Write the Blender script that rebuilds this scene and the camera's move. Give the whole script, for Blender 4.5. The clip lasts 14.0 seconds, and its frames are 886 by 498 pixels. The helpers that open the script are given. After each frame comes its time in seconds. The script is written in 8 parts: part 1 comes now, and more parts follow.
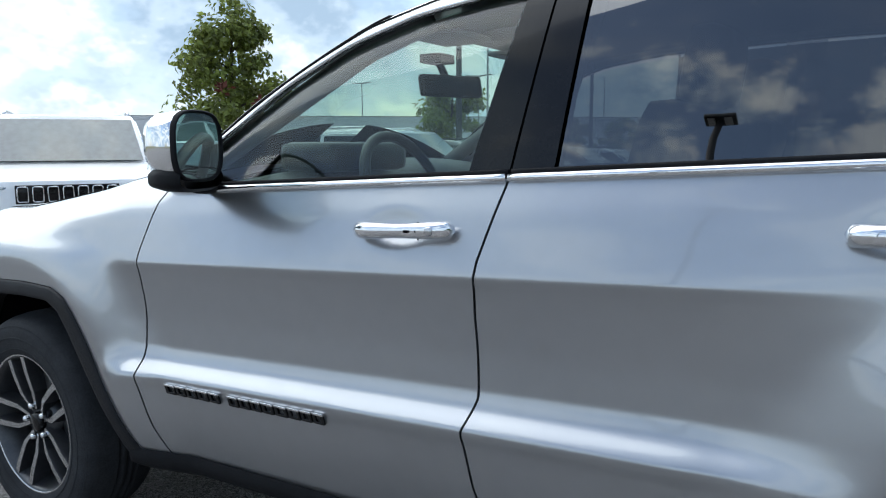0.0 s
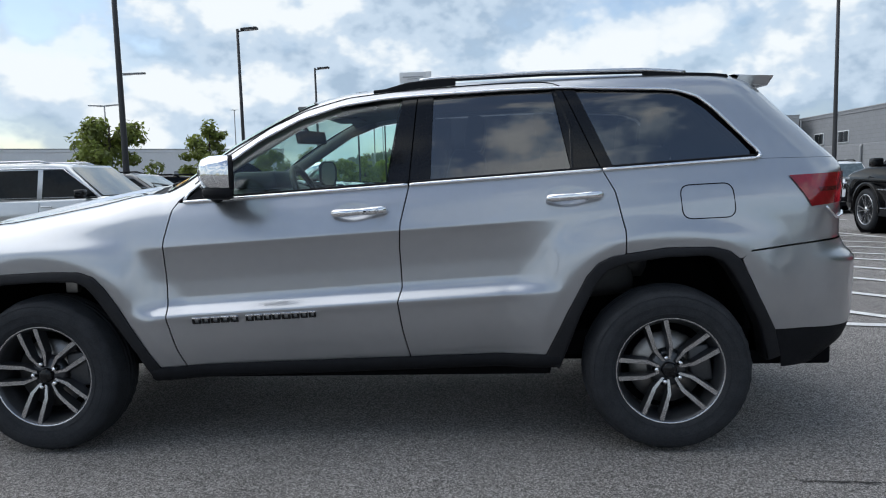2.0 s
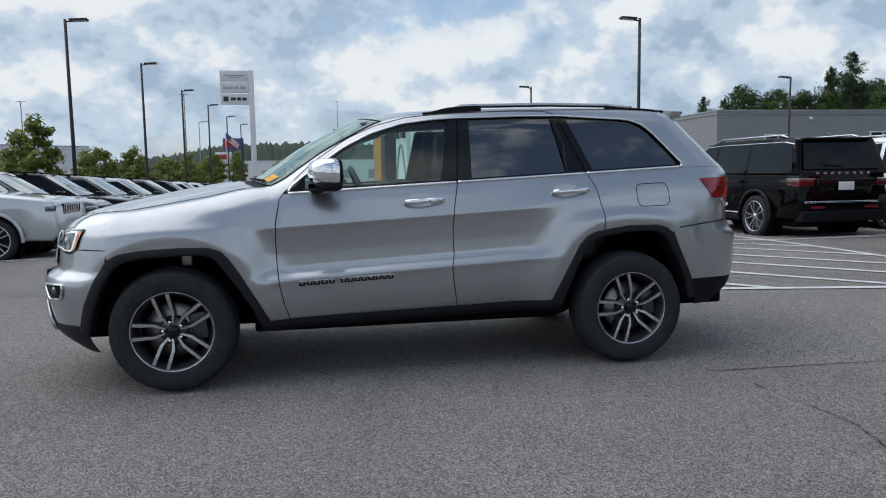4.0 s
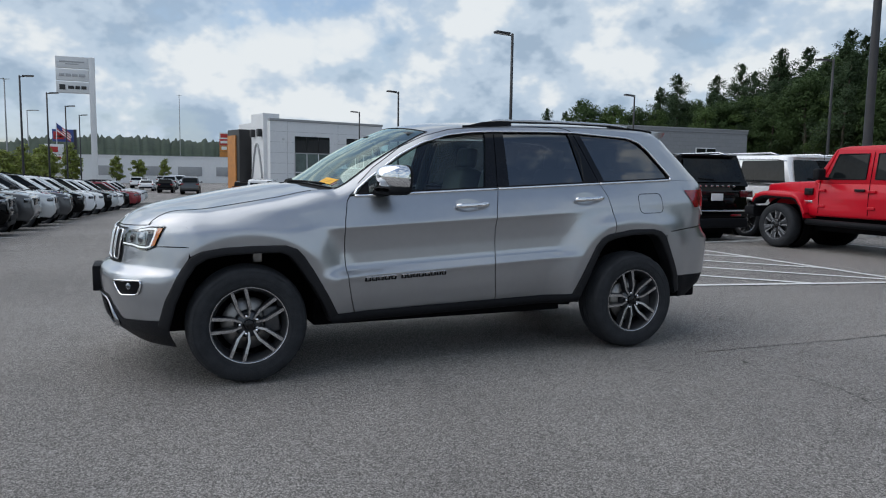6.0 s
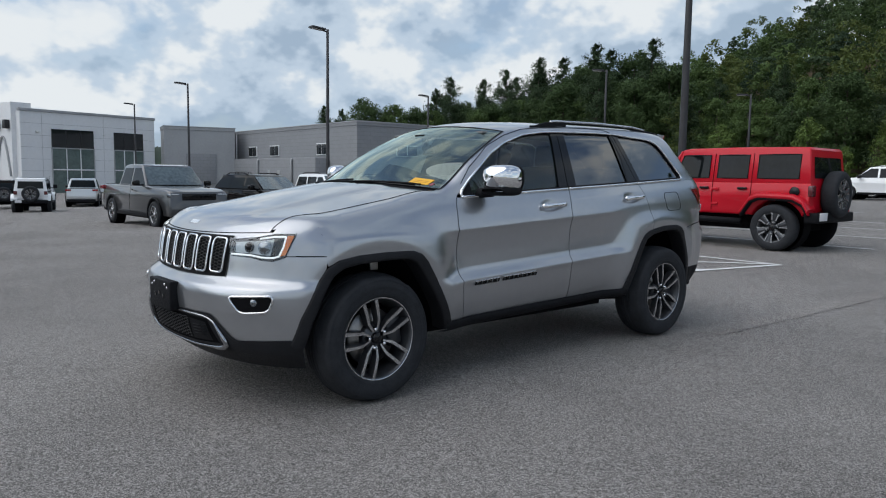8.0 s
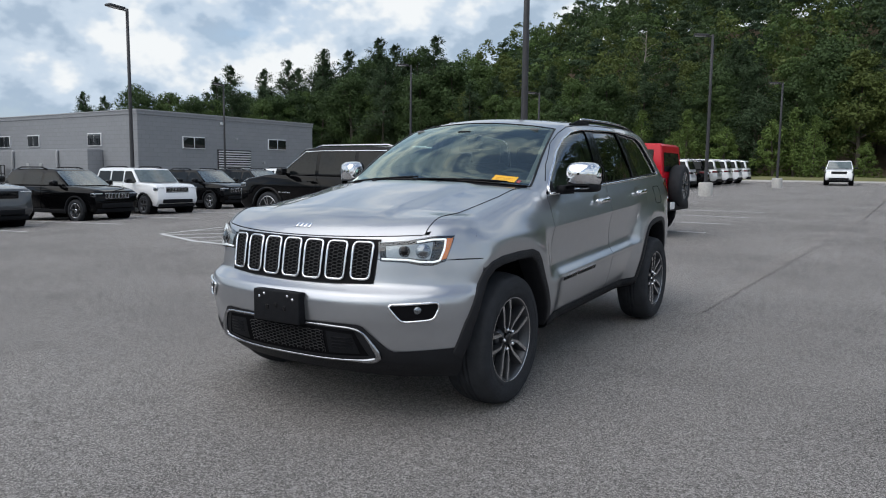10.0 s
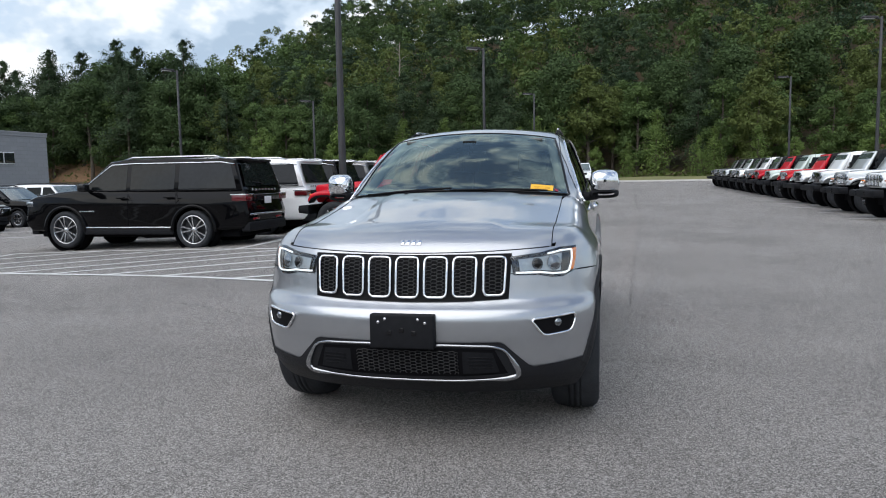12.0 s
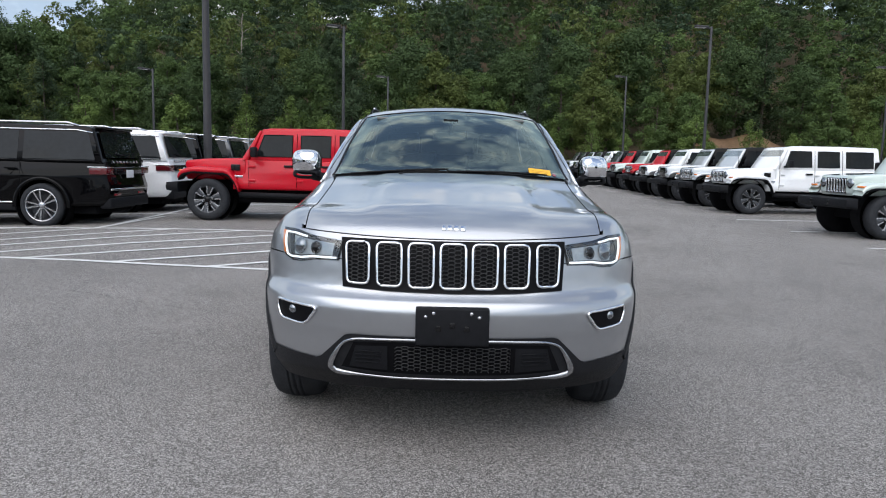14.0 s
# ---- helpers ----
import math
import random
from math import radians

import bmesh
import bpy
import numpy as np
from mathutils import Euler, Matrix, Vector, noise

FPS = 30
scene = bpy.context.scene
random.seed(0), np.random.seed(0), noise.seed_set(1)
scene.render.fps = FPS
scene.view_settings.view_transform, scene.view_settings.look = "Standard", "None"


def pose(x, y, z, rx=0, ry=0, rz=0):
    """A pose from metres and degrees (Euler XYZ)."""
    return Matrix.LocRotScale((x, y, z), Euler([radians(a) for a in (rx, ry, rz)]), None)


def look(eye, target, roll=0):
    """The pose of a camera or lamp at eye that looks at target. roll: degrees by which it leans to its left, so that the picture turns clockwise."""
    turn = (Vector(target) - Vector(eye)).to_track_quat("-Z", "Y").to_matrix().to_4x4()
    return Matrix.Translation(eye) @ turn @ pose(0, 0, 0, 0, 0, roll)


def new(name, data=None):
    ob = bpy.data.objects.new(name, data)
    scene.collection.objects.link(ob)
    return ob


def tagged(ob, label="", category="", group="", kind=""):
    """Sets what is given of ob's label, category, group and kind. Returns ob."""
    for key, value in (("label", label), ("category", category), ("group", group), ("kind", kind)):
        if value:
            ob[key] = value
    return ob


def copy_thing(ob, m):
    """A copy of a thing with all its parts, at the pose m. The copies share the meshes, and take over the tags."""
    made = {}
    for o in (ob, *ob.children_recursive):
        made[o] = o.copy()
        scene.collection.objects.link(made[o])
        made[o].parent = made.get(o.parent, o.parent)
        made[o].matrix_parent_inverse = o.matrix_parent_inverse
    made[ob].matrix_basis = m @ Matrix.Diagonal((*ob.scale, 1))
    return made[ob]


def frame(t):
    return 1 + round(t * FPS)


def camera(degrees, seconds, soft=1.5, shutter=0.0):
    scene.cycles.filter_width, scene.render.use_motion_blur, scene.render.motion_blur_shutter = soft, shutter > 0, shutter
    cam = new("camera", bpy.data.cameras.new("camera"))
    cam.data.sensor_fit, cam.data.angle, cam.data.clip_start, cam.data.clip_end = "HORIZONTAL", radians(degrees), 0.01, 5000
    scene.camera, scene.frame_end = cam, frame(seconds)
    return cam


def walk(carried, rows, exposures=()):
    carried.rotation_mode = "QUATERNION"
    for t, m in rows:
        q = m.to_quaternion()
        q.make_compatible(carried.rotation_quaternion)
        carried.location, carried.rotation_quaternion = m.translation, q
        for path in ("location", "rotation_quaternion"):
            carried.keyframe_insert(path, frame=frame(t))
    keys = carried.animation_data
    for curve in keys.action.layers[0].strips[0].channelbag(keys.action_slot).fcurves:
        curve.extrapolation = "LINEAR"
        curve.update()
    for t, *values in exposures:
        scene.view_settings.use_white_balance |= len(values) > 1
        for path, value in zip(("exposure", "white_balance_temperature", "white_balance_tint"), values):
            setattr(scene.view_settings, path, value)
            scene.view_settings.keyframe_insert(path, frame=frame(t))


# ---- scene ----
cam = camera(63.0, 14.0, 1.1)
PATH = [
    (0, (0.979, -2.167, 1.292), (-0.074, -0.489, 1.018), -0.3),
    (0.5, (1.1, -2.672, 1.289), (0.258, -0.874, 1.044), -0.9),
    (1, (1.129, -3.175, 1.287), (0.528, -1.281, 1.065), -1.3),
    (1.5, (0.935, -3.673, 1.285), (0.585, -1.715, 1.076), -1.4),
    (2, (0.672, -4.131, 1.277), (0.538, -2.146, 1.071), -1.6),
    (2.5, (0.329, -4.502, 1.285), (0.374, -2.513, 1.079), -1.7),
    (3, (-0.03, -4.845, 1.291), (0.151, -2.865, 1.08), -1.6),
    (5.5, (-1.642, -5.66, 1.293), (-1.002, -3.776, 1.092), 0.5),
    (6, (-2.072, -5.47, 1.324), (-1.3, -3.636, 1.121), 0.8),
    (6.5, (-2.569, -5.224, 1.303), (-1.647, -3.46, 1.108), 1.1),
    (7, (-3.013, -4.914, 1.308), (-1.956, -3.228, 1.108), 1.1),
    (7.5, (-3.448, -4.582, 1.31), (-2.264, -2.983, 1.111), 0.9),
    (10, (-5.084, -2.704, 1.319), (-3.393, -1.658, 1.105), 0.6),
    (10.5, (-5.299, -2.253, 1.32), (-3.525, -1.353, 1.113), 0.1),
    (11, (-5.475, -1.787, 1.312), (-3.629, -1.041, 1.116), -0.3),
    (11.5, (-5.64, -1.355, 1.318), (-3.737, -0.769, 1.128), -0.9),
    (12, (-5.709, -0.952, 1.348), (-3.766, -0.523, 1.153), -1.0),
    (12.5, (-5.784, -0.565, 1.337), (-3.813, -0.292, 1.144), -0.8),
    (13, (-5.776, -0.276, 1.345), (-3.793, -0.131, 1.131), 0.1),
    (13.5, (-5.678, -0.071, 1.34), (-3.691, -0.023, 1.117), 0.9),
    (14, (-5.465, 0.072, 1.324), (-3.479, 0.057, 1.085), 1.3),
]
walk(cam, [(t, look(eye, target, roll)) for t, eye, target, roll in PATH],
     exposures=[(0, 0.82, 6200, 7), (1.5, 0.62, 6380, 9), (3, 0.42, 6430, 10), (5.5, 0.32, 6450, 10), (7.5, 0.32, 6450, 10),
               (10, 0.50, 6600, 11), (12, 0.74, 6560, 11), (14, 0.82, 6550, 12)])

# ---- daylight: broken cumulus sky, sun behind thin cloud ----
SUN_AZ, SUN_EL = 160.0, 54.0
world = bpy.data.worlds.new("world")
scene.world = world
world.use_nodes = True
wn, wl = world.node_tree.nodes, world.node_tree.links
wn.clear()


def wnode(kind, **sets):
    n = wn.new(kind)
    for k, v in sets.items():
        n.inputs[k].default_value = v
    return n


def wmath(op, a, b=None):
    n = wn.new("ShaderNodeMath")
    n.operation = op
    for i, v in enumerate((a, b)):
        if v is None:
            continue
        if isinstance(v, (int, float)):
            n.inputs[i].default_value = v
        else:
            wl.new(v, n.inputs[i])
    return n.outputs[0]


def wramp(src, stops):
    n = wn.new("ShaderNodeValToRGB")
    wl.new(src, n.inputs[0])
    r = n.color_ramp
    r.interpolation = "EASE"
    while len(r.elements) < len(stops):
        r.elements.new(0.5)
    for e, (p, c) in zip(r.elements, stops):
        e.position, e.color = p, (*c, 1) if isinstance(c, tuple) else (c, c, c, 1)
    return n.outputs[0]


sky = wn.new("ShaderNodeTexSky")
sky.sky_type = "NISHITA"
sky.sun_disc = False
sky.sun_elevation, sky.sun_rotation = radians(SUN_EL), radians(90 - SUN_AZ)
sky.air_density, sky.dust_density = 1.0, 1.2
coord = wn.new("ShaderNodeTexCoord")
sep = wn.new("ShaderNodeSeparateXYZ")
wl.new(coord.outputs["Generated"], sep.inputs[0])
flat = wn.new("ShaderNodeCombineXYZ")
wl.new(sep.outputs[0], flat.inputs[0])
wl.new(sep.outputs[1], flat.inputs[1])
wl.new(wmath("MULTIPLY", sep.outputs[2], 1.45), flat.inputs[2])


def wshift(shift):
    m = wn.new("ShaderNodeVectorMath")
    m.operation = "ADD"
    wl.new(flat.outputs[0], m.inputs[0])
    m.inputs[1].default_value = shift
    return m.outputs[0]


def wnoise(scale, detail, rough, shift, twist=0.0):
    n = wnode("ShaderNodeTexNoise", Scale=scale, Detail=detail, Roughness=rough, Distortion=twist)
    wl.new(wshift(shift), n.inputs["Vector"])
    return n.outputs["Fac"]


def wbillow(scale, shift):
    """Rounded heads of cumulus."""
    n = wn.new("ShaderNodeTexVoronoi")
    n.feature, n.normalize = "SMOOTH_F1", True
    for k, v in (("Scale", scale), ("Detail", 3.0), ("Roughness", 0.55), ("Lacunarity", 2.3), ("Smoothness", 0.35)):
        n.inputs[k].default_value = v
    wl.new(wshift(shift), n.inputs["Vector"])
    return wmath("SUBTRACT", 1.0, n.outputs["Distance"])


def wcloud(lift):
    at = (4.3, 1.1, lift)
    return wmath("ADD", wmath("MULTIPLY", wnoise(3.0, 6, 0.5, at, 0.15), 0.60), wmath("MULTIPLY", wbillow(7.5, at), 0.40))


body_cloud = wcloud(0.0)
over = wcloud(0.07)
puff = wnoise(9.0, 7, 0.6, (7.3, 4.2, 2.0))
thin = wmath("MULTIPLY", wmath("MAXIMUM", wmath("SUBTRACT", sep.outputs[2], 0.30), 0.0), 0.13)
cover = wramp(wmath("SUBTRACT", wmath("ADD", wmath("MULTIPLY", body_cloud, 0.90), wmath("MULTIPLY", puff, 0.10)), thin), [(0.48, 0.08), (0.54, 0.75), (0.59, 1.0)])
lit = wmath("ADD", wmath("MULTIPLY", wmath("SUBTRACT", body_cloud, over), 2.7), wmath("ADD", wmath("MULTIPLY", puff, 0.6), 0.22))
shade = wramp(lit, [(0.34, (0.37, 0.48, 0.61)), (0.50, (0.54, 0.65, 0.77)), (0.68, (0.83, 0.875, 0.90))])
blue = wn.new("ShaderNodeBackground")
wl.new(sky.outputs[0], blue.inputs[0])
blue.inputs[1].default_value = 0.112
white = wn.new("ShaderNodeBackground")
wl.new(shade, white.inputs[0])
white.inputs[1].default_value = 0.76
both = wn.new("ShaderNodeMixShader")
wl.new(cover, both.inputs[0])
wl.new(blue.outputs[0], both.inputs[1])
wl.new(white.outputs[0], both.inputs[2])
wout = wn.new("ShaderNodeOutputWorld")
wl.new(both.outputs[0], wout.inputs[0])

sun = new("sun", bpy.data.lights.new("sun", "SUN"))
sun.data.energy, sun.data.angle, sun.data.color = 1.32, radians(84), (0.98, 0.97, 0.93)
_c = math.cos(radians(SUN_EL))
sun.matrix_world = look((40 * _c * math.cos(radians(SUN_AZ)), 40 * _c * math.sin(radians(SUN_AZ)), 40 * math.sin(radians(SUN_EL))), (0, 0, 0))

# ---- materials ----
def shader(name, base=(0.5, 0.5, 0.5), rough=0.5, metal=0.0, coat=0.0, vary=0.0, scale=20.0, bump=0.0, bump_scale=200.0, emit=0.0, spec=0.5, second=None, random_tint=0.0, island=False):
    """A principled material with noise at two scales in colour, gloss and relief."""
    m = bpy.data.materials.new(name)
    m.use_nodes = True
    n, l = m.node_tree.nodes, m.node_tree.links
    p = n["Principled BSDF"]
    p.inputs["Base Color"].default_value = (*base, 1)
    p.inputs["Roughness"].default_value = rough
    p.inputs["Metallic"].default_value = metal
    p.inputs["Coat Weight"].default_value = coat
    p.inputs["Coat Roughness"].default_value = 0.015
    p.inputs["Specular IOR Level"].default_value = spec
    if emit:
        p.inputs["Emission Color"].default_value = (*base, 1)
        p.inputs["Emission Strength"].default_value = emit
    tc = n.new("ShaderNodeTexCoord")
    if vary or second:
        big, small = n.new("ShaderNodeTexNoise"), n.new("ShaderNodeTexNoise")
        for t, s in ((big, scale), (small, scale * 9)):
            t.inputs["Scale"].default_value, t.inputs["Detail"].default_value = s, 5
            l.new(tc.outputs["Object"], t.inputs["Vector"])
        add = n.new("ShaderNodeMath")
        add.operation = "MULTIPLY_ADD"
        l.new(small.outputs["Fac"], add.inputs[0])
        add.inputs[1].default_value = 0.5
        half = n.new("ShaderNodeMath")
        half.operation = "MULTIPLY"
        l.new(big.outputs["Fac"], half.inputs[0])
        half.inputs[1].default_value = 0.5
        l.new(half.outputs[0], add.inputs[2])
        ramp = n.new("ShaderNodeValToRGB")
        l.new(add.outputs[0], ramp.inputs[0])
        lo = second or tuple(c * (1 - vary) for c in base)
        hi = base if second else tuple(min(1, c * (1 + vary)) for c in base)
        ramp.color_ramp.elements[0].position, ramp.color_ramp.elements[0].color = 0.34, (*lo, 1)
        ramp.color_ramp.elements[1].position, ramp.color_ramp.elements[1].color = 0.66, (*hi, 1)
        out = ramp.outputs[0]
        if random_tint:
            hsv = n.new("ShaderNodeHueSaturation")
            mr = n.new("ShaderNodeMapRange")
            if island:
                l.new(n.new("ShaderNodeNewGeometry").outputs["Random Per Island"], mr.inputs[0])
            else:
                l.new(n.new("ShaderNodeObjectInfo").outputs["Random"], mr.inputs[0])
            mr.inputs[3].default_value, mr.inputs[4].default_value = 1 - random_tint, 1 + random_tint
            l.new(mr.outputs[0], hsv.inputs["Value"])
            l.new(out, hsv.inputs["Color"])
            out = hsv.outputs[0]
        l.new(out, p.inputs["Base Color"])
    if bump:
        t = n.new("ShaderNodeTexNoise")
        t.inputs["Scale"].default_value, t.inputs["Detail"].default_value = bump_scale, 3
        l.new(tc.outputs["Object"], t.inputs["Vector"])
        b = n.new("ShaderNodeBump")
        b.inputs["Strength"].default_value, b.inputs["Distance"].default_value = bump, 0.01
        l.new(t.outputs["Fac"], b.inputs["Height"])
        l.new(b.outputs[0], p.inputs["Normal"])
    return m


def glass(name, tint, gloss=1.0, floor=0.05, coat=(1, 1, 1)):
    """Thin pane: tinted see-through with a mirror coat that grows at grazing view."""
    m = bpy.data.materials.new(name)
    m.use_nodes = True
    n, l = m.node_tree.nodes, m.node_tree.links
    n.clear()
    tr, gl, mx, lw = (n.new("ShaderNode" + k) for k in ("BsdfTransparent", "BsdfGlossy", "MixShader", "LayerWeight"))
    tr.inputs[0].default_value = (*tint, 1)
    gl.inputs[0].default_value, gl.inputs[1].default_value = (*coat, 1), 0.0
    lw.inputs[0].default_value = 0.5
    pw = n.new("ShaderNodeMath")
    pw.operation, pw.inputs[1].default_value = "POWER", 4.0
    l.new(lw.outputs["Facing"], pw.inputs[0])
    ma = n.new("ShaderNodeMath")
    ma.operation, ma.inputs[1].default_value, ma.inputs[2].default_value = "MULTIPLY_ADD", gloss, floor
    ma.use_clamp = True
    l.new(pw.outputs[0], ma.inputs[0])
    l.new(ma.outputs[0], mx.inputs[0])
    l.new(tr.outputs[0], mx.inputs[1])
    l.new(gl.outputs[0], mx.inputs[2])
    out = n.new("ShaderNodeOutputMaterial")
    l.new(mx.outputs[0], out.inputs[0])
    return m


def paint(name, base, metal=0.0, rough=0.35):
    """Car paint under clear coat, with a faint drift of tone."""
    return shader(name, base, rough, metal, coat=1.0, vary=0.03, scale=2.0)


SILVER = paint("silver_paint", (0.415, 0.430, 0.455), 0.88, 0.31)
SILVER.node_tree.nodes["Principled BSDF"].inputs["Coat IOR"].default_value = 1.62
CHROME = shader("chrome", (0.85, 0.86, 0.88), 0.06, 1.0, vary=0.03, scale=8)
SATIN = shader("satin_chrome", (0.62, 0.63, 0.65), 0.22, 1.0, vary=0.04, scale=8)
PLASTIC = shader("black_plastic", (0.010, 0.0105, 0.0125), 0.6, spec=0.12, vary=0.25, scale=30, bump=0.15, bump_scale=900)
FLARE = shader("grained_dark_plastic", (0.013, 0.0135, 0.016), 0.55, spec=0.22, vary=0.2, scale=14, bump=0.2, bump_scale=700)
GLOSSBLACK = shader("gloss_black", (0.008, 0.008, 0.009), 0.10, spec=0.25, coat=0.1, vary=0.2, scale=9)
MESHBLACK = shader("grille_mesh_black", (0.030, 0.030, 0.032), 0.35, vary=0.2, scale=30, spec=0.5)
GRILLEBLACK = shader("matt_grille_black", (0.004, 0.004, 0.005), 0.5, vary=0.25, scale=30, spec=0.10)
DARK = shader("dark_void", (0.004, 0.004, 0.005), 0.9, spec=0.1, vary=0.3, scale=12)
RUBBER = shader("tyre_rubber", (0.026, 0.028, 0.032), 0.75, spec=0.22, vary=0.3, scale=16, bump=0.25, bump_scale=260)
MACHINED = shader("machined_alloy", (0.50, 0.505, 0.52), 0.24, 1.0, vary=0.06, scale=30)
RIMDARK = shader("dark_grey_alloy", (0.075, 0.078, 0.085), 0.35, 0.7, vary=0.15, scale=14)
STEEL = shader("brake_steel", (0.30, 0.29, 0.28), 0.4, 1.0, vary=0.2, scale=25)
CLEAR = glass("clear_window", (0.80, 0.97, 0.91), 0.9, 0.06)
SCREEN = glass("windscreen_glass", (0.66, 0.76, 0.71), 0.95, 0.15, (0.86, 1.0, 0.93))
PRIVACY = glass("privacy_glass", (0.085, 0.09, 0.095), 1.0, 0.15)
LENS = glass("lamp_lens", (0.85, 0.88, 0.90), 0.8, 0.08)
AMBER = shader("amber_lens", (0.85, 0.22, 0.02), 0.15, coat=1.0, vary=0.15, scale=30)
REDLENS = shader("red_lens", (0.24, 0.008, 0.014), 0.12, coat=1.0, vary=0.3, scale=25)
DARKRED = shader("smoked_red_lens", (0.10, 0.008, 0.012), 0.12, coat=1.0, vary=0.3, scale=25)
LAMPWHITE = shader("lamp_light_guide", (0.90, 0.92, 0.92), 0.25, vary=0.05, scale=20, emit=0.5)
REFLECTOR = shader("lamp_reflector", (0.26, 0.28, 0.30), 0.18, 1.0, vary=0.2, scale=30)
LEATHER = shader("black_leather", (0.025, 0.025, 0.027), 0.5, vary=0.3, scale=20, bump=0.2, bump_scale=300)
LINER = shader("grey_headliner", (0.17, 0.17, 0.17), 0.9, vary=0.1, scale=30)
YELLOW = shader("yellow_sticker", (0.85, 0.45, 0.03), 0.6, vary=0.06, scale=60)
INK = shader("dark_ink", (0.42, 0.20, 0.03), 0.7, vary=0.1, scale=60)
LAMPBODY = shader("pale_lamp_bowl", (0.42, 0.44, 0.45), 0.28, 0.7, vary=0.2, scale=30)
DARKCHROME = shader("dark_satin_chrome", (0.40, 0.41, 0.43), 0.2, 1.0, vary=0.05, scale=8)
MIRROR = shader("mirror_glass", (0.80, 0.88, 0.86), 0.01, 1.0, vary=0.02, scale=10)

# ---- mesh helpers ----
def mesh(name, verts, faces, mat, smooth=True):
    me = bpy.data.meshes.new(name)
    me.from_pydata([tuple(v) for v in np.asarray(verts, float).reshape(-1, 3).tolist()], [], [tuple(f) for f in faces])
    for m in (mat if isinstance(mat, (list, tuple)) else [mat]):
        me.materials.append(m)
    me.polygons.foreach_set("use_smooth", [smooth] * len(me.polygons))
    me.update()
    return me


def part(name, bm, material, parent, label="", smooth=True):
    """One mesh object under a thing or a part. bm: a bmesh, or verts and faces."""
    if isinstance(bm, tuple):
        me = mesh(name, bm[0], bm[1], material, smooth)
    elif isinstance(bm, bpy.types.Mesh):
        me = bm
    else:
        me = bpy.data.meshes.new(name)
        bm.to_mesh(me)
        bm.free()
        for m in (material if isinstance(material, (list, tuple)) else [material]):
            me.materials.append(m)
        me.polygons.foreach_set("use_smooth", [smooth] * len(me.polygons))
    ob = new(name, me)
    ob.parent = parent
    if material is SILVER:
        me.set_sharp_from_angle(angle=radians(40))
    return tagged(ob, label)


def grid_faces(n, m, flip=False, start=0, wrap=False):
    i, j = np.meshgrid(np.arange(n - 1), np.arange(m if wrap else m - 1), indexing="ij")
    j2 = (j + 1) % m
    a, b, c, d = i * m + j, (i + 1) * m + j, (i + 1) * m + j2, i * m + j2
    f = np.stack([a, b, c, d] if not flip else [d, c, b, a], -1).reshape(-1, 4) + start
    return f.tolist()


def join(*pieces):
    vs, fs, k = [], [], 0
    for v, f in pieces:
        v = np.asarray(v, float).reshape(-1, 3)
        vs.append(v)
        fs += [tuple(i + k for i in q) for q in f]
        k += len(v)
    return np.concatenate(vs), fs


def sheet(P, flip=False):
    n, m, _ = P.shape
    return P.reshape(-1, 3), grid_faces(n, m, flip)


def mirrored(piece):
    v, f = piece
    v = np.array(v, float)
    v[:, 1] *= -1
    return v, [tuple(reversed(q)) for q in f]


def moved(piece, m):
    v, f = piece
    a = np.array(m)
    return np.asarray(v) @ a[:3, :3].T + a[:3, 3], f


def boxy(x0, x1, y0, y1, z0, z1, r=0.0, taper=0.0):
    """A box with chamfered edges; taper narrows its top in y."""
    if r <= 0:
        r = min(x1 - x0, y1 - y0, z1 - z0) * 0.08
    bm = bmesh.new()
    bmesh.ops.create_cube(bm, size=1)
    for v in bm.verts:
        k = 1 - taper if v.co.z > 0 else 1
        v.co = ((x0 + x1) / 2 + v.co.x * (x1 - x0), (y0 + y1) / 2 + v.co.y * (y1 - y0) * k, (z0 + z1) / 2 + v.co.z * (z1 - z0))
    bmesh.ops.bevel(bm, geom=bm.edges[:], offset=r, segments=2, affect="EDGES", profile=0.6)
    v = np.array([q.co[:] for q in bm.verts])
    f = [tuple(w.index for w in q.verts) for q in bm.faces]
    bm.free()
    return v, f


def lathe(profile, n=48, axis="y"):
    """Turns (radius, along) pairs round the y (or z) axis."""
    a = np.linspace(0, 2 * math.pi, n, endpoint=False)
    pr = np.array(profile, float)
    r, h = pr[:, 0][:, None], pr[:, 1][:, None]
    c, s = np.cos(a)[None], np.sin(a)[None]
    H = np.broadcast_to(h, (len(pr), n))
    P = np.stack([r * c, H, r * s], -1) if axis == "y" else np.stack([r * c, r * s, H], -1)
    return P.reshape(-1, 3), grid_faces(len(pr), n, axis == "z", wrap=True)


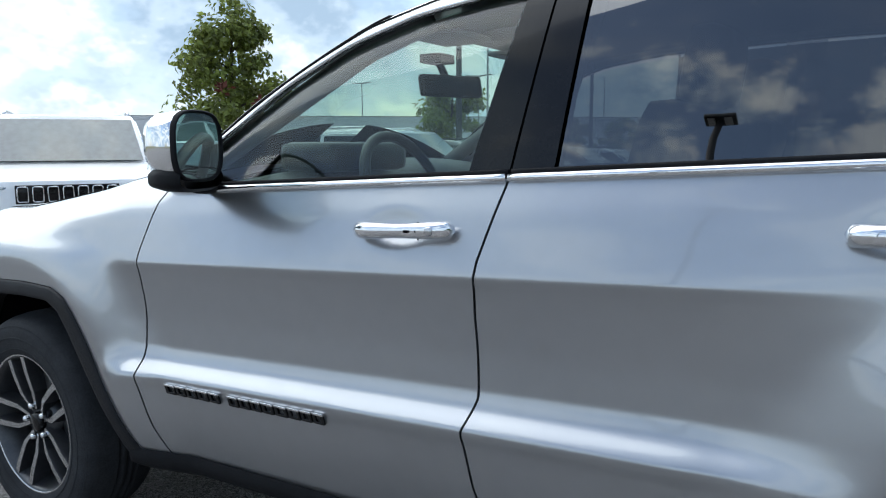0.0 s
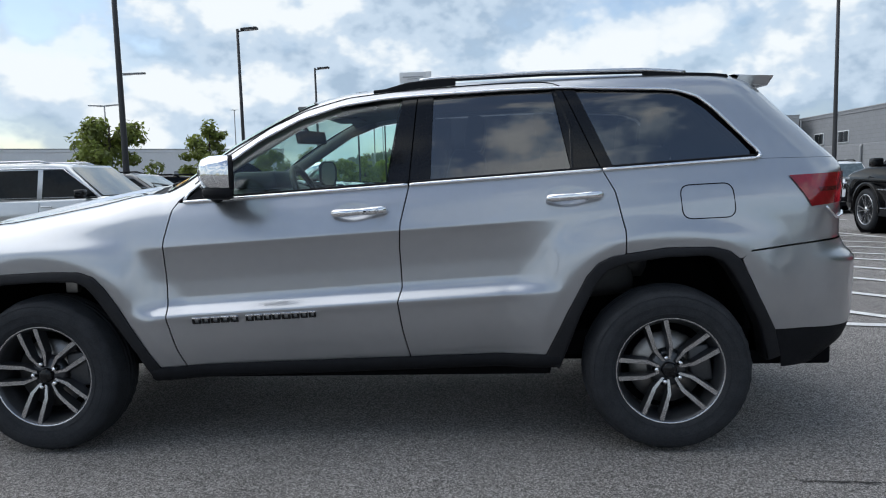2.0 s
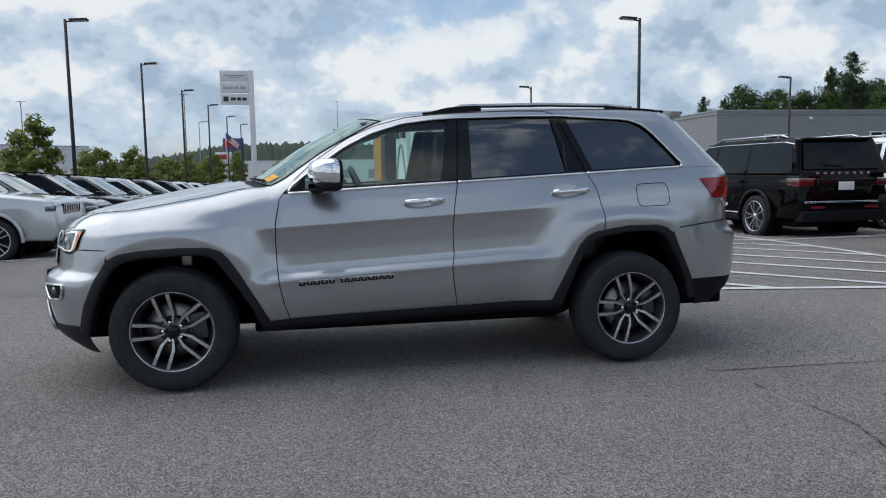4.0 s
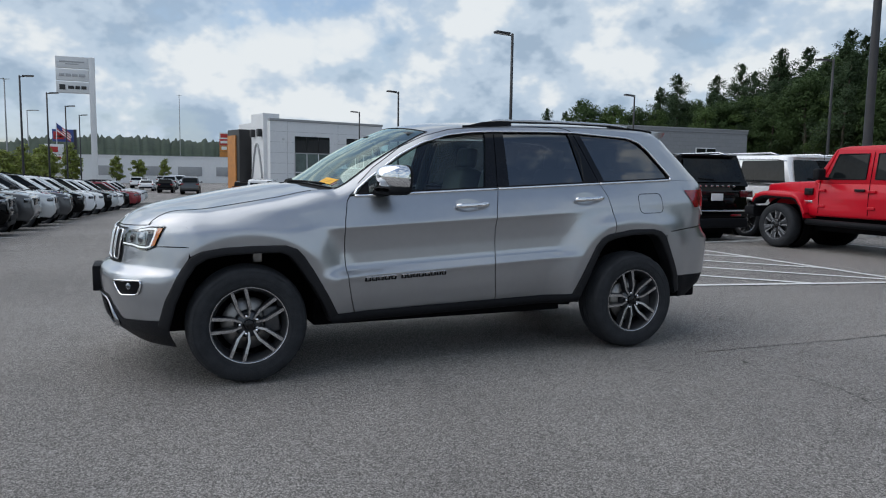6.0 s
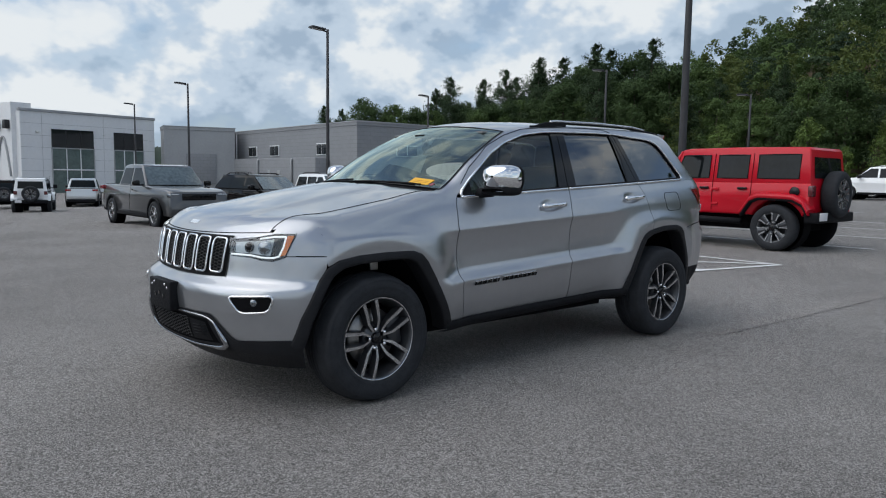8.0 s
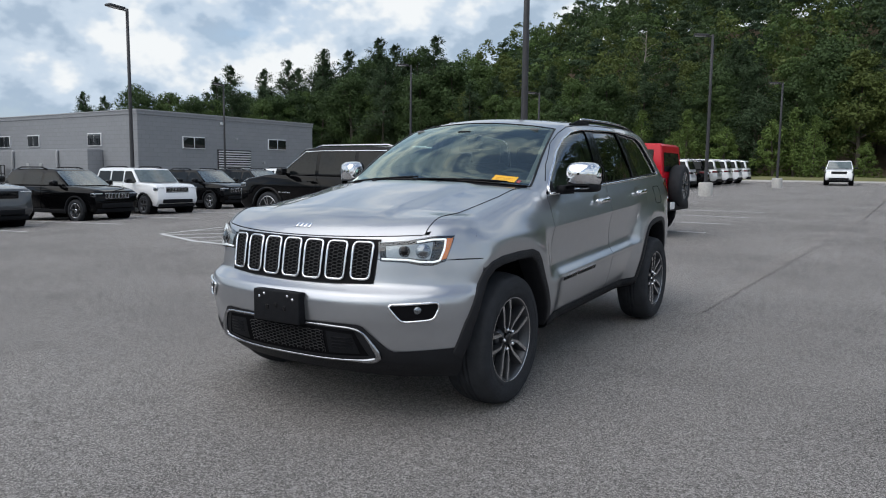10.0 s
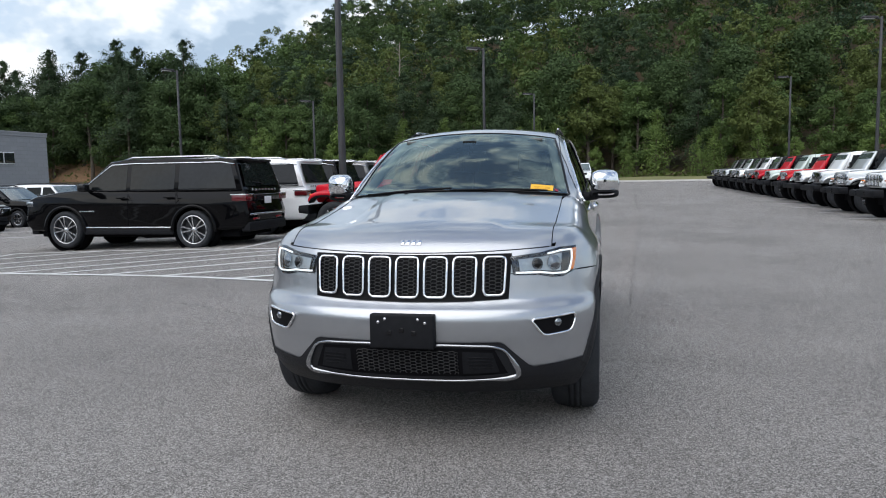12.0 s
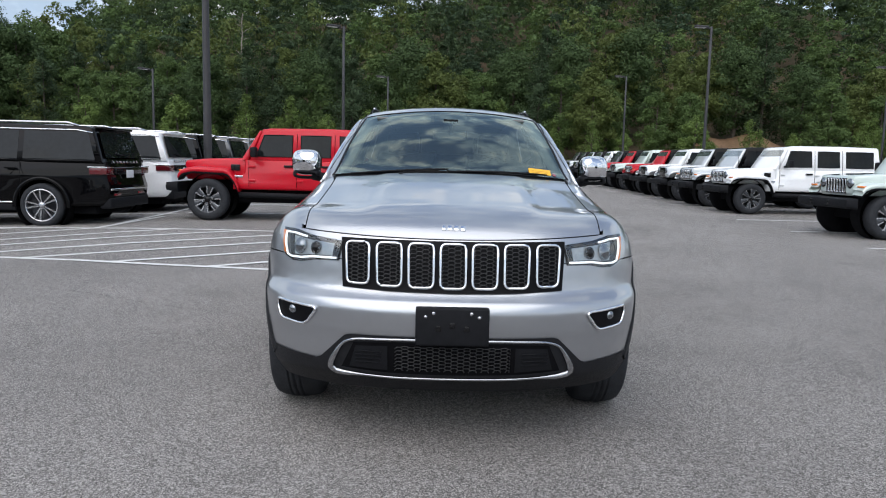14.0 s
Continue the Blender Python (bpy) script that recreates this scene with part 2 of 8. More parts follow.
def tube(path, r, n=8, closed=False, flat=1.0):
    """A round bar along a polyline."""
    P = np.asarray(path, float)
    k = len(P)
    T = (np.roll(P, -1, 0) - np.roll(P, 1, 0)) if closed else np.gradient(P, axis=0)
    T /= np.linalg.norm(T, axis=1)[:, None] + 1e-12
    ref = np.array([0.0, 0.0, 1.0]) if abs(T[:, 2]).max() < 0.9 else np.array([0.31, 0.9, 0.3])
    A = np.cross(T, ref)
    A /= np.linalg.norm(A, axis=1)[:, None] + 1e-12
    B = np.cross(A, T)
    rr = np.broadcast_to(np.asarray(r, float), (k,))[:, None, None]
    a = np.linspace(0, 2 * math.pi, n, endpoint=False)
    V = P[:, None] + rr * (np.cos(a)[None, :, None] * A[:, None] + flat * np.sin(a)[None, :, None] * B[:, None])
    f = grid_faces(k, n, wrap=True)
    if closed:
        f += [((k - 1) * n + j, j, (j + 1) % n, (k - 1) * n + (j + 1) % n) for j in range(n)]
    else:
        f += [tuple(range(n)), tuple(reversed(range((k - 1) * n, k * n)))]
    return V.reshape(-1, 3), f


def resample(pts, n):
    p = np.asarray(pts, float)
    d = np.r_[0, np.cumsum(np.linalg.norm(np.diff(p, axis=0), axis=1))]
    t = np.linspace(0, d[-1], n)
    return np.stack([np.interp(t, d, p[:, i]) for i in range(p.shape[1])], -1)


def rounded(pts, r=0.02, n=5):
    """A closed polygon with its corners rounded."""
    p = np.asarray(pts, float)
    out = []
    for i in range(len(p)):
        a, b, c = p[i - 1], p[i], p[(i + 1) % len(p)]
        u, v = a - b, c - b
        lu, lv = np.linalg.norm(u), np.linalg.norm(v)
        k = min(r, lu * 0.45, lv * 0.45)
        s, e = b + u / lu * k, b + v / lv * k
        for t in np.linspace(0, 1, n):
            out.append((1 - t) ** 2 * s + 2 * t * (1 - t) * b + t * t * e)
    return np.array(out)


def smooth_fn(pts):
    """Monotone cubic through (x, y) pairs."""
    x, y = np.array(pts, float).T
    h, d = np.diff(x), np.diff(y) / np.diff(x)
    m = np.zeros_like(y)
    m[1:-1] = np.where(d[:-1] * d[1:] > 0, 2 * d[:-1] * d[1:] / (d[:-1] + d[1:] + 1e-30), 0)
    m[0], m[-1] = d[0], d[-1]

    def fn(q):
        q = np.asarray(q, float)
        i = np.clip(np.searchsorted(x, q) - 1, 0, len(h) - 1)
        t = np.clip((q - x[i]) / h[i], -2, 3)
        c = np.clip(t, 0, 1)
        val = ((1 + 2 * c) * (1 - c) ** 2 * y[i] + c * (1 - c) ** 2 * h[i] * m[i] + c * c * (3 - 2 * c) * y[i + 1] + c * c * (c - 1) * h[i] * m[i + 1])
        return val + np.where(t < 0, t * h[i] * m[0], 0) + np.where(t > 1, (t - 1) * h[i] * m[-1], 0)

    return fn


def step(a, b, x):
    t = np.clip((x - a) / (b - a), 0, 1)
    return t * t * (3 - 2 * t)


def smax(a, b, k):
    h = np.maximum(k - np.abs(a - b), 0) / k
    return np.maximum(a, b) + h * h * k / 4

# ---- ground ----
def ground_z(x, y):
    x, y = np.asarray(x, float), np.asarray(y, float)
    z = 0.0095 * np.where(x > 2, x - 2 - 1.5 * (1 - np.exp(-np.maximum(x - 2, 0) / 1.5)), 0) * (1 - step(90, 140, x))
    z = z - 0.020 * np.maximum(0, -x - 3) * step(-60, -30, x) * 1.0
    z = z - 0.027 * (np.clip(y, 5, 50) - 5) * step(60, 28, x) * step(-220, -40, x)
    hill = step(76, 175, x) * (34 + 8 * step(25, -25, y)) * step(125, 45, y) * step(-190, -60, y)
    return z + hill


gx = np.unique(np.concatenate([np.linspace(-1500, -80, 16), np.linspace(-80, 80, 81), np.linspace(80, 200, 30), np.linspace(200, 1500, 14)]))
gy = np.unique(np.concatenate([np.linspace(-1500, -200, 14), np.linspace(-200, 200, 81), np.linspace(200, 1500, 14)]))

# ---- the silver car: one smooth body surface, from which every panel is taken ----
DOOR_PROFILE = smooth_fn([(0.36, 0.82), (0.43, 0.852), (0.46, 0.868), (0.56, 0.902), (0.66, 0.923), (0.690, 0.9315), (0.698, 0.9322), (0.705, 0.9275), (0.746, 0.894),
                          (0.780, 0.884), (0.84, 0.883), (0.92, 0.890), (0.99, 0.9025), (1.013, 0.9095), (1.019, 0.9105), (1.026, 0.9085), (1.08, 0.889), (1.14, 0.866),
                          (1.213, 0.832), (1.30, 0.800), (1.5, 0.722), (1.64, 0.660), (1.75, 0.60)])
FENDER_PROFILE = smooth_fn([(0.30, 0.86), (0.36, 0.875), (0.46, 0.892), (0.56, 0.909), (0.70, 0.917), (0.85, 0.917), (0.95, 0.913), (1.03, 0.904), (1.08, 0.889), (1.14, 0.866),
                            (1.213, 0.832), (1.30, 0.800), (1.5, 0.722), (1.64, 0.660), (1.75, 0.60)])
TOP_LINE = smooth_fn([(-2.34, 0.88), (-2.29, 0.935), (-2.24, 0.978), (-2.15, 1.035), (-2.0, 1.086), (-1.82, 1.124), (-1.41, 1.205), (-1.12, 1.248), (-1.06, 1.252),
                      (-1.03, 1.262), (-0.67, 1.487), (-0.40, 1.625), (-0.27, 1.677), (-0.05, 1.722), (0.35, 1.748), (0.8, 1.760), (1.2, 1.762), (1.76, 1.742), (2.1, 1.715), (2.5, 1.66)])
TOP_CROWN = smooth_fn([(-2.3, -0.05), (-2.1, -0.02), (-1.8, 0.06), (-1.4, 0.085), (-1.1, 0.06), (-0.9, 0.09), (-0.2, 0.13), (0.3, 0.12), (2.3, 0.12)])
NOSE = smooth_fn([(0.22, -2.10), (0.30, -2.21), (0.36, -2.275), (0.45, -2.305), (0.52, -2.318), (0.58, -2.330), (0.65, -2.334), (0.695, -2.320), (0.722, -2.280), (0.745, -2.256),
                  (0.86, -2.236), (0.95, -2.218), (1.0, -2.195), (1.1, -2.11)])
TAIL = smooth_fn([(0.30, 2.23), (0.40, 2.355), (0.48, 2.435), (0.60, 2.47), (0.84, 2.478), (0.90, 2.43), (0.96, 2.405), (1.24, 2.41), (1.40, 2.27), (1.58, 2.08), (1.70, 1.97), (1.8, 1.88)])


def side_width(x, z):
    zz = z - 0.05 * np.clip(x, -2.2, 2.2)
    w = step(-1.05, -0.85, x) * (1 - step(0.66, 1.04, x))
    y = (1 - w) * FENDER_PROFILE(zz) + w * DOOR_PROFILE(zz)
    for cx, cz in ((-1.457, 0.40), (1.457, 0.45)):
        d = np.sqrt((x - cx) ** 2 * 0.96 + (np.maximum(z - cz, 0) * 1.02) ** 2)
        y = y + (0.034 * step(0.78, 0.55, d) - 0.012 * step(0.572, 0.47, d)) * step(1.10, 0.95, z) * step(2.10, 1.90, np.abs(x))
    for cx, cz in ((0.045, 1.118), (1.015, 1.162)):
        y = y - 0.009 * np.exp(-((((x - cx) / 0.075) ** 2 + ((z - cz) / 0.036) ** 2) ** 2))
    y = y - 0.036 * np.maximum(0, -1.25 - x) ** 2 - 0.031 * np.maximum(0, x - 0.6) ** 2
    return y


def body(x, y, z):
    """Negative inside the car, nought on its skin."""
    ay = np.abs(y)
    side = ay - side_width(x, z)
    bend = 0.19 * ay**2 + 0.285 * ay**4
    front = (NOSE(z) + bend) - x
    rear = x - (TAIL(z) - 0.20 * ay**2 - 0.16 * ay**4)
    u = x - 0.28 * ay**2
    bulge = 0.012 * step(0.46, 0.38, ay) * step(-2.2, -1.9, u) * step(-1.02, -1.15, u)
    top = z - (TOP_LINE(u) + bulge - TOP_CROWN(u) * ay**2)
    return smax(smax(smax(side, front, 0.13), rear, 0.14), top * 0.92, 0.085)


def cast(o, d, far=2.2, near=0.0):
    """Where rays from inside leave the body."""
    o, d = np.broadcast_arrays(np.asarray(o, float), np.asarray(d, float))
    lo, hi = np.full(o.shape[:-1], near), np.full(o.shape[:-1], far)
    for _ in range(24):
        mid = (lo + hi) / 2
        p = o + d * mid[..., None]
        inside = body(p[..., 0], p[..., 1], p[..., 2]) < 0
        lo, hi = np.where(inside, mid, lo), np.where(inside, hi, mid)
    return o + d * lo[..., None]


def normal(p, e=2e-3):
    x, y, z = p[..., 0], p[..., 1], p[..., 2]
    g = np.stack([body(x + e, y, z) - body(x - e, y, z), body(x, y + e, z) - body(x, y - e, z), body(x, y, z + e) - body(x, y, z - e)], -1)
    return g / (np.linalg.norm(g, axis=-1)[..., None] + 1e-12)


def on_side(xz, lift=0.0):
    """Points of the driver's side from (x, z)."""
    xz = np.asarray(xz, float)
    o = np.stack([xz[..., 0], np.zeros(xz.shape[:-1]), xz[..., 1]], -1)
    p = cast(o, (0, -1, 0), 1.3)
    return p + lift * normal(p) if lift else p


def on_front(yz, lift=0.0):
    yz = np.asarray(yz, float)
    o = np.stack([np.full(yz.shape[:-1], -1.2), yz[..., 0], yz[..., 1]], -1)
    p = cast(o, (-1, 0, 0), 1.6)
    return p + lift * normal(p) if lift else p


def on_top(xy, lift=0.0):
    xy = np.asarray(xy, float)
    o = np.stack([xy[..., 0], xy[..., 1], np.full(xy.shape[:-1], 0.75)], -1)
    p = cast(o, (0, 0, 1), 1.4)
    return p + lift * normal(p) if lift else p


def loft(a, b, nu, nv):
    """Between two polylines: nu points along them, nv across."""
    A, B = resample(a, nu), resample(b, nu)
    v = np.linspace(0, 1, nv)[None, :, None]
    return A[:, None] * (1 - v) + B[:, None] * v


def lined(poly, n):
    """Resampled so that heights step evenly."""
    p = np.asarray(poly, float)
    z = np.linspace(p[0, 1], p[-1, 1], n)
    return np.stack([np.interp(z, p[:, 1], p[:, 0]), z], -1)


def rim_in(P, depth=0.012, inward=None):
    """The sheet with its border turned in, so that panels show an edge."""
    n, m, _ = P.shape
    N = normal(P)
    Q = np.empty((n + 2, m + 2, 3))
    Q[1:-1, 1:-1] = P
    D = P - depth * N
    Q[0, 1:-1], Q[-1, 1:-1], Q[1:-1, 0], Q[1:-1, -1] = D[0], D[-1], D[:, 0], D[:, -1]
    Q[0, 0], Q[0, -1], Q[-1, 0], Q[-1, -1] = D[0, 0], D[0, -1], D[-1, 0], D[-1, -1]
    return Q


def both_sides(name, piece, mat, parent, label="", smooth=True):
    return part(name, piece, mat, parent, label, smooth), part(name, mirrored(piece), mat, parent, label, smooth)


suv = tagged(new("suv"), "silver SUV with chrome trim and black arch flares on asphalt", "car")
G = 0.003
SHUT_F = [(-0.768, 0.40), (-0.800, 0.50), (-0.826, 0.63), (-0.838, 0.74), (-0.842, 0.90), (-0.838, 1.01), (-0.812, 1.146), (-0.790, 1.176)]
SHUT_M = [(0.288, 0.40), (0.284, 0.448), (0.258, 0.58), (0.243, 0.705), (0.262, 0.770), (0.256, 0.95), (0.264, 1.064), (0.300, 1.222)]
SHUT_R = [(0.905, 0.44), (0.955, 0.545), (1.004, 0.648), (1.05, 0.735), (1.09, 0.812), (1.148, 0.873), (1.262, 0.905), (1.263, 1.008), (1.226, 1.18), (1.180, 1.268)]
BELT = lambda x: 1.212 + 0.05 * x
SILL = lambda x: 0.432 + 0.024 * (np.asarray(x) - 0.3)
ARCH_F = [(-1.985, 0.40), (-1.945, 0.55), (-1.875, 0.70), (-1.805, 0.806), (-1.735, 0.846), (-1.60, 0.866), (-1.40, 0.874), (-1.23, 0.872), (-1.160, 0.848), (-1.115, 0.80), (-1.057, 0.712), (-0.959, 0.541), (-0.888, 0.405)]
ARCH_R = [(0.905, 0.44), (1.004, 0.648), (1.09, 0.812), (1.135, 0.868), (1.20, 0.897), (1.435, 0.928), (1.64, 0.927), (1.715, 0.908), (1.765, 0.868), (1.845, 0.709), (1.931, 0.546), (1.968, 0.42)]
ARCH_Fi = [(-1.925, 0.36), (-1.885, 0.53), (-1.825, 0.67), (-1.765, 0.762), (-1.70, 0.800), (-1.60, 0.818), (-1.40, 0.828), (-1.255, 0.826), (-1.20, 0.80), (-1.149, 0.735), (-1.057, 0.60), (-0.989, 0.485), (-0.935, 0.36)]
ARCH_Ri = [(0.970, 0.38), (1.06, 0.63), (1.119, 0.752), (1.175, 0.828), (1.262, 0.862), (1.435, 0.886), (1.62, 0.889), (1.685, 0.862), (1.726, 0.815), (1.80, 0.69), (1.872, 0.545), (1.905, 0.40)]


def shift(poly, dx):
    return [(x + dx, z) for x, z in poly]


# doors, below the window line
nz = 150
L, R = lined(SHUT_F, nz), lined(SHUT_M, nz)
t = np.linspace(0, 1, nz)
L[:, 1], R[:, 1] = SILL(-0.8) + 0.004 + t * (BELT(-0.8) - SILL(-0.8)), SILL(0.28) + 0.004 + t * (BELT(0.28) - SILL(0.28))
L[:, 0], R[:, 0] = np.interp(L[:, 1], [p[1] for p in SHUT_F], [p[0] for p in SHUT_F]) + G, np.interp(R[:, 1], [p[1] for p in SHUT_M], [p[0] for p in SHUT_M]) - G
v = np.linspace(0, 1, 110)[None, :, None]
front_doors = both_sides("front_door", sheet(rim_in(on_side(L[:, None] * (1 - v) + R[:, None] * v))), SILVER, suv)
L = R.copy()
L[:, 0] += 2 * G
R = np.empty_like(L)
R[:, 1] = SILL(0.92) + 0.004 + t * (BELT(1.18) - SILL(0.92))
R[:, 0] = np.interp(R[:, 1], [p[1] for p in SHUT_R], [p[0] for p in SHUT_R]) - G
rear_doors = both_sides("rear_door", sheet(rim_in(on_side(L[:, None] * (1 - v) + R[:, None] * v))), SILVER, suv)

# rear quarter panel below the window line
nx = 80
xs = np.linspace(0, 1, nx)
zl = lambda x: np.where(x < 1.80, np.interp(x, [p[0] for p in ARCH_R[4:9]] + [1.80], [p[1] for p in ARCH_R[4:9]] + [0.895]), np.interp(x, [1.80, 2.14, 2.4], [0.907, 0.940, 0.95])) + 0.002
cols = []
for u in xs:
    zz = np.linspace(0, 1, 50)
    z = 0.92 + zz * 0.36
    for _ in range(4):
        x0 = np.interp(z, [p[1] for p in SHUT_R[6:]], [p[0] for p in SHUT_R[6:]]) + G
        x = x0 + (2.32 - x0) * u
        z = zl(x) + zz * (BELT(np.minimum(x, 1.9)) - zl(x))
    cols.append(np.stack([x, z], -1))
both_sides("quarter_panel", sheet(rim_in(on_side(np.array(cols))), True), SILVER, suv)

# rear bumper sides and lower back
def around(x0, ang, z):
    o = np.stack([np.full_like(z, x0), np.zeros_like(z), z], -1)
    d = np.stack([np.cos(ang), np.sin(ang), np.zeros_like(z)], -1)
    return cast(o, d, 2.4)


rows = []
for k in np.linspace(0, 1, 30):
    z = np.full(100, 0.545 + k * 0.36)
    a0 = -0.95
    for _ in range(4):
        xa = np.interp(z[0], [0.42, 0.546, 0.709, 0.868, 0.90], [1.968, 1.931, 1.845, 1.768, 1.79]) + G
        a0 = math.atan2(on_side(np.array([xa, z[0]]))[1], xa - 1.2)
        p = around(1.2, np.linspace(a0, -a0, 100), z)
        z = 0.545 + k * (np.minimum(zl(p[:, 0]), 0.955) - 0.008 - 0.545)
    rows.append(p)
part("rear_bumper", sheet(np.array(rows)), SILVER, suv)
rows = []
for z in np.linspace(0.36, 0.542, 12):
    xa = np.interp(z, [0.36, 0.42, 0.546], [1.975, 1.968, 1.931]) + G
    a0 = math.atan2(on_side(np.array([xa, z]))[1], xa - 1.2)
    rows.append(around(1.2, np.linspace(a0, -a0, 90), np.full(90, z)))
part("rear_valance", sheet(np.array(rows)), PLASTIC, suv, "black textured lower rear bumper")
rows = []
for z in np.linspace(0.91, 1.735, 40):
    xa = 2.30 - 0.0 * z if z < 1.3 else np.interp(z, [1.3, 1.55, 1.735], [2.26, 2.02, 1.86])
    a0 = math.atan2(on_side(np.array([min(xa, 2.3), min(z, 1.6)]))[1] if z < 1.6 else -0.55, xa - 1.0)
    rows.append(around(1.0, np.linspace(a0, -a0, 60), np.full(60, z)))
part("tailgate", sheet(np.array(rows)), SILVER, suv)

# front wings, wrapped over the shoulder
HOOD_Y = 0.705


def column_patch(xfun, zlow, yup, nu, nv, axis=(0.30, 0.78)):
    u = np.repeat(np.linspace(0, 1, nu)[:, None], nv, 1)
    k = np.repeat(np.linspace(0, 1, nv)[None], nu, 0)
    z = 0.5 + 0.6 * k
    for _ in range(4):
        x = xfun(u, z)
        pl = on_side(np.stack([x, zlow(x)], -1))
        pu = on_top(np.stack([x, -yup(x)], -1))
        a0 = np.arctan2(pl[..., 2] - axis[1], -pl[..., 1] - axis[0])
        a1 = np.arctan2(pu[..., 2] - axis[1], -pu[..., 1] - axis[0])
        a = a0 + (a1 - a0) * k
        o = np.stack([x, np.full_like(x, -axis[0]), np.full_like(x, axis[1])], -1)
        p = cast(o, np.stack([0 * x, -np.cos(a), np.sin(a)], -1), 1.6)
        z = p[..., 2]
    return p


zlow_f = lambda x: np.interp(x, [-1.99, -1.812, -1.803] + [p[0] for p in ARCH_F[4:]] + [-0.80], [0.876, 0.873, 0.812] + [p[1] for p in ARCH_F[4:]] + [0.402]) + 0.002
xr_f = lambda z: np.interp(z, [p[1] for p in SHUT_F] + [1.25, 1.30], [p[0] for p in SHUT_F] + [-0.76, -0.74]) - G
wing_x = lambda z: -1.985 - 0.036 * step(0.996, 1.010, z)
P = column_patch(lambda u, z: wing_x(z) + (xr_f(z) - wing_x(z)) * u, zlow_f, lambda x: np.interp(x, [-2.0, -1.7, -1.1, -0.9, -0.7], [0.70, HOOD_Y, HOOD_Y, 0.735, 0.70]), 110, 90, (0.25, 0.55))
both_sides("front_wing", sheet(rim_in(P), True), SILVER, suv)

# cant rail with the pillars
DLO = [(-0.95, 1.19), (-0.80, 1.178), (-0.765, 1.205), (-0.64, 1.306), (-0.41, 1.466), (-0.23, 1.556), (-0.03, 1.617), (0.18, 1.645), (0.34, 1.654), (0.76, 1.667), (1.03, 1.668), (1.21, 1.658), (1.50, 1.644),
       (1.58, 1.628), (1.66, 1.582), (1.78, 1.452), (1.868, 1.350), (1.880, 1.3085), (2.1, 1.3085), (2.4, 1.3085)]
dlo = lambda x: np.interp(x, [p[0] for p in DLO], [p[1] for p in DLO])
PILLAR_Y = lambda x: np.interp(x, [-1.0, -0.85, -0.17, -0.05, 0.1, 1.9, 2.1, 2.3], [0.765, 0.742, 0.605, 0.575, 0.555, 0.53, 0.52, 0.5])
P = column_patch(lambda u, z: -0.93 + 3.20 * u + 0 * z, dlo, PILLAR_Y, 150, 30, (0.15, 1.0))
both_sides("roof_side", sheet(rim_in(P), True), SILVER, suv)
seam = resample([(-0.72, 1.262), (-0.60, 1.372), (-0.38, 1.520), (-0.20, 1.600), (0.0, 1.654), (0.30, 1.684), (0.70, 1.696), (0.93, 1.696), (0.99, 1.682), (1.03, 1.655)], 60)
both_sides("door_seam", tube(on_side(seam, 0.0005), 0.0028, 6), DARK, suv)

# roof, bonnet, windscreen
a, b = np.meshgrid(np.linspace(0, 1, 70), np.linspace(-1, 1, 41), indexing="ij")
ry = PILLAR_Y(-0.2 + 2.3 * a) * b * 0.998
rx = (-0.255 + 0.28 * ry**2) + (2.02 - (-0.255 + 0.28 * ry**2)) * a
part("roof", sheet(rim_in(on_top(np.stack([rx, ry], -1)))), SILVER, suv)
hy = (HOOD_Y - G) * b
hx0, hx1 = on_front(np.stack([hy, 0.976 + 0.045 * hy**2], -1))[..., 0], -1.085 + 0.24 * hy**2
part("bonnet", sheet(rim_in(on_top(np.stack([hx0 + (hx1 - hx0) * a, hy], -1)))), SILVER, suv)
wy = np.interp(a, [0, 1], [0.742, 0.600]) * b
wx0, wx1 = -1.020 + 0.28 * wy**2, -0.262 + 0.28 * wy**2
WS = on_top(np.stack([wx0 + (wx1 - wx0) * a, wy], -1))
screen = part("windscreen", sheet(WS), SCREEN, suv, "tinted windscreen")
edge = np.concatenate([WS[0, ::4], WS[::4, -1], WS[-1, ::-4], WS[::-4, 0]])
part("screen_surround", tube(edge + 0.001 * normal(edge), 0.009, 6, True, 0.5), GLOSSBLACK, suv)
cy = np.linspace(-0.74, 0.74, 50)[None, :] * np.ones((6, 1))
cx = -1.085 + 0.245 * cy**2 + np.linspace(0.0, 0.075, 6)[:, None]
part("cowl", sheet(on_top(np.stack([cx, cy], -1), -0.006)), PLASTIC, suv, "black plastic cowl under the windscreen")
for s, (y0, y1, x0) in enumerate([(0.62, 0.02, 0.035), (0.02, -0.60, 0.045)]):
    w = np.stack([np.linspace(0, 1, 24) * 0.035 - 1.055 + x0 * 0.4, np.linspace(y0, y1, 24)], -1)
    w[:, 0] += 0.28 * w[:, 1] ** 2
    part("wiper", join(tube(on_top(w, 0.009), 0.006, 6), tube(on_top(w[4:22] + [0.012, 0.0], 0.006), 0.004, 6)), PLASTIC, suv)
for y in (0.30, -0.22):
    part("washer_jet", moved(boxy(-0.016, 0.016, -0.012, 0.012, -0.004, 0.012, 0.004), pose(-1.125, y, 1.247)), PLASTIC, suv)

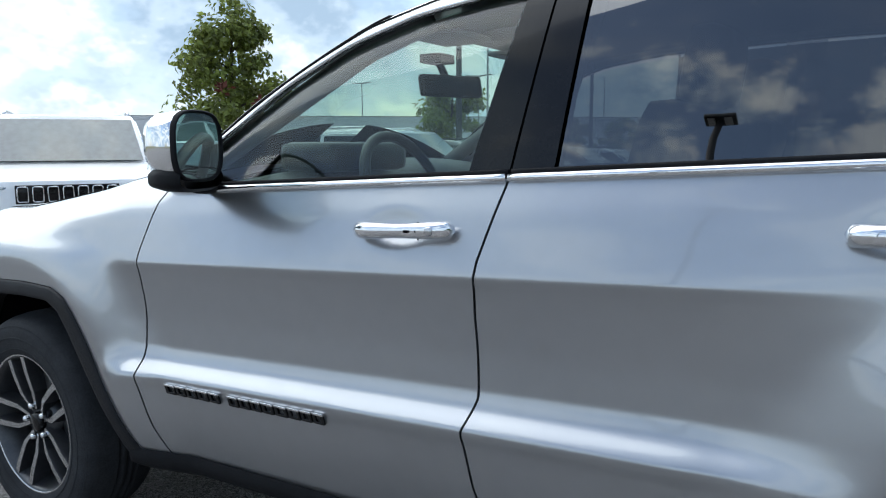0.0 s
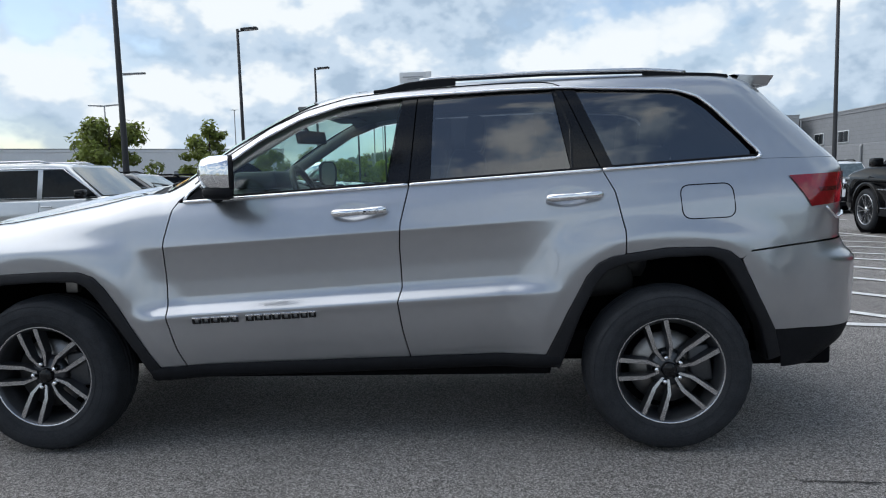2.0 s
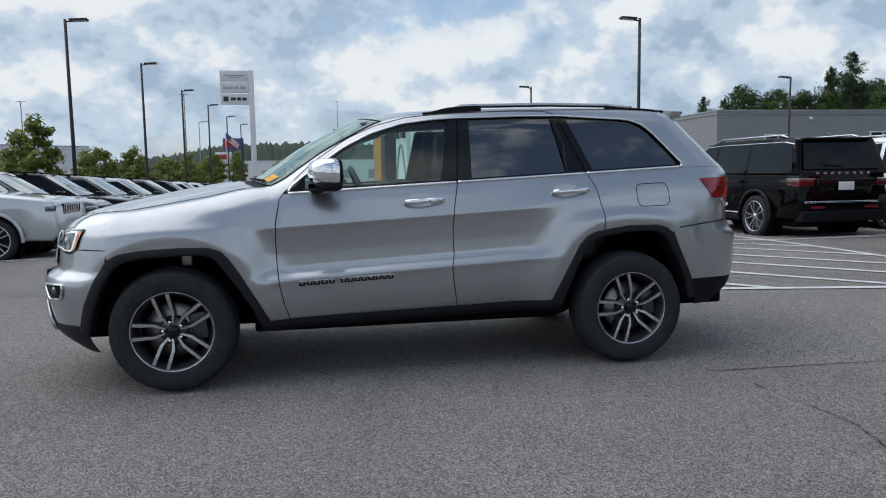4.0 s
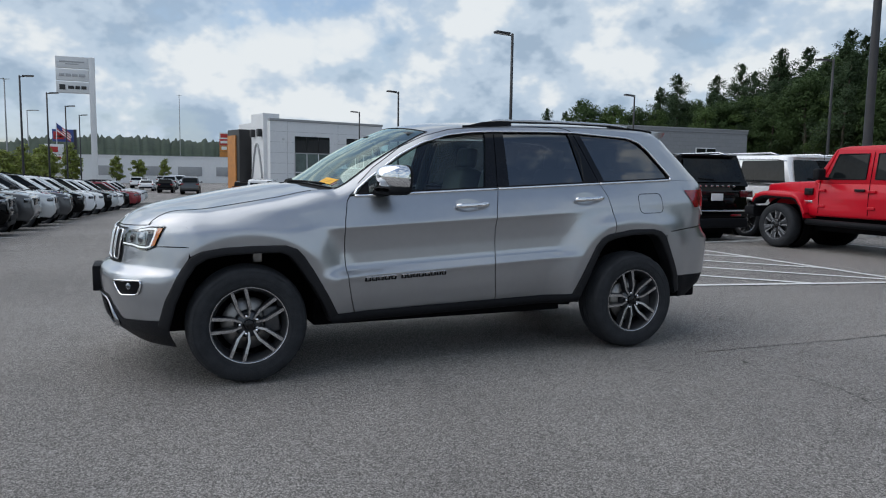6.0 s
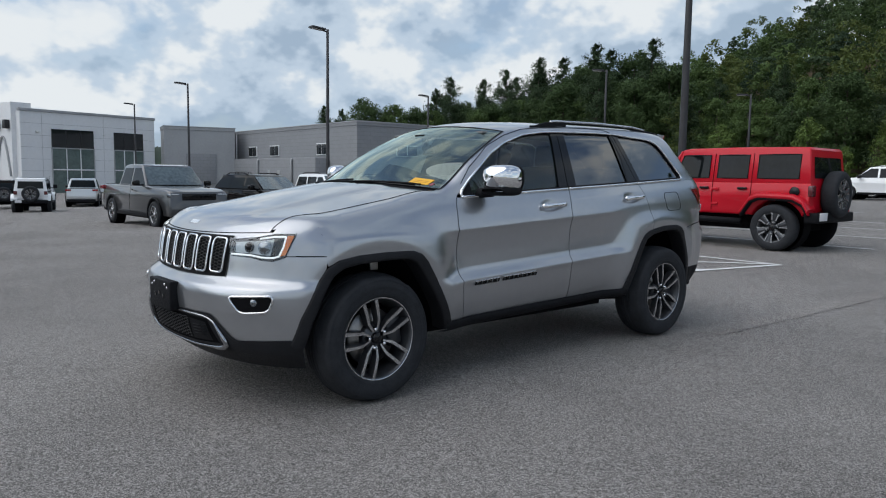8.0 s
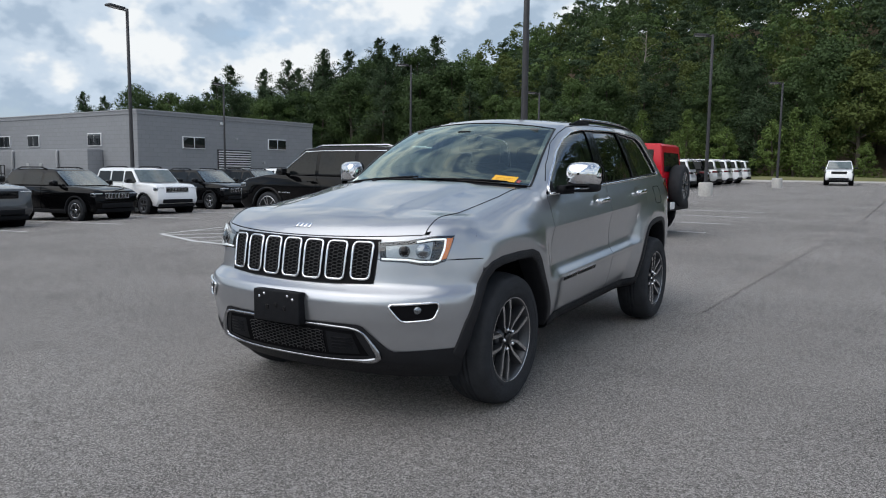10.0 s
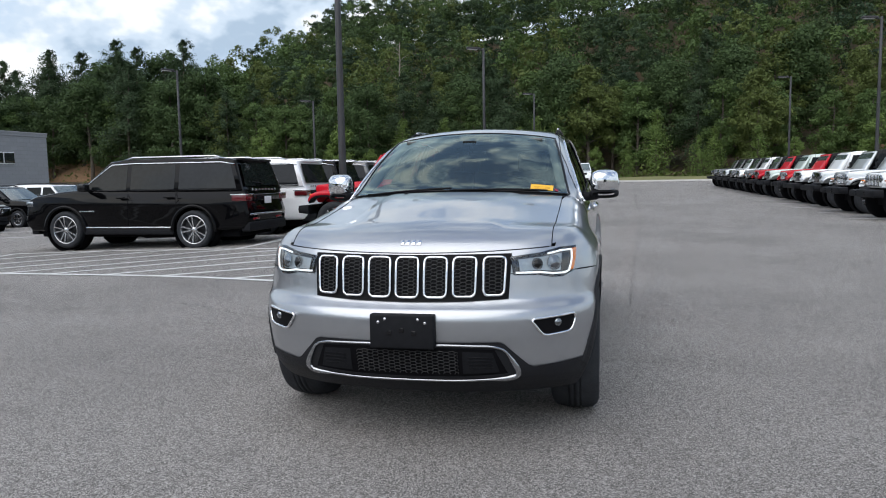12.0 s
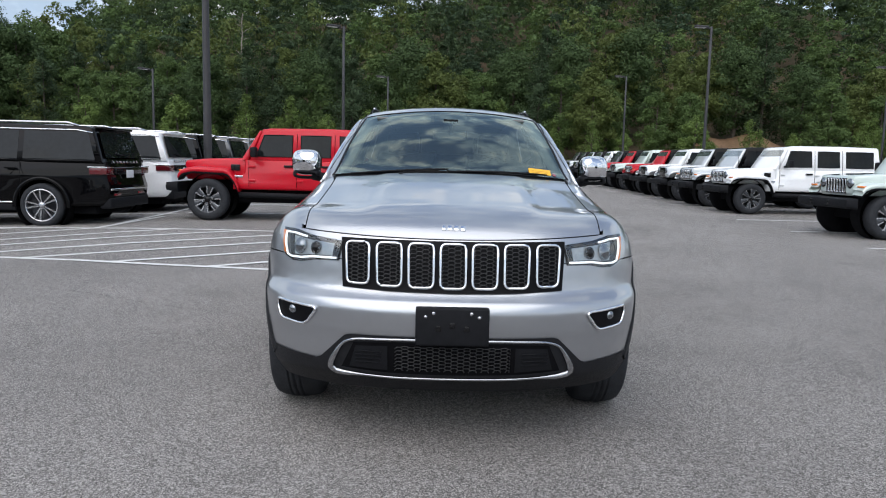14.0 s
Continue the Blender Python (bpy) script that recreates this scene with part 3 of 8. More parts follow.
# roof rails and spoiler
for s in (-1, 1):
    rp = resample([(0.12, 1.700), (0.28, 1.742), (0.42, 1.755), (0.95, 1.766), (1.40, 1.763), (1.56, 1.750), (1.80, 1.700)], 60)
    ry_ = np.interp(rp[:, 0], [0, 1, 2], [0.600, 0.590, 0.560]) * s
    base = on_top(np.stack([rp[:, 0], ry_], -1))
    P3 = np.stack([rp[:, 0], ry_, np.maximum(rp[:, 1] - 0.030, base[:, 2] + 0.004)], -1)
    rail = part("roof_rail", tube(P3, np.interp(rp[:, 0], [0.1, 0.4, 1.45, 1.8], [0.007, 0.007, 0.007, 0.006]), 8, flat=1.2), PLASTIC, suv, "black roof rail with bright insert")
    part("rail_insert", tube(P3[8:53] + [0, 0, 0.010], 0.009, 8, flat=1.1), SATIN, rail)
    for k0, k1 in ((0, 15), (45, 60)):
        q = P3[k0:k1]
        foot = np.stack([q, np.column_stack([q[:, 0], q[:, 1], on_top(q[:, :2])[:, 2] - 0.004])], 1)
        part("rail_foot", join(sheet(foot + [0, 0.012, 0]), sheet(foot - [0, 0.012, 0], True)), PLASTIC, rail)
sp = resample([(1.86, -0.55), (1.95, -0.55), (2.045, -0.50), (2.06, 0.0), (2.045, 0.50), (1.95, 0.55), (1.86, 0.55)], 40)
top = np.column_stack([sp, np.full(40, 1.712) - 0.03 * sp[:, 1] ** 2])
inn = np.column_stack([np.full(40, 1.84), sp[:, 1] * 0.98, np.full(40, 1.724) - 0.04 * sp[:, 1] ** 2])
bot = top + [-0.03, 0, -0.045]
binn = inn + [0.05, 0, -0.06]
part("roof_spoiler", join(sheet(np.stack([inn, top, bot, binn], 1), True)), SILVER, suv)

# sills, underbody, dark inner shell
ss = np.linspace(-0.93, 0.97, 60)
prof = [(0.004, 0.006), (0.012, -0.012), (0.006, -0.042), (-0.02, -0.062), (-0.10, -0.075)]
sill = np.array([[(x, -(np.abs(on_side(np.array([x, SILL(x) + 0.004]))[1]) + dy), SILL(x) + dz) for dy, dz in prof] for x in ss])
both_sides("sill", sheet(sill), PLASTIC, suv, "black plastic sill under the doors")
core = []
for x in np.linspace(-0.90, 1.30, 80):
    z = np.linspace(0.36 if x < 0.93 else float(np.interp(x, [0.93, 1.15], [0.5, 0.93])), BELT(x) - 0.004, 40)
    core.append(on_side(np.stack([np.full(40, x), z], -1), -0.016))
both_sides("inner_shell", sheet(np.array(core), True), DARK, suv)
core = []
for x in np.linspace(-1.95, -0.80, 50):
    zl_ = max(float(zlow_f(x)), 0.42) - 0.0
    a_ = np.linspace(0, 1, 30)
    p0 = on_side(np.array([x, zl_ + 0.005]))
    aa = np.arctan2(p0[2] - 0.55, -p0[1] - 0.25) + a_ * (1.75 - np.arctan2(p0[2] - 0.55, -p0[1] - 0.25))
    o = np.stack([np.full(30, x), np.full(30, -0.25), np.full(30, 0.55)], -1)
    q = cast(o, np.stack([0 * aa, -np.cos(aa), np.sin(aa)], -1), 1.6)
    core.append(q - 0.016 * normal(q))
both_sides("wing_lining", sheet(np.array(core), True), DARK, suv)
core = []
for x in np.linspace(1.25, 2.28, 40):
    z = np.linspace(0.94, BELT(min(x, 1.9)) - 0.01, 20)
    core.append(on_side(np.stack([np.full(20, x), z], -1), -0.016))
both_sides("quarter_lining", sheet(np.array(core), True), DARK, suv)
for n_, b_ in (("floor_pan", (-1.0, 0.95, -0.66, 0.66, 0.29, 0.42)), ("front_tray", (-2.05, -1.75, -0.60, 0.60, 0.30, 0.62)), ("rear_tray", (1.85, 2.25, -0.7, 0.7, 0.34, 0.62)), ("driveline", (-1.9, 2.1, -0.42, 0.42, 0.30, 0.55))):
    part(n_, boxy(*b_, 0.02), DARK, suv)
for ax in (-1.457, 1.457):
    part("axle", tube([(ax, -0.75, 0.36), (ax, 0.75, 0.36)], 0.042, 10), STEEL, suv)

# wheel-arch flares and liners
for outer, inner in ((ARCH_F, ARCH_Fi), (ARCH_R, ARCH_Ri)):
    A_, B_ = resample(outer, 90), resample(inner, 90)
    ks = [(0.0, -0.006), (0.0, 0.005), (0.10, 0.009), (0.75, 0.011), (0.95, 0.009), (1.0, 0.002), (1.02, -0.05), (1.02, -0.11)]
    fl = np.stack([on_side(A_ * (1 - k) + B_ * k, lift) if lift > 0 else on_side(A_ * (1 - k) + B_ * k) + np.array([0, -lift, 0]) for k, lift in ks], 1)
    both_sides("arch_flare", sheet(fl, True), FLARE, suv, "dark grained plastic wheel-arch flare")
    cxw = -1.457 if outer is ARCH_F else 1.457
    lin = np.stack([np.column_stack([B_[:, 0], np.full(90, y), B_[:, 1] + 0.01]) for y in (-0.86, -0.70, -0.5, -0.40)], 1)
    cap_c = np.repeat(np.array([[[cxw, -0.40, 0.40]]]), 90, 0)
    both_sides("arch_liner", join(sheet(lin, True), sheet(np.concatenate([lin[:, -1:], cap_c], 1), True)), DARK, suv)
    if outer is ARCH_F:
        both_sides("strut_mount", moved(boxy(-0.03, 0.03, -0.02, 0.02, -0.05, 0.05, 0.006), pose(-1.38, -0.74, 0.80)), STEEL, suv)

# side windows
def pane(bottom, top, lift, nu=40, nv=16):
    return sheet(on_side(loft(bottom, top, nu, nv), lift), True)


lb = lambda x: BELT(x) + 0.014
DT = lambda x: float(dlo(x)) - 0.014
glass_f = pane([(-0.735, lb(-0.735)), (0.205, lb(0.205))], [(-0.735, 1.200)] + [(x, DT(x)) for x in (-0.64, -0.41, -0.23, -0.03, 0.12, 0.272)], -0.012)
glass_r = pane([(0.392, lb(0.392)), (1.043, lb(1.043))], [(0.407, DT(0.407)), (0.7, DT(0.7)), (0.972, DT(0.972))], -0.012)
glass_q = pane([(1.222, lb(1.222)), (1.84, lb(1.84))], [(1.068, DT(1.068)), (1.3, DT(1.3)), (1.53, DT(1.53)), (1.60, 1.590), (1.66, 1.545), (1.78, 1.420), (1.842, 1.345)], -0.010)
for i, side_ in enumerate((lambda q: q, mirrored)):
    part("front_window", side_(glass_f), CLEAR, front_doors[i], "lightly tinted side window")
    part("rear_window", side_(glass_r), PRIVACY, rear_doors[i], "dark privacy window")
    part("quarter_window", side_(glass_q), PRIVACY, suv, "dark privacy quarter window")
    b_f = pane([(0.200, lb(0.2)), (0.297, lb(0.297))], [(0.268, DT(0.268)), (0.334, DT(0.334))], -0.003, 8, 20)
    b_r = pane([(0.303, lb(0.303)), (0.397, lb(0.397))], [(0.340, DT(0.34)), (0.412, DT(0.412))], -0.003, 8, 20)
    c_r = pane([(1.040, lb(1.04)), (1.168, lb(1.168))], [(0.968, DT(0.968)), (1.012, DT(1.012))], -0.003, 8, 20)
    c_q = pane([(1.174, lb(1.174)), (1.228, lb(1.228))], [(1.018, DT(1.018)), (1.074, DT(1.074))], -0.003, 8, 20)
    sail = pane([(-0.75, lb(-0.75)), (-0.655, lb(-0.655))], [(-0.75, 1.19), (-0.655, DT(-0.655))], -0.002, 8, 10)
    part("pillar_trim", side_(b_f), GLOSSBLACK, front_doors[i], "gloss black pillar")
    part("pillar_trim", side_(b_r), GLOSSBLACK, rear_doors[i])
    part("pillar_trim", side_(c_r), GLOSSBLACK, rear_doors[i])
    part("pillar_trim", side_(c_q), GLOSSBLACK, suv)
    part("mirror_sail", side_(sail), PLASTIC, front_doors[i])
    for xa, xb, xc_, xd in ((0.19, 0.41, 0.255, 0.425), (1.03, 1.235, 0.955, 1.085)):
        part("pillar_backing", side_(pane([(xa, lb(xa)), (xb, lb(xb))], [(xc_, DT(xc_)), (xd, DT(xd))], -0.016, 8, 20)), DARK, suv)
    div = tube(on_side(resample([(0.978, DT(0.978)), (1.043, 1.474), (1.043, lb(1.043))], 24), -0.006), 0.007, 6)
    part("window_divider", side_(div), GLOSSBLACK, rear_doors[i])
    # black seals and bright trim round the window line
    up = resample([(-0.757, 1.186)] + [(x, float(dlo(x)) - 0.007) for x in np.linspace(-0.74, 1.55, 60)] + [(1.63, 1.598), (1.70, 1.537), (1.80, 1.424), (1.872, 1.345), (1.885, 1.322), (1.868, BELT(1.868) + 0.002)], 150)
    part("window_trim", side_(tube(on_side(up, 0.004), 0.0105, 8, flat=0.75)), CHROME, suv, "bright chrome window trim")
    for a_, b_, host in ((-0.757, 0.296, front_doors[i]), (0.304, 1.172, rear_doors[i]), (1.178, 1.868, suv)):
        ln = np.stack([np.linspace(a_, b_, 40), BELT(np.linspace(a_, b_, 40)) + 0.004], -1)
        part("belt_trim", side_(tube(on_side(ln, 0.004), 0.0115, 8, flat=0.85)), CHROME, host, "chrome belt moulding")
        part("window_seal", side_(tube(on_side(ln + [0, 0.015], -0.002), 0.006, 6)), PLASTIC, host)

# door handles
def handle(x0, x1, z0, z1):
    xm, zm, ln, sl = (x0 + x1) / 2, (z0 + z1) / 2, (x1 - x0) / 2, math.atan2(z1 - z0, x1 - x0)
    k = np.linspace(-1, 1, 25)
    c = on_side(np.stack([xm + ln * k, zm + (z1 - z0) / 2 * k], -1))
    c[:, 1] = c[0, 1] + (c[-1, 1] - c[0, 1]) * (k + 1) / 2 - 0.036 + 0.026 * np.abs(k) ** 5
    r = np.interp(np.abs(k), [0, 0.7, 0.93, 1], [0.0125, 0.0150, 0.0150, 0.006])
    bar = tube(c, r, 12, flat=1.25)
    return bar, c


for (x0, x1, z0, z1), doors, lock in (((-0.052, 0.204, 1.112, 1.125), front_doors, True), ((0.918, 1.172, 1.156, 1.169), rear_doors, False)):
    bar, c = handle(x0, x1, z0, z1)
    for i, side_ in enumerate((lambda q: q, mirrored)):
        part("door_handle", side_(bar), CHROME, doors[i], "chrome door handle")
        cut = tube(np.array([c[17] + [0, 0, 0.019], c[17] + [0.001, -0.014, 0], c[17] + [0, 0, -0.019]]), 0.0016, 5)
        part("handle_joint", side_(cut), DARK, doors[i])
        if lock:
            cyl = lathe([(0.0, -0.002), (0.007, -0.002), (0.0095, 0.0), (0.0105, 0.004)], 20)
            part("key_lock", side_(moved(cyl, Matrix.Translation(c[20] + [0, -0.0155, 0]))), SATIN, doors[i])
            part("lock_sensor", side_(moved(boxy(-0.006, 0.006, -0.002, 0.002, -0.003, 0.003, 0.001), Matrix.Translation(c[15] + [0, -0.0155, 0]))), DARK, doors[i])

# bar badge on the front doors, in two words
def letters(widths, x0, z0, h, slope, gap=0.006):
    out, x = [], x0
    for w in widths:
        if w > 0:
            zz = z0 + slope * (x - x0)
            for (a0, a1, b0, b1) in ((0, w, 0, 0.22), (0, w, 0.78, 1), (0, w * 0.26, 0.2, 0.8), (w * 0.74, w, 0.2, 0.8)):
                out.append(boxy(x + a0, x + a1, -0.0035, 0.0035, zz + b0 * h, zz + b1 * h, 0.0012))
            x += w + gap
        else:
            x -= w
    return out


lets = letters([0.040, 0.036, 0.040, 0.040, 0.036, -0.030, 0.036, 0.036, 0.034, 0.038, 0.040, 0.036, 0.032, 0.032], -0.712, 0.620, 0.030, 0.042)
for i, side_ in enumerate((lambda q: q, mirrored)):
    for n_, piece in enumerate(lets):
        v_, f_ = piece
        v_ = v_.copy()
        y_ = on_side(v_[:, [0, 2]])[:, 1]
        v_[:, 1] = y_ - 0.004 + v_[:, 1]
        part("badge_letter", side_((v_, f_)), CHROME if n_ % 4 == 1 else GLOSSBLACK, front_doors[i])

# fuel flap
fl = rounded([(1.510, 1.198), (1.742, 1.205), (1.752, 1.055), (1.518, 1.050)], 0.045, 7)
part("fuel_flap", tube(on_side(fl, 0.0003), 0.0026, 6, True), DARK, suv, "fuel flap seam")

# tail lamps
for side_ in (lambda q: q, mirrored):
    def wrapr(pts, lift):
        p = np.asarray(pts, float)
        o = np.stack([np.full(p.shape[:-1], 1.55), np.full(p.shape[:-1], -0.10), p[..., 1]], -1)
        d = np.stack([np.cos(p[..., 0]), -np.sin(p[..., 0]), np.zeros(p.shape[:-1])], -1)
        q = cast(o, d, 1.8)
        return q + lift * normal(q)
    lamp = part("tail_lamp", side_(sheet(wrapr(loft([(1.01, 1.228), (0.945, 1.092)], [(0.45, 1.250), (0.50, 1.125)], 12, 24), 0.006))), REDLENS, suv, "red tail lamp wrapping the corner")
    part("lamp_stripe", side_(sheet(wrapr(loft([(0.90, 1.172), (0.895, 1.155)], [(0.5, 1.190), (0.5, 1.170)], 4, 20), 0.009))), DARKRED, lamp)
    part("lamp_base", side_(sheet(wrapr(loft([(0.875, 1.090), (0.80, 1.035)], [(0.52, 1.122), (0.52, 1.06)], 8, 20), 0.005))), LENS, lamp)
    part("lamp_chrome", side_(tube(wrapr(resample([(0.872, 1.088), (0.80, 1.036), (0.60, 1.055)], 14), 0.009), 0.006, 6)), CHROME, lamp)

# front bumper
def nose(ang, z, lift=0.0):
    o = np.stack([np.full(np.shape(z), -1.2), np.zeros(np.shape(z)), z], -1)
    d = np.stack([-np.cos(ang), np.sin(ang), np.zeros(np.shape(z))], -1)
    p = cast(o, d, 1.8)
    return p + lift * normal(p) if lift else p


rows = []
for z in np.linspace(0.40, 0.870, 50):
    xa = np.interp(z, [p[1] for p in ARCH_F[:4]] + [0.868], [p[0] for p in ARCH_F[:4]] + [-1.80]) - G
    a0 = math.atan2(-on_side(np.array([xa, z]))[1], -(xa + 1.2))
    rows.append(nose(np.linspace(-a0, a0, 150), np.full(150, z)))
bump_lo = sheet(np.array(rows))
rows, ang = [], np.linspace(-math.atan2(0.86, 0.765), math.atan2(0.86, 0.765), 150)
for k in np.linspace(0, 1, 14):
    z = np.full(150, 0.92)
    for _ in range(3):
        z = 0.874 + (0.972 + 0.045 * np.minimum(np.abs(nose(ang, z)[:, 1]), 0.72) ** 2 - 0.874) * k
    rows.append(nose(ang, z))
front_bumper = part("front_bumper", join(bump_lo, sheet(np.array(rows))), SILVER, suv)


def front_sheet(lower, upper, lift, nu=60, nv=12):
    return sheet(on_front(loft(lower, upper, nu, nv), lift), True)


# black lower valance
yv = np.linspace(-1, 1, 121)
up_z = lambda y: np.interp(np.abs(y), [0, 0.46, 0.485, 0.60, 0.625, 0.80, 0.95], [0.548, 0.548, 0.540, 0.424, 0.412, 0.424, 0.430])
rows = []
a_end = math.radians(50.5)
for k in np.linspace(0, 1, 22):
    ang = np.linspace(-a_end, a_end, 181)
    z = np.full(181, 0.5)
    for _ in range(3):
        p = nose(ang, z)
        z = 0.255 + (up_z(p[:, 1]) - 0.255) * k
    rows.append(nose(ang, z, 0.004))
part("front_valance", sheet(np.array(rows)), FLARE, front_bumper, "black textured lower bumper")
low_in = [(-0.50, 0.385), (-0.30, 0.372), (0, 0.368), (0.30, 0.372), (0.50, 0.385)]
low_up = [(-0.44, 0.512), (-0.25, 0.520), (0, 0.522), (0.25, 0.520), (0.44, 0.512)]
intake = part("lower_intake", front_sheet(low_in, low_up, 0.007), DARK, front_bumper, "dark mesh lower intake")
ringp = resample(rounded([(-0.557, 0.376), (-0.50, 0.360), (-0.25, 0.350), (0.25, 0.350), (0.50, 0.360), (0.557, 0.376), (0.535, 0.435), (0.487, 0.512), (0.43, 0.530), (0.2, 0.537), (-0.2, 0.537), (-0.43, 0.530), (-0.487, 0.512), (-0.535, 0.435)], 0.05, 6), 120)
rad = 0.0075 + 0.011 * step(0.38, 0.53, np.abs(ringp[:, 0])) * step(0.52, 0.40, ringp[:, 1])
part("intake_trim", tube(on_front(ringp, 0.010), rad * 0.9, 8, True), DARKCHROME, front_bumper, "satin chrome surround of the lower intake")


def honeycomb(y0, y1, z0, z1, s, lift, r):
    """Hexagon mesh drawn as thin bars that follow the nose."""
    bars, dy, dz = [], s * 1.5 * 1.15, s * math.sqrt(3) * 0.62
    j, y = 0, y0
    while y <= y1:
        z = z0 + (dz / 2 if j % 2 else 0)
        while z <= z1:
            c = np.array([(y + s * 1.15 * math.cos(q), z + s * 0.72 * math.sin(q)) for q in np.linspace(0, 2 * math.pi, 7)[:4]])
            c = np.clip(c, [y0, z0], [y1, z1])
            if np.ptp(c[:, 0]) > 0.004 and np.ptp(c[:, 1]) > 0.002:
                bars.append(c)
            z += dz
        y += dy
        j += 1
    return join(*[tube(q, r, 4) for q in on_front(np.array(bars), lift)])


part("intake_mesh", honeycomb(-0.262, 0.262, 0.388, 0.505, 0.016, 0.011, 0.0022), MESHBLACK, intake)
for s in (-1, 1):
    part("intake_blank", front_sheet([(s * 0.285, 0.388), (s * 0.46, 0.396)], [(s * 0.285, 0.505), (s * 0.43, 0.498)], 0.013, 10, 8) if s > 0 else
         front_sheet([(s * 0.46, 0.396), (s * 0.285, 0.388)], [(s * 0.43, 0.498), (s * 0.285, 0.505)], 0.013, 10, 8), PLASTIC, intake)
    part("intake_rib", join(*[tube(on_front(np.array([(s * 0.315, z), (s * 0.43, z)]), 0.016), 0.003, 4) for z in (0.425, 0.442, 0.459, 0.476)]), PLASTIC, intake)

# grille: black panel, seven bright frames, honeycomb behind
pan_lo = [(-0.502, 0.748), (-0.30, 0.738), (0, 0.734), (0.30, 0.738), (0.502, 0.748)]
pan_up = [(-0.515, 0.968), (-0.30, 0.966), (0, 0.964), (0.30, 0.966), (0.515, 0.968)]
grille = part("grille", front_sheet(pan_lo, pan_up, 0.005), GRILLEBLACK, suv, "black seven-slot grille with chrome frames")
for k in range(-3, 4):
    yc, w = k * 0.1445, 0.114 if abs(k) < 3 else 0.108
    zb, zt_ = 0.756 + 0.0012 * k * k, 0.950
    sk = 0.010 * np.sign(k) * (abs(k) / 3)
    q = rounded([(yc - w / 2 - sk * 0, zb), (yc + w / 2 - sk, zb), (yc + w / 2, zt_), (yc - w / 2, zt_)] if k > 0 else [(yc - w / 2 - sk, zb), (yc + w / 2, zb), (yc + w / 2, zt_), (yc - w / 2, zt_)], 0.026, 6)
    slot = part("slot_frame", tube(on_front(resample(np.vstack([q, q[:1]]), 60)[:-1], 0.012), 0.0068, 8, True), CHROME, grille, "chrome slot frame")
    part("slot_mesh", honeycomb(yc - w / 2 + 0.008, yc + w / 2 - 0.008, zb + 0.008, zt_ - 0.008, 0.0165, 0.010, 0.0024), MESHBLACK, slot)
# bar badge over the grille
for wd, yb in zip((0.018, 0.024, 0.024, 0.024), (0.044, 0.017, -0.013, -0.043)):
    o_ = on_top(np.array([-2.150, yb]))
    n_ = normal(o_)
    part("badge_letter", moved(boxy(-0.017, 0.017, -wd / 2, wd / 2, -0.003, 0.005, 0.003), Matrix.Translation(o_) @ pose(0, 0, 0, 0, math.degrees(math.atan2(n_[0], n_[2])), 0)), CHROME, suv)

# number-plate holder, with no plate
holder = part("plate_holder", join(boxy(-2.372, -2.318, -0.162, 0.162, 0.522, 0.690, 0.008)), PLASTIC, suv, "empty black number-plate bracket")
for y, z in ((0.118, 0.652), (-0.118, 0.652), (0.083, 0.668), (-0.083, 0.668)):
    part("screw", moved(lathe([(0.0, -0.003), (0.006, -0.003), (0.008, 0.001)], 14), pose(-2.373, y, z, 0, 0, -90)), SATIN, holder)
for y, z in ((0.062, 0.60), (-0.062, 0.60), (0.0, 0.614)):
    part("clip_hole", boxy(-2.3755, -2.371, y - 0.012, y + 0.012, z - 0.012, z + 0.012, 0.002), GLOSSBLACK, holder)

# headlamps
def wrapf(pts, lift):
    p = np.asarray(pts, float)
    return nose(p[..., 0], p[..., 1], lift)


def yang(y, z):
    p = on_front(np.array([y, z]))
    return math.atan2(p[1], -(p[0] + 1.2))


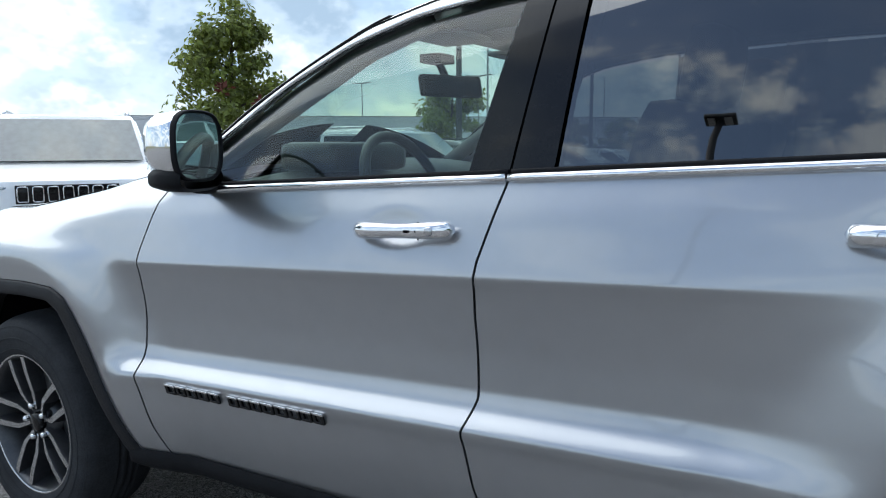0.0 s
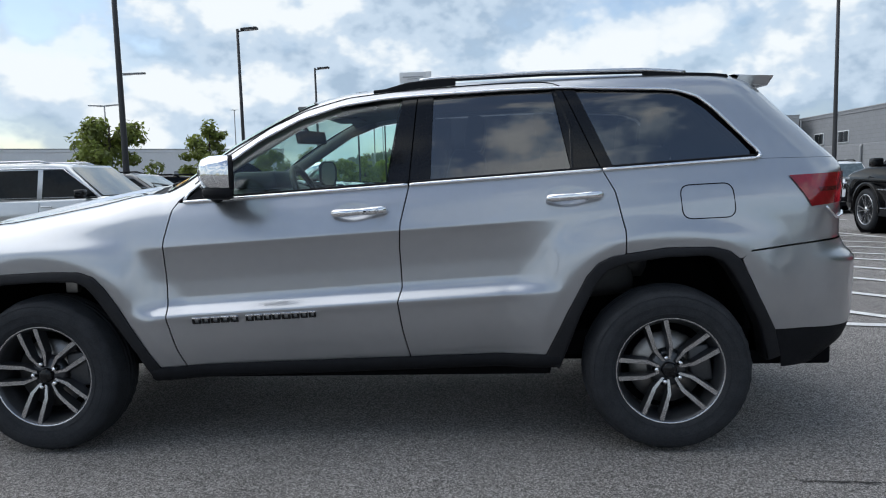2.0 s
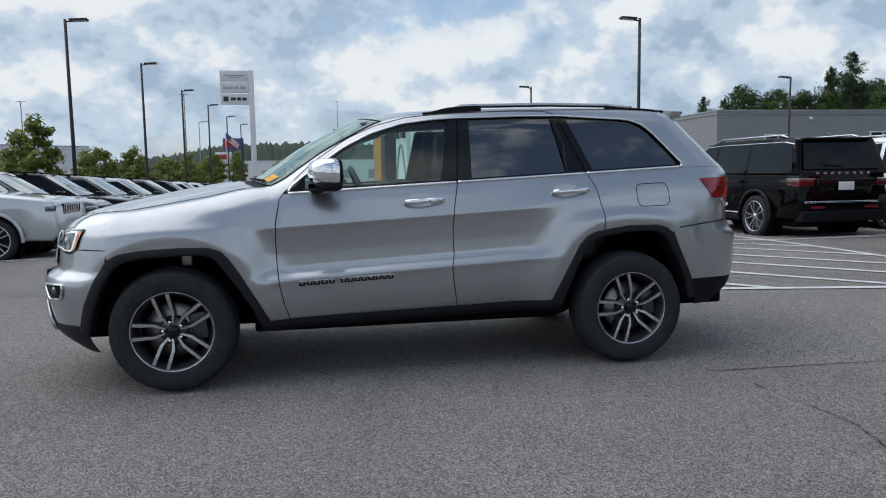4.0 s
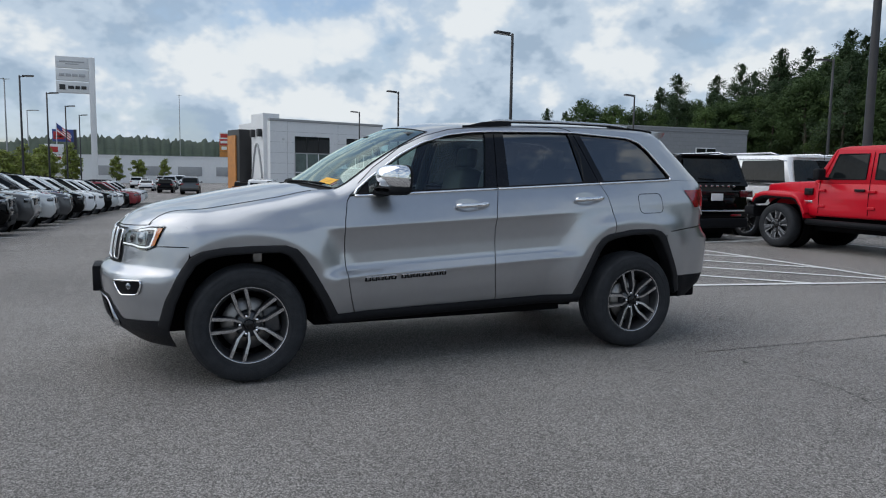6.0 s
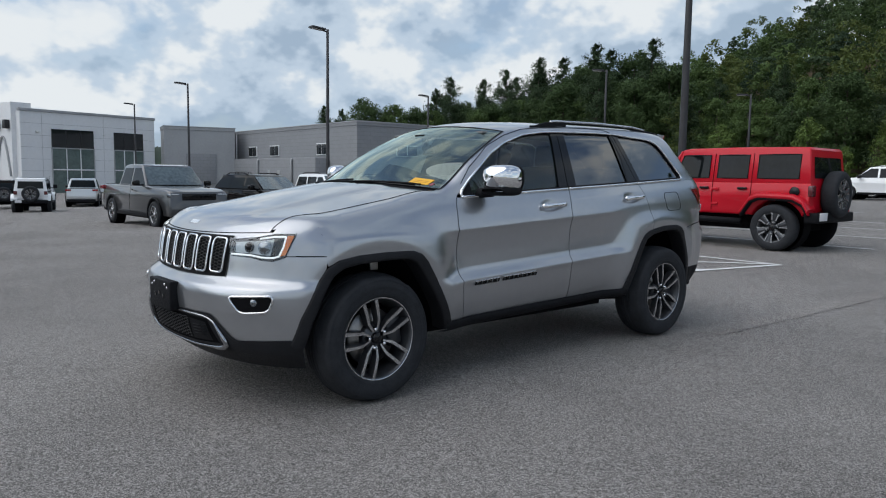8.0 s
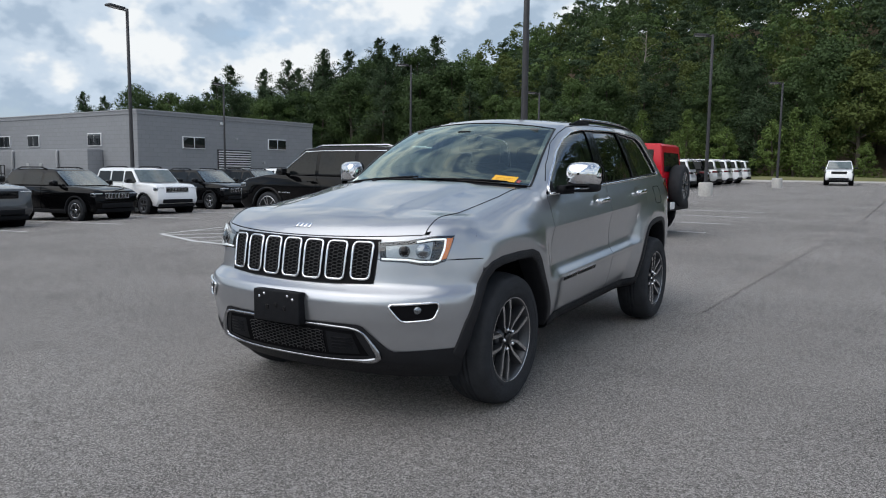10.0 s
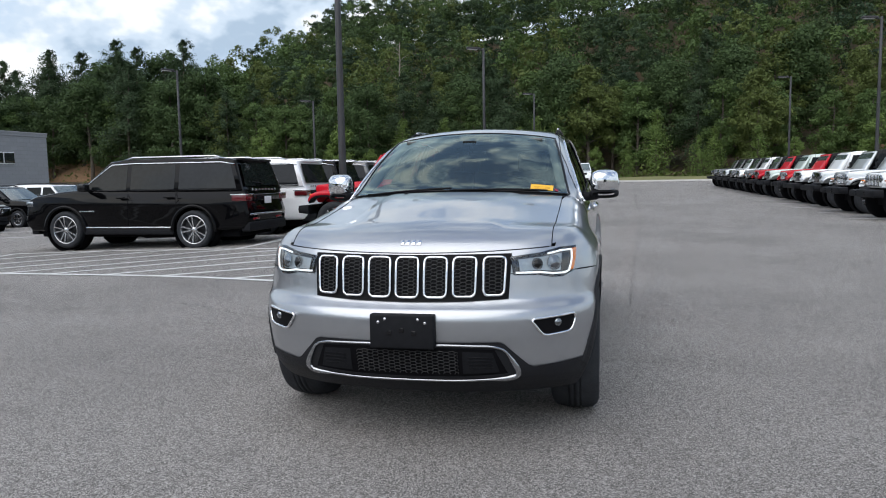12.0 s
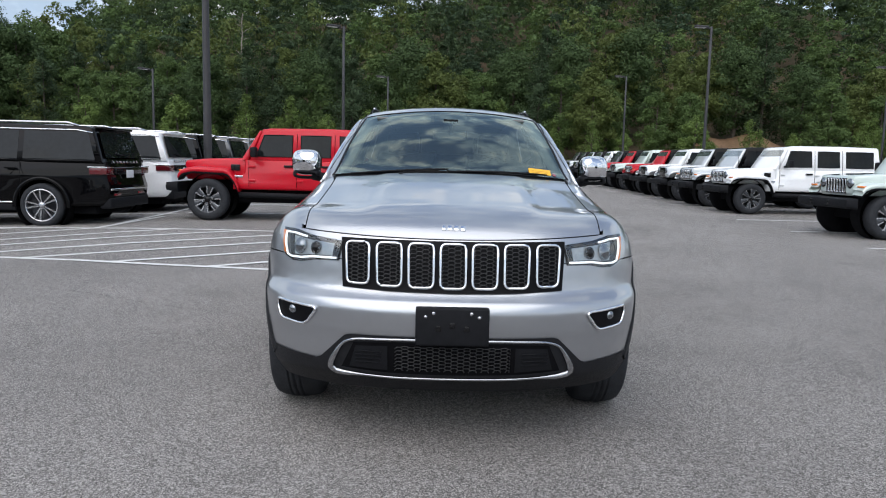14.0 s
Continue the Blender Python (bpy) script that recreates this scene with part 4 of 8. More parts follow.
A_in, A_out = yang(0.522, 0.90), math.atan2(0.822, 0.728)
lamp_lo = [(A_in, 0.862), (A_in + 0.35 * (A_out - A_in), 0.858), (A_in + 0.52 * (A_out - A_in), 0.845), (A_in + 0.68 * (A_out - A_in), 0.843), (A_out - 0.05, 0.866)]
lamp_up = [(A_in - 0.012, 0.952), (A_in + 0.4 * (A_out - A_in), 0.968), (A_out - 0.10, 0.990), (A_out, 0.992)]
for side_ in (mirrored, lambda q: q):
    lo, up = resample(lamp_lo, 60), resample(lamp_up, 60)
    mid = lambda k: lo * (1 - k) + up * k
    lamp = part("headlamp", side_(sheet(wrapf(loft(lamp_lo, lamp_up, 50, 16), 0.004), True)), GLOSSBLACK, suv, "clear headlamp with white light guide and amber corner")
    part("lamp_bowl", side_(sheet(wrapf(np.stack([mid(0.22)[6:44], mid(0.5)[6:44], mid(0.80)[6:44]], 1), 0.008), True)), LAMPBODY, lamp)
    for fr, rd in ((0.62, 0.034), (0.36, 0.026)):
        c_ = wrapf(mid(0.52)[int(fr * 59)], 0.012)
        n_ = normal(c_)
        ball = lathe([(0.001, -0.012), (rd * 0.6, -0.009), (rd, 0.0), (rd * 1.15, 0.0)], 24)
        part("projector", side_(moved(ball, Matrix.Translation(c_) @ Vector(-n_).to_track_quat("Y", "Z").to_matrix().to_4x4())), GLOSSBLACK if rd < 0.03 else REFLECTOR, lamp)
    guide = np.vstack([mid(0.87)[30:-7], mid(0.5)[-7:-6], mid(0.13)[2:-7][::-1]])
    part("light_guide", side_(tube(wrapf(resample(guide, 90), 0.012), 0.0052, 6)), LAMPWHITE, lamp, "white light guide")
    part("indicator", side_(sheet(wrapf(np.stack([mid(0.12)[-7:-1], mid(0.5)[-7:-1], mid(0.9)[-7:-1]], 1), 0.011), True)), AMBER, lamp, "amber corner lens")
    part("lens", side_(sheet(wrapf(loft(lamp_lo, lamp_up, 40, 10), 0.018), True)), LENS, lamp)
    # fog lamp
    fp = rounded([(0.610, 0.655), (0.815, 0.668), (0.822, 0.645), (0.800, 0.582), (0.672, 0.570)], 0.025, 6)
    fa = np.array([(yang(min(y, 0.80), z) + max(0, y - 0.80) * 1.1, z) for y, z in fp])
    fa = resample(np.vstack([fa, fa[:1]]), 61)[:-1]
    ctr = fa.mean(0)
    fog = part("fog_lamp", side_(join(tube(wrapf(fa, 0.008), 0.0070, 8, True))), CHROME, front_bumper, "fog lamp in a chrome frame")
    fill = np.stack([wrapf(ctr + (fa - ctr) * k, 0.004) for k in (0.001, 0.5, 1.0)], 1)
    fill = np.concatenate([fill, fill[:1]], 0)
    part("fog_recess", side_(sheet(fill)), GRILLEBLACK, fog)
    c_ = wrapf(ctr + [0.012, 0.006], 0.006)
    part("fog_lens", side_(moved(lathe([(0.001, -0.008), (0.013, -0.006), (0.020, -0.001), (0.022, 0.006)], 24), Matrix.Translation(c_) @ Vector(-normal(c_)).to_track_quat("Y", "Z").to_matrix().to_4x4())), REFLECTOR, fog)
    sm = np.stack([np.linspace(A_out - 0.03, 0.99, 20), np.linspace(0.873, 0.871, 20)], -1)
    part("bumper_seam", side_(tube(wrapf(sm, 0.0003), 0.0022, 5)), DARK, front_bumper)
ed = np.stack([np.linspace(-0.692, 0.692, 80), 0.973 + 0.045 * np.linspace(-0.692, 0.692, 80) ** 2], -1)
both_sides("bonnet_side_seam", tube(on_top(np.column_stack([np.linspace(-2.012, -1.02, 50), np.full(50, -0.7035)]), 0.0002), 0.0026, 6), DARK, suv)
part("bonnet_seam", tube(on_front(ed, -0.0015), 0.0034, 6), DARK, suv)

# door mirrors
def shell(rings):
    """Skins a row of closed rings."""
    P = np.array(rings)
    n, m, _ = P.shape
    return P.reshape(-1, 3), grid_faces(n, m, wrap=True)


def mirror_ring(x, sy, sz, yc, zc, n=32, p=3.2):
    a = np.linspace(0, 2 * math.pi, n, endpoint=False)
    c, s = np.cos(a), np.sin(a)
    k = (np.abs(c) ** p + np.abs(s) ** p) ** (-1 / p)
    return np.stack([x - 0.34 * sy * c * k, yc + sy * c * k, zc + sz * s * k], -1)


for i, side_ in enumerate((lambda q: q, mirrored)):
    yc, zc = -0.972, 1.302
    cap = shell([mirror_ring(x, sy * 0.90, sz, yc + dy, zc + dz) for x, sy, sz, dy, dz in
                 ((-0.628, 0.010, 0.008, 0.0, 0.010), (-0.622, 0.050, 0.036, 0.002, 0.008), (-0.605, 0.088, 0.064, 0.0, 0.006), (-0.57, 0.106, 0.080, 0, 0.003), (-0.52, 0.112, 0.086, 0, 0.0), (-0.485, 0.111, 0.086, 0, 0), (-0.478, 0.106, 0.082, 0, 0))])
    mir = part("door_mirror", side_(cap), CHROME, front_doors[i], "chrome-capped door mirror")
    base = shell([mirror_ring(x, sy * 0.90, sz, yc + dy, zc + dz) for x, sy, sz, dy, dz in
                  ((-0.612, 0.080, 0.012, 0.010, -0.078), (-0.60, 0.096, 0.026, 0.008, -0.080), (-0.55, 0.109, 0.034, 0.004, -0.078), (-0.49, 0.110, 0.034, 0.004, -0.078), (-0.47, 0.10, 0.025, 0.004, -0.078))])
    part("mirror_foot", side_(join(base, tube([(-0.56, -0.915, 1.215), (-0.585, -0.855, 1.205), (-0.61, -0.82, 1.205)], [0.034, 0.03, 0.032], 12))), PLASTIC, mir)
    frame_ = shell([mirror_ring(x, sy * 0.90, sz, yc, zc) for x, sy, sz in ((-0.485, 0.1125, 0.087), (-0.470, 0.112, 0.087), (-0.466, 0.108, 0.083), (-0.474, 0.103, 0.078))])
    part("mirror_frame", side_(frame_), PLASTIC, mir)
    r0 = mirror_ring(-0.473, 0.0935, 0.079, yc, zc)
    part("mirror_glass", side_((np.vstack([r0, [[-0.474, yc, zc]]]), [(j, (j + 1) % 32, 32) for j in range(32)])), MIRROR, mir)
    lamp_ = tube(np.array([(-0.602, -1.010, 1.250), (-0.585, -1.032, 1.250), (-0.55, -1.040, 1.250), (-0.51, -1.040, 1.250)]), [0.004, 0.009, 0.009, 0.004], 8)
    part("repeater", side_(lamp_), LENS, mir)

# wheels
def wheel(cx, s, host):
    """Wheel with its outer face at -y for s = -1."""
    hub = tagged(new("wheel"), "")
    hub.parent = host
    hub.matrix_basis = pose(cx, 0.808 * s, 0.376, 0, 0, 0 if s < 0 else 180)
    R, w = 0.376, 0.132
    prof = [(0.232, 0.105), (0.236, 0.118), (0.27, 0.128), (0.32, w), (0.352, 0.118), (0.3635, 0.098), (0.3700, 0.075), (0.3740, 0.040), (0.3755, 0.036), (0.3655, 0.033), (0.3655, 0.027), (0.3760, 0.024),
            (0.3762, 0.006), (0.3665, 0.003), (0.3665, -0.003)]
    prof = prof + [(r, -h) for r, h in reversed(prof[:-2])]
    v, f = lathe(prof, 96)
    # side relief rings and shoulder blocks
    ang = np.arctan2(v[:, 2], v[:, 0])
    rad = np.hypot(v[:, 0], v[:, 2])
    blk = (np.floor(ang / (2 * math.pi) * 48 * 2).astype(int) % 2 == 0) & (rad > 0.355) & (rad < 0.372) & (np.abs(v[:, 1]) > 0.07)
    k = np.where(blk, 0.986, 1.0)
    v[:, 0] *= k
    v[:, 2] *= k
    tyre = part("tyre", (v, f), RUBBER, hub, "black road tyre")
    part("tyre_rib", join(*[lathe([(r - 0.003, -h + 0.002), (r, -h - 0.0025), (r + 0.003, -h + 0.002)], 72) for r, h in ((0.262, 0.1262), (0.300, 0.1305), (0.338, 0.1245))]), RUBBER, tyre)
    part("rim", lathe([(0.232, 0.10), (0.225, 0.09), (0.205, 0.02), (0.208, -0.06), (0.224, -0.098), (0.229, -0.112), (0.237, -0.119), (0.2435, -0.117), (0.2435, -0.108)], 72), RIMDARK, hub, "dark alloy rim")
    part("rim_lip", lathe([(0.2345, -0.1165), (0.2375, -0.1205), (0.2425, -0.1190)], 72), MACHINED, hub, "bright machined rim edge")
    for j in range(5):
        base = radians(106 + 72 * j)
        for q in (-1, 1):
            # each spoke runs from the hub to the rim beside its twin
            k = np.array([0, 0.12, 0.24, 0.31, 0.40, 0.7, 1.0])
            r = 0.044 + 0.188 * k
            off = q * np.interp(k, [0, 0.31, 1], [0.013, 0.036, 0.043])
            half = np.interp(k, [0, 0.3, 1], [0.0055, 0.0085, 0.0105])
            yy = -0.092 - 0.022 * np.sin(k * math.pi * 0.5)
            cs = []
            for rr, oo, hh, yf in zip(r, off, half, yy):
                cs.append([(rr, -0.060, oo - hh * 1.6), (rr, yf + 0.006, oo - hh * 1.15), (rr, yf, oo - hh), (rr, yf, oo + hh), (rr, yf + 0.006, oo + hh * 1.15), (rr, -0.060, oo + hh * 1.6)])
            P = np.array(cs)
            c_, s_ = math.cos(base), math.sin(base)
            Q = np.stack([P[..., 0] * c_ - P[..., 2] * s_, P[..., 1], P[..., 0] * s_ + P[..., 2] * c_], -1)
            sp = part("spoke", sheet(Q), [RIMDARK, MACHINED], hub, smooth=False)
            for m_, poly in enumerate(sp.data.polygons):
                poly.material_index = 1 if m_ % 5 == 2 else 0
        a_ = base
        lug = lathe([(0.0, -0.018), (0.007, -0.018), (0.0105, -0.012), (0.0105, 0.012)], 12)
        part("lug_nut", moved(lug, pose(0.0575 * math.cos(a_), -0.090, 0.0575 * math.sin(a_))), CHROME, hub)
        well = lathe([(0.0165, -0.006), (0.018, 0.0), (0.018, 0.02)], 14)
        part("lug_seat", moved(well, pose(0.0575 * math.cos(a_), -0.084, 0.0575 * math.sin(a_))), RIMDARK, hub)
    part("hub_plate", lathe([(0.0, -0.080), (0.070, -0.078), (0.085, -0.060), (0.09, -0.03)], 40), RIMDARK, hub)
    part("centre_cap", lathe([(0.0, -0.104), (0.026, -0.103), (0.0315, -0.099), (0.034, -0.090), (0.034, -0.07)], 32), GLOSSBLACK, hub, "dark centre cap")
    part("brake_disc", lathe([(0.06, -0.035), (0.165, -0.035), (0.168, -0.02), (0.06, -0.02)], 48), STEEL, hub)
    part("brake_caliper", moved(boxy(-0.05, 0.05, -0.03, 0.03, -0.085, 0.085, 0.012), pose(0.145, -0.03, 0.02, 0, -8, 0)), RIMDARK, hub)
    part("wheel_back", lathe([(0.0, 0.03), (0.20, 0.03), (0.205, 0.02)], 32), DARK, hub)
    return hub


for cx in (-1.457, 1.457):
    for s in (-1, 1):
        wheel(cx, s, suv)

# cabin
cab = tagged(new("cabin"), "dark cabin with leather seats")
cab.parent = suv
part("cabin_floor", boxy(-1.0, 2.2, -0.70, 0.70, 0.40, 0.52), DARK, cab)
dash = [[(-0.98, 0.98), (-0.75, 1.235), (-0.55, 1.262), (-0.42, 1.20), (-0.40, 1.02), (-0.46, 0.85)]] * 2
dv = np.array([[(x, y, z - 0.05 * (y / 0.7) ** 2) for x, z in dash[0]] for y in np.linspace(-0.72, 0.72, 24)])
part("dashboard", sheet(dv, True), LEATHER, cab)
part("binnacle", moved(boxy(-0.10, 0.12, -0.19, 0.19, -0.02, 0.07, 0.03), pose(-0.52, -0.37, 1.245)), LEATHER, cab)
part("centre_stack", moved(boxy(-0.05, 0.05, -0.14, 0.14, -0.20, 0.16, 0.03), pose(-0.40, 0.0, 1.04, 0, -20, 0)), GLOSSBLACK, cab)
part("centre_console", boxy(-0.40, 0.55, -0.13, 0.13, 0.50, 0.80, 0.03), LEATHER, cab)
sw = np.stack([0.182 * np.cos(np.linspace(0, 2 * math.pi, 48, endpoint=False)), 0.182 * np.sin(np.linspace(0, 2 * math.pi, 48, endpoint=False))], -1)
ring_ = np.stack([0 * sw[:, 0], sw[:, 0], sw[:, 1]], -1)
steer = part("steering_wheel", moved(tube(ring_, 0.0165, 10, True), pose(-0.275, -0.37, 1.165, 0, -24, 0)), LEATHER, cab, "black leather steering wheel")
part("wheel_boss", moved(join(boxy(-0.03, 0.03, -0.09, 0.09, -0.075, 0.055, 0.025), boxy(-0.012, 0.012, -0.17, -0.08, -0.03, 0.015), boxy(-0.012, 0.012, 0.08, 0.17, -0.03, 0.015), boxy(-0.012, 0.012, -0.025, 0.025, -0.17, -0.07)), pose(-0.275, -0.37, 1.165, 0, -24, 0)), LEATHER, steer)
part("column", tube([(-0.30, -0.37, 1.15), (-0.55, -0.37, 1.06)], 0.045, 10), LEATHER, cab)


def seat(x, y, w):
    st = new("seat")
    st.parent = cab
    part("cushion", moved(boxy(-0.26, 0.26, -w, w, -0.09, 0.09, 0.05), pose(x, y, 0.74, 0, -6, 0)), LEATHER, st)
    part("backrest", moved(boxy(-0.09, 0.09, -w, w, -0.32, 0.33, 0.06, 0.12), pose(x + 0.30, y, 1.07, 0, 14, 0)), LEATHER, st)
    n_ = 2 if w > 0.5 else 1
    for k in range(n_):
        yy = y + (0 if n_ == 1 else (k - 0.5) * 0.75)
        part("headrest", moved(boxy(-0.05, 0.05, -0.13, 0.13, -0.09, 0.09, 0.04), pose(x + 0.40, yy, 1.475, 0, 8, 0)), LEATHER, st)
        part("headrest_post", join(tube([(x + 0.385, yy - 0.05, 1.32), (x + 0.395, yy - 0.05, 1.42)], 0.007, 6), tube([(x + 0.385, yy + 0.05, 1.32), (x + 0.395, yy + 0.05, 1.42)], 0.007, 6)), CHROME, st)


seat(0.20, -0.37, 0.25)
seat(0.20, 0.37, 0.25)
seat(1.10, 0.0, 0.62)
part("headliner", sheet(on_top(np.stack([np.interp(a, [0, 1], [-0.20, 1.85]), b * 0.56], -1), -0.05)), LINER, cab)
part("rear_mirror", join(moved(boxy(-0.016, 0.016, -0.125, 0.125, -0.038, 0.038, 0.014), pose(-0.345, 0.0, 1.505, 0, -12, -24)), tube([(-0.40, 0, 1.60), (-0.355, 0, 1.515)], 0.014, 8), boxy(-0.44, -0.36, -0.05, 0.05, 1.585, 1.615)), PLASTIC, cab)
part("roof_console", boxy(-0.22, 0.05, -0.12, 0.12, 1.625, 1.665, 0.015), LINER, cab)
part("sun_visor", join(boxy(-0.28, -0.10, -0.52, -0.14, 1.615, 1.632, 0.006), boxy(-0.28, -0.10, 0.14, 0.52, 1.615, 1.632, 0.006)), LINER, cab)
for s in (-1, 1):
    ap = np.array([(-0.80, s * 0.70, 1.225), (-0.50, s * 0.645, 1.40), (-0.24, s * 0.59, 1.555), (-0.06, s * 0.56, 1.62)])
    part("pillar_lining", tube(resample(ap, 20), 0.034, 8), LINER, cab)
    part("pillar_lining", tube(resample([(0.30, s * 0.76, 1.15), (0.345, s * 0.69, 1.42), (0.38, s * 0.61, 1.62)], 12), 0.045, 8), PLASTIC, cab)
    part("door_card", sheet(np.array([[(x, s * 0.80, z) for z in np.linspace(0.5 if x < 0.85 else 0.95, float(BELT(x)) - 0.01, 4)] for x in np.linspace(-0.85, 1.35, 12)]), s > 0), LEATHER, cab)
# sales sticker on the screen
st = [on_top(np.stack([np.interp(k, [0, 1], [-0.902, -0.838]) + 0.28 * (np.linspace(-0.49, -0.635, 8) ** 2 - 0.316), np.linspace(-0.49, -0.635, 8)], -1), 0.0025) for k in (0, 1)]
sticker = part("sales_sticker", sheet(np.stack(st, 1)), YELLOW, suv, "yellow paper sticker on the windscreen")
for j, k in enumerate((0.30, 0.55)):
    q = [on_top(np.stack([np.interp(k + e, [0, 1], [-0.902, -0.838]) + 0.28 * (np.linspace(-0.51, -0.615, 6) ** 2 - 0.316), np.linspace(-0.51, -0.615, 6)], -1), 0.004) for e in (0, 0.06)]
    part("print_bar", sheet(np.stack(q, 1)), INK, sticker)
q = [on_top(np.stack([np.interp(k, [0, 1], [-0.872, -0.838]) * np.ones(4), np.linspace(-0.645, -0.668, 4)], -1), 0.0025) for k in (0, 1)]
part("window_decal", sheet(np.stack(q, 1)), REDLENS, suv, "small red decal on the windscreen")

# ---- outdoor materials ----
def asphalt(name, tone):
    """Worn asphalt with pale and dark stones in it."""
    m = shader(name, tone, 0.88, spec=0.3)
    n, l = m.node_tree.nodes, m.node_tree.links
    p, tc = n["Principled BSDF"], n.new("ShaderNodeTexCoord")

    def tex(kind, scale, detail=4):
        t = n.new(kind)
        t.inputs["Scale"].default_value = scale
        if "Detail" in t.inputs:
            t.inputs["Detail"].default_value = detail
        l.new(tc.outputs["Object"], t.inputs["Vector"])
        return t

    def ramp(src, stops):
        r = n.new("ShaderNodeValToRGB")
        l.new(src, r.inputs[0])
        while len(r.color_ramp.elements) < len(stops):
            r.color_ramp.elements.new(0.5)
        for e, (pos, c) in zip(r.color_ramp.elements, stops):
            e.position, e.color = pos, (c, c, c, 1)
        return r.outputs[0]

    def mix(kind, a, b, f=1.0):
        x = n.new("ShaderNodeMix")
        x.data_type, x.blend_type = "RGBA", kind
        x.inputs[0].default_value = f
        l.new(a, x.inputs[6])
        l.new(b, x.inputs[7])
        return x.outputs[2]

    stones = tex("ShaderNodeTexVoronoi", 240)
    chips = tex("ShaderNodeTexVoronoi", 130)
    fine = tex("ShaderNodeTexNoise", 55, 6)
    patch = tex("ShaderNodeTexNoise", 0.35, 5)
    stain = tex("ShaderNodeTexNoise", 1.6, 6)
    sepc = n.new("ShaderNodeSeparateColor")
    l.new(stones.outputs["Color"], sepc.inputs[0])
    grain = ramp(sepc.outputs[0], [(0.0, 0.22), (0.35, 0.78), (0.80, 1.12), (0.9, 1.6), (1.0, 3.6)])
    sepd = n.new("ShaderNodeSeparateColor")
    l.new(chips.outputs["Color"], sepd.inputs[0])
    chip = ramp(sepd.outputs[1], [(0.0, 0.55), (0.12, 0.94), (0.92, 1.0), (0.98, 1.9)])
    col = mix("MULTIPLY", mix("MULTIPLY", grain, chip), ramp(fine.outputs["Fac"], [(0.3, 0.88), (0.7, 1.1)]))
    col = mix("MULTIPLY", col, ramp(patch.outputs["Fac"], [(0.35, 0.86), (0.65, 1.08)]))
    col = mix("MULTIPLY", col, ramp(stain.outputs["Fac"], [(0.30, 0.88), (0.42, 1.0), (0.7, 1.03)]))
    base = n.new("ShaderNodeRGB")
    base.outputs[0].default_value = (*tone, 1)
    l.new(mix("MULTIPLY", col, base.outputs[0]), p.inputs["Base Color"])
    b = n.new("ShaderNodeBump")
    b.inputs["Strength"].default_value, b.inputs["Distance"].default_value = 0.55, 0.006
    l.new(stones.outputs["Distance"], b.inputs["Height"])
    l.new(b.outputs[0], p.inputs["Normal"])
    return m


ASPHALT = asphalt("asphalt", (0.067, 0.063, 0.0595))
SEAL = asphalt("worn_joint_asphalt", (0.071, 0.066, 0.062))
CRACK = shader("dark_crack", (0.045, 0.0425, 0.040), 0.95, vary=0.4, scale=9)
LINE = shader("worn_white_line", (0.80, 0.80, 0.78), 0.75, second=(0.50, 0.50, 0.49), scale=9)
GRASS = shader("dry_grass", (0.12, 0.135, 0.045), 0.95, second=(0.20, 0.17, 0.075), scale=0.6, bump=0.5, bump_scale=30)
DRYGRASS = shader("tan_mown_grass", (0.20, 0.19, 0.085), 0.95, second=(0.13, 0.14, 0.05), scale=0.8, bump=0.5, bump_scale=30)
SOIL = shader("bare_red_soil", (0.26, 0.15, 0.085), 0.95, second=(0.13, 0.085, 0.045), scale=0.35, bump=0.6, bump_scale=3)
FLOOR = shader("forest_floor", (0.045, 0.045, 0.022), 0.95, second=(0.10, 0.065, 0.035), scale=0.25, bump=0.5, bump_scale=4)
CONCRETE = shader("concrete_kerb", (0.42, 0.41, 0.39), 0.85, vary=0.18, scale=1.5)
POLEPAINT = shader("dark_bronze_pole", (0.030, 0.030, 0.033), 0.5, vary=0.2, scale=6)
GALV = shader("galvanised_pole", (0.30, 0.31, 0.32), 0.5, 0.5, vary=0.15, scale=6)
HEADGLASS = shader("lamp_head_glass", (0.5, 0.5, 0.5), 0.4, vary=0.1, scale=20)
WHITEPANEL = shader("white_wall_panel", (0.74, 0.75, 0.76), 0.55, vary=0.05, scale=0.4)


def block_wall(name, base):
    """Painted concrete blocks, 40 by 20 cm, with fine joints."""
    m = shader(name, base, 0.85)
    n, l = m.node_tree.nodes, m.node_tree.links
    tc, sp, cb, ad, br = (n.new("ShaderNode" + k) for k in ("TexCoord", "SeparateXYZ", "CombineXYZ", "Math", "TexBrick"))
    l.new(tc.outputs["Object"], sp.inputs[0])
    l.new(sp.outputs[0], ad.inputs[0])
    l.new(sp.outputs[1], ad.inputs[1])
    l.new(ad.outputs[0], cb.inputs[0])
    l.new(sp.outputs[2], cb.inputs[1])
    l.new(cb.outputs[0], br.inputs["Vector"])
    for k, v in (("Scale", 1.0), ("Brick Width", 0.8), ("Row Height", 0.4), ("Mortar Size", 0.012), ("Color1", (*base, 1)), ("Color2", (*[c * 0.93 for c in base], 1)), ("Mortar", (*[c * 0.72 for c in base], 1))):
        br.inputs[k].default_value = v
    l.new(br.outputs[0], n["Principled BSDF"].inputs["Base Color"])
    return m


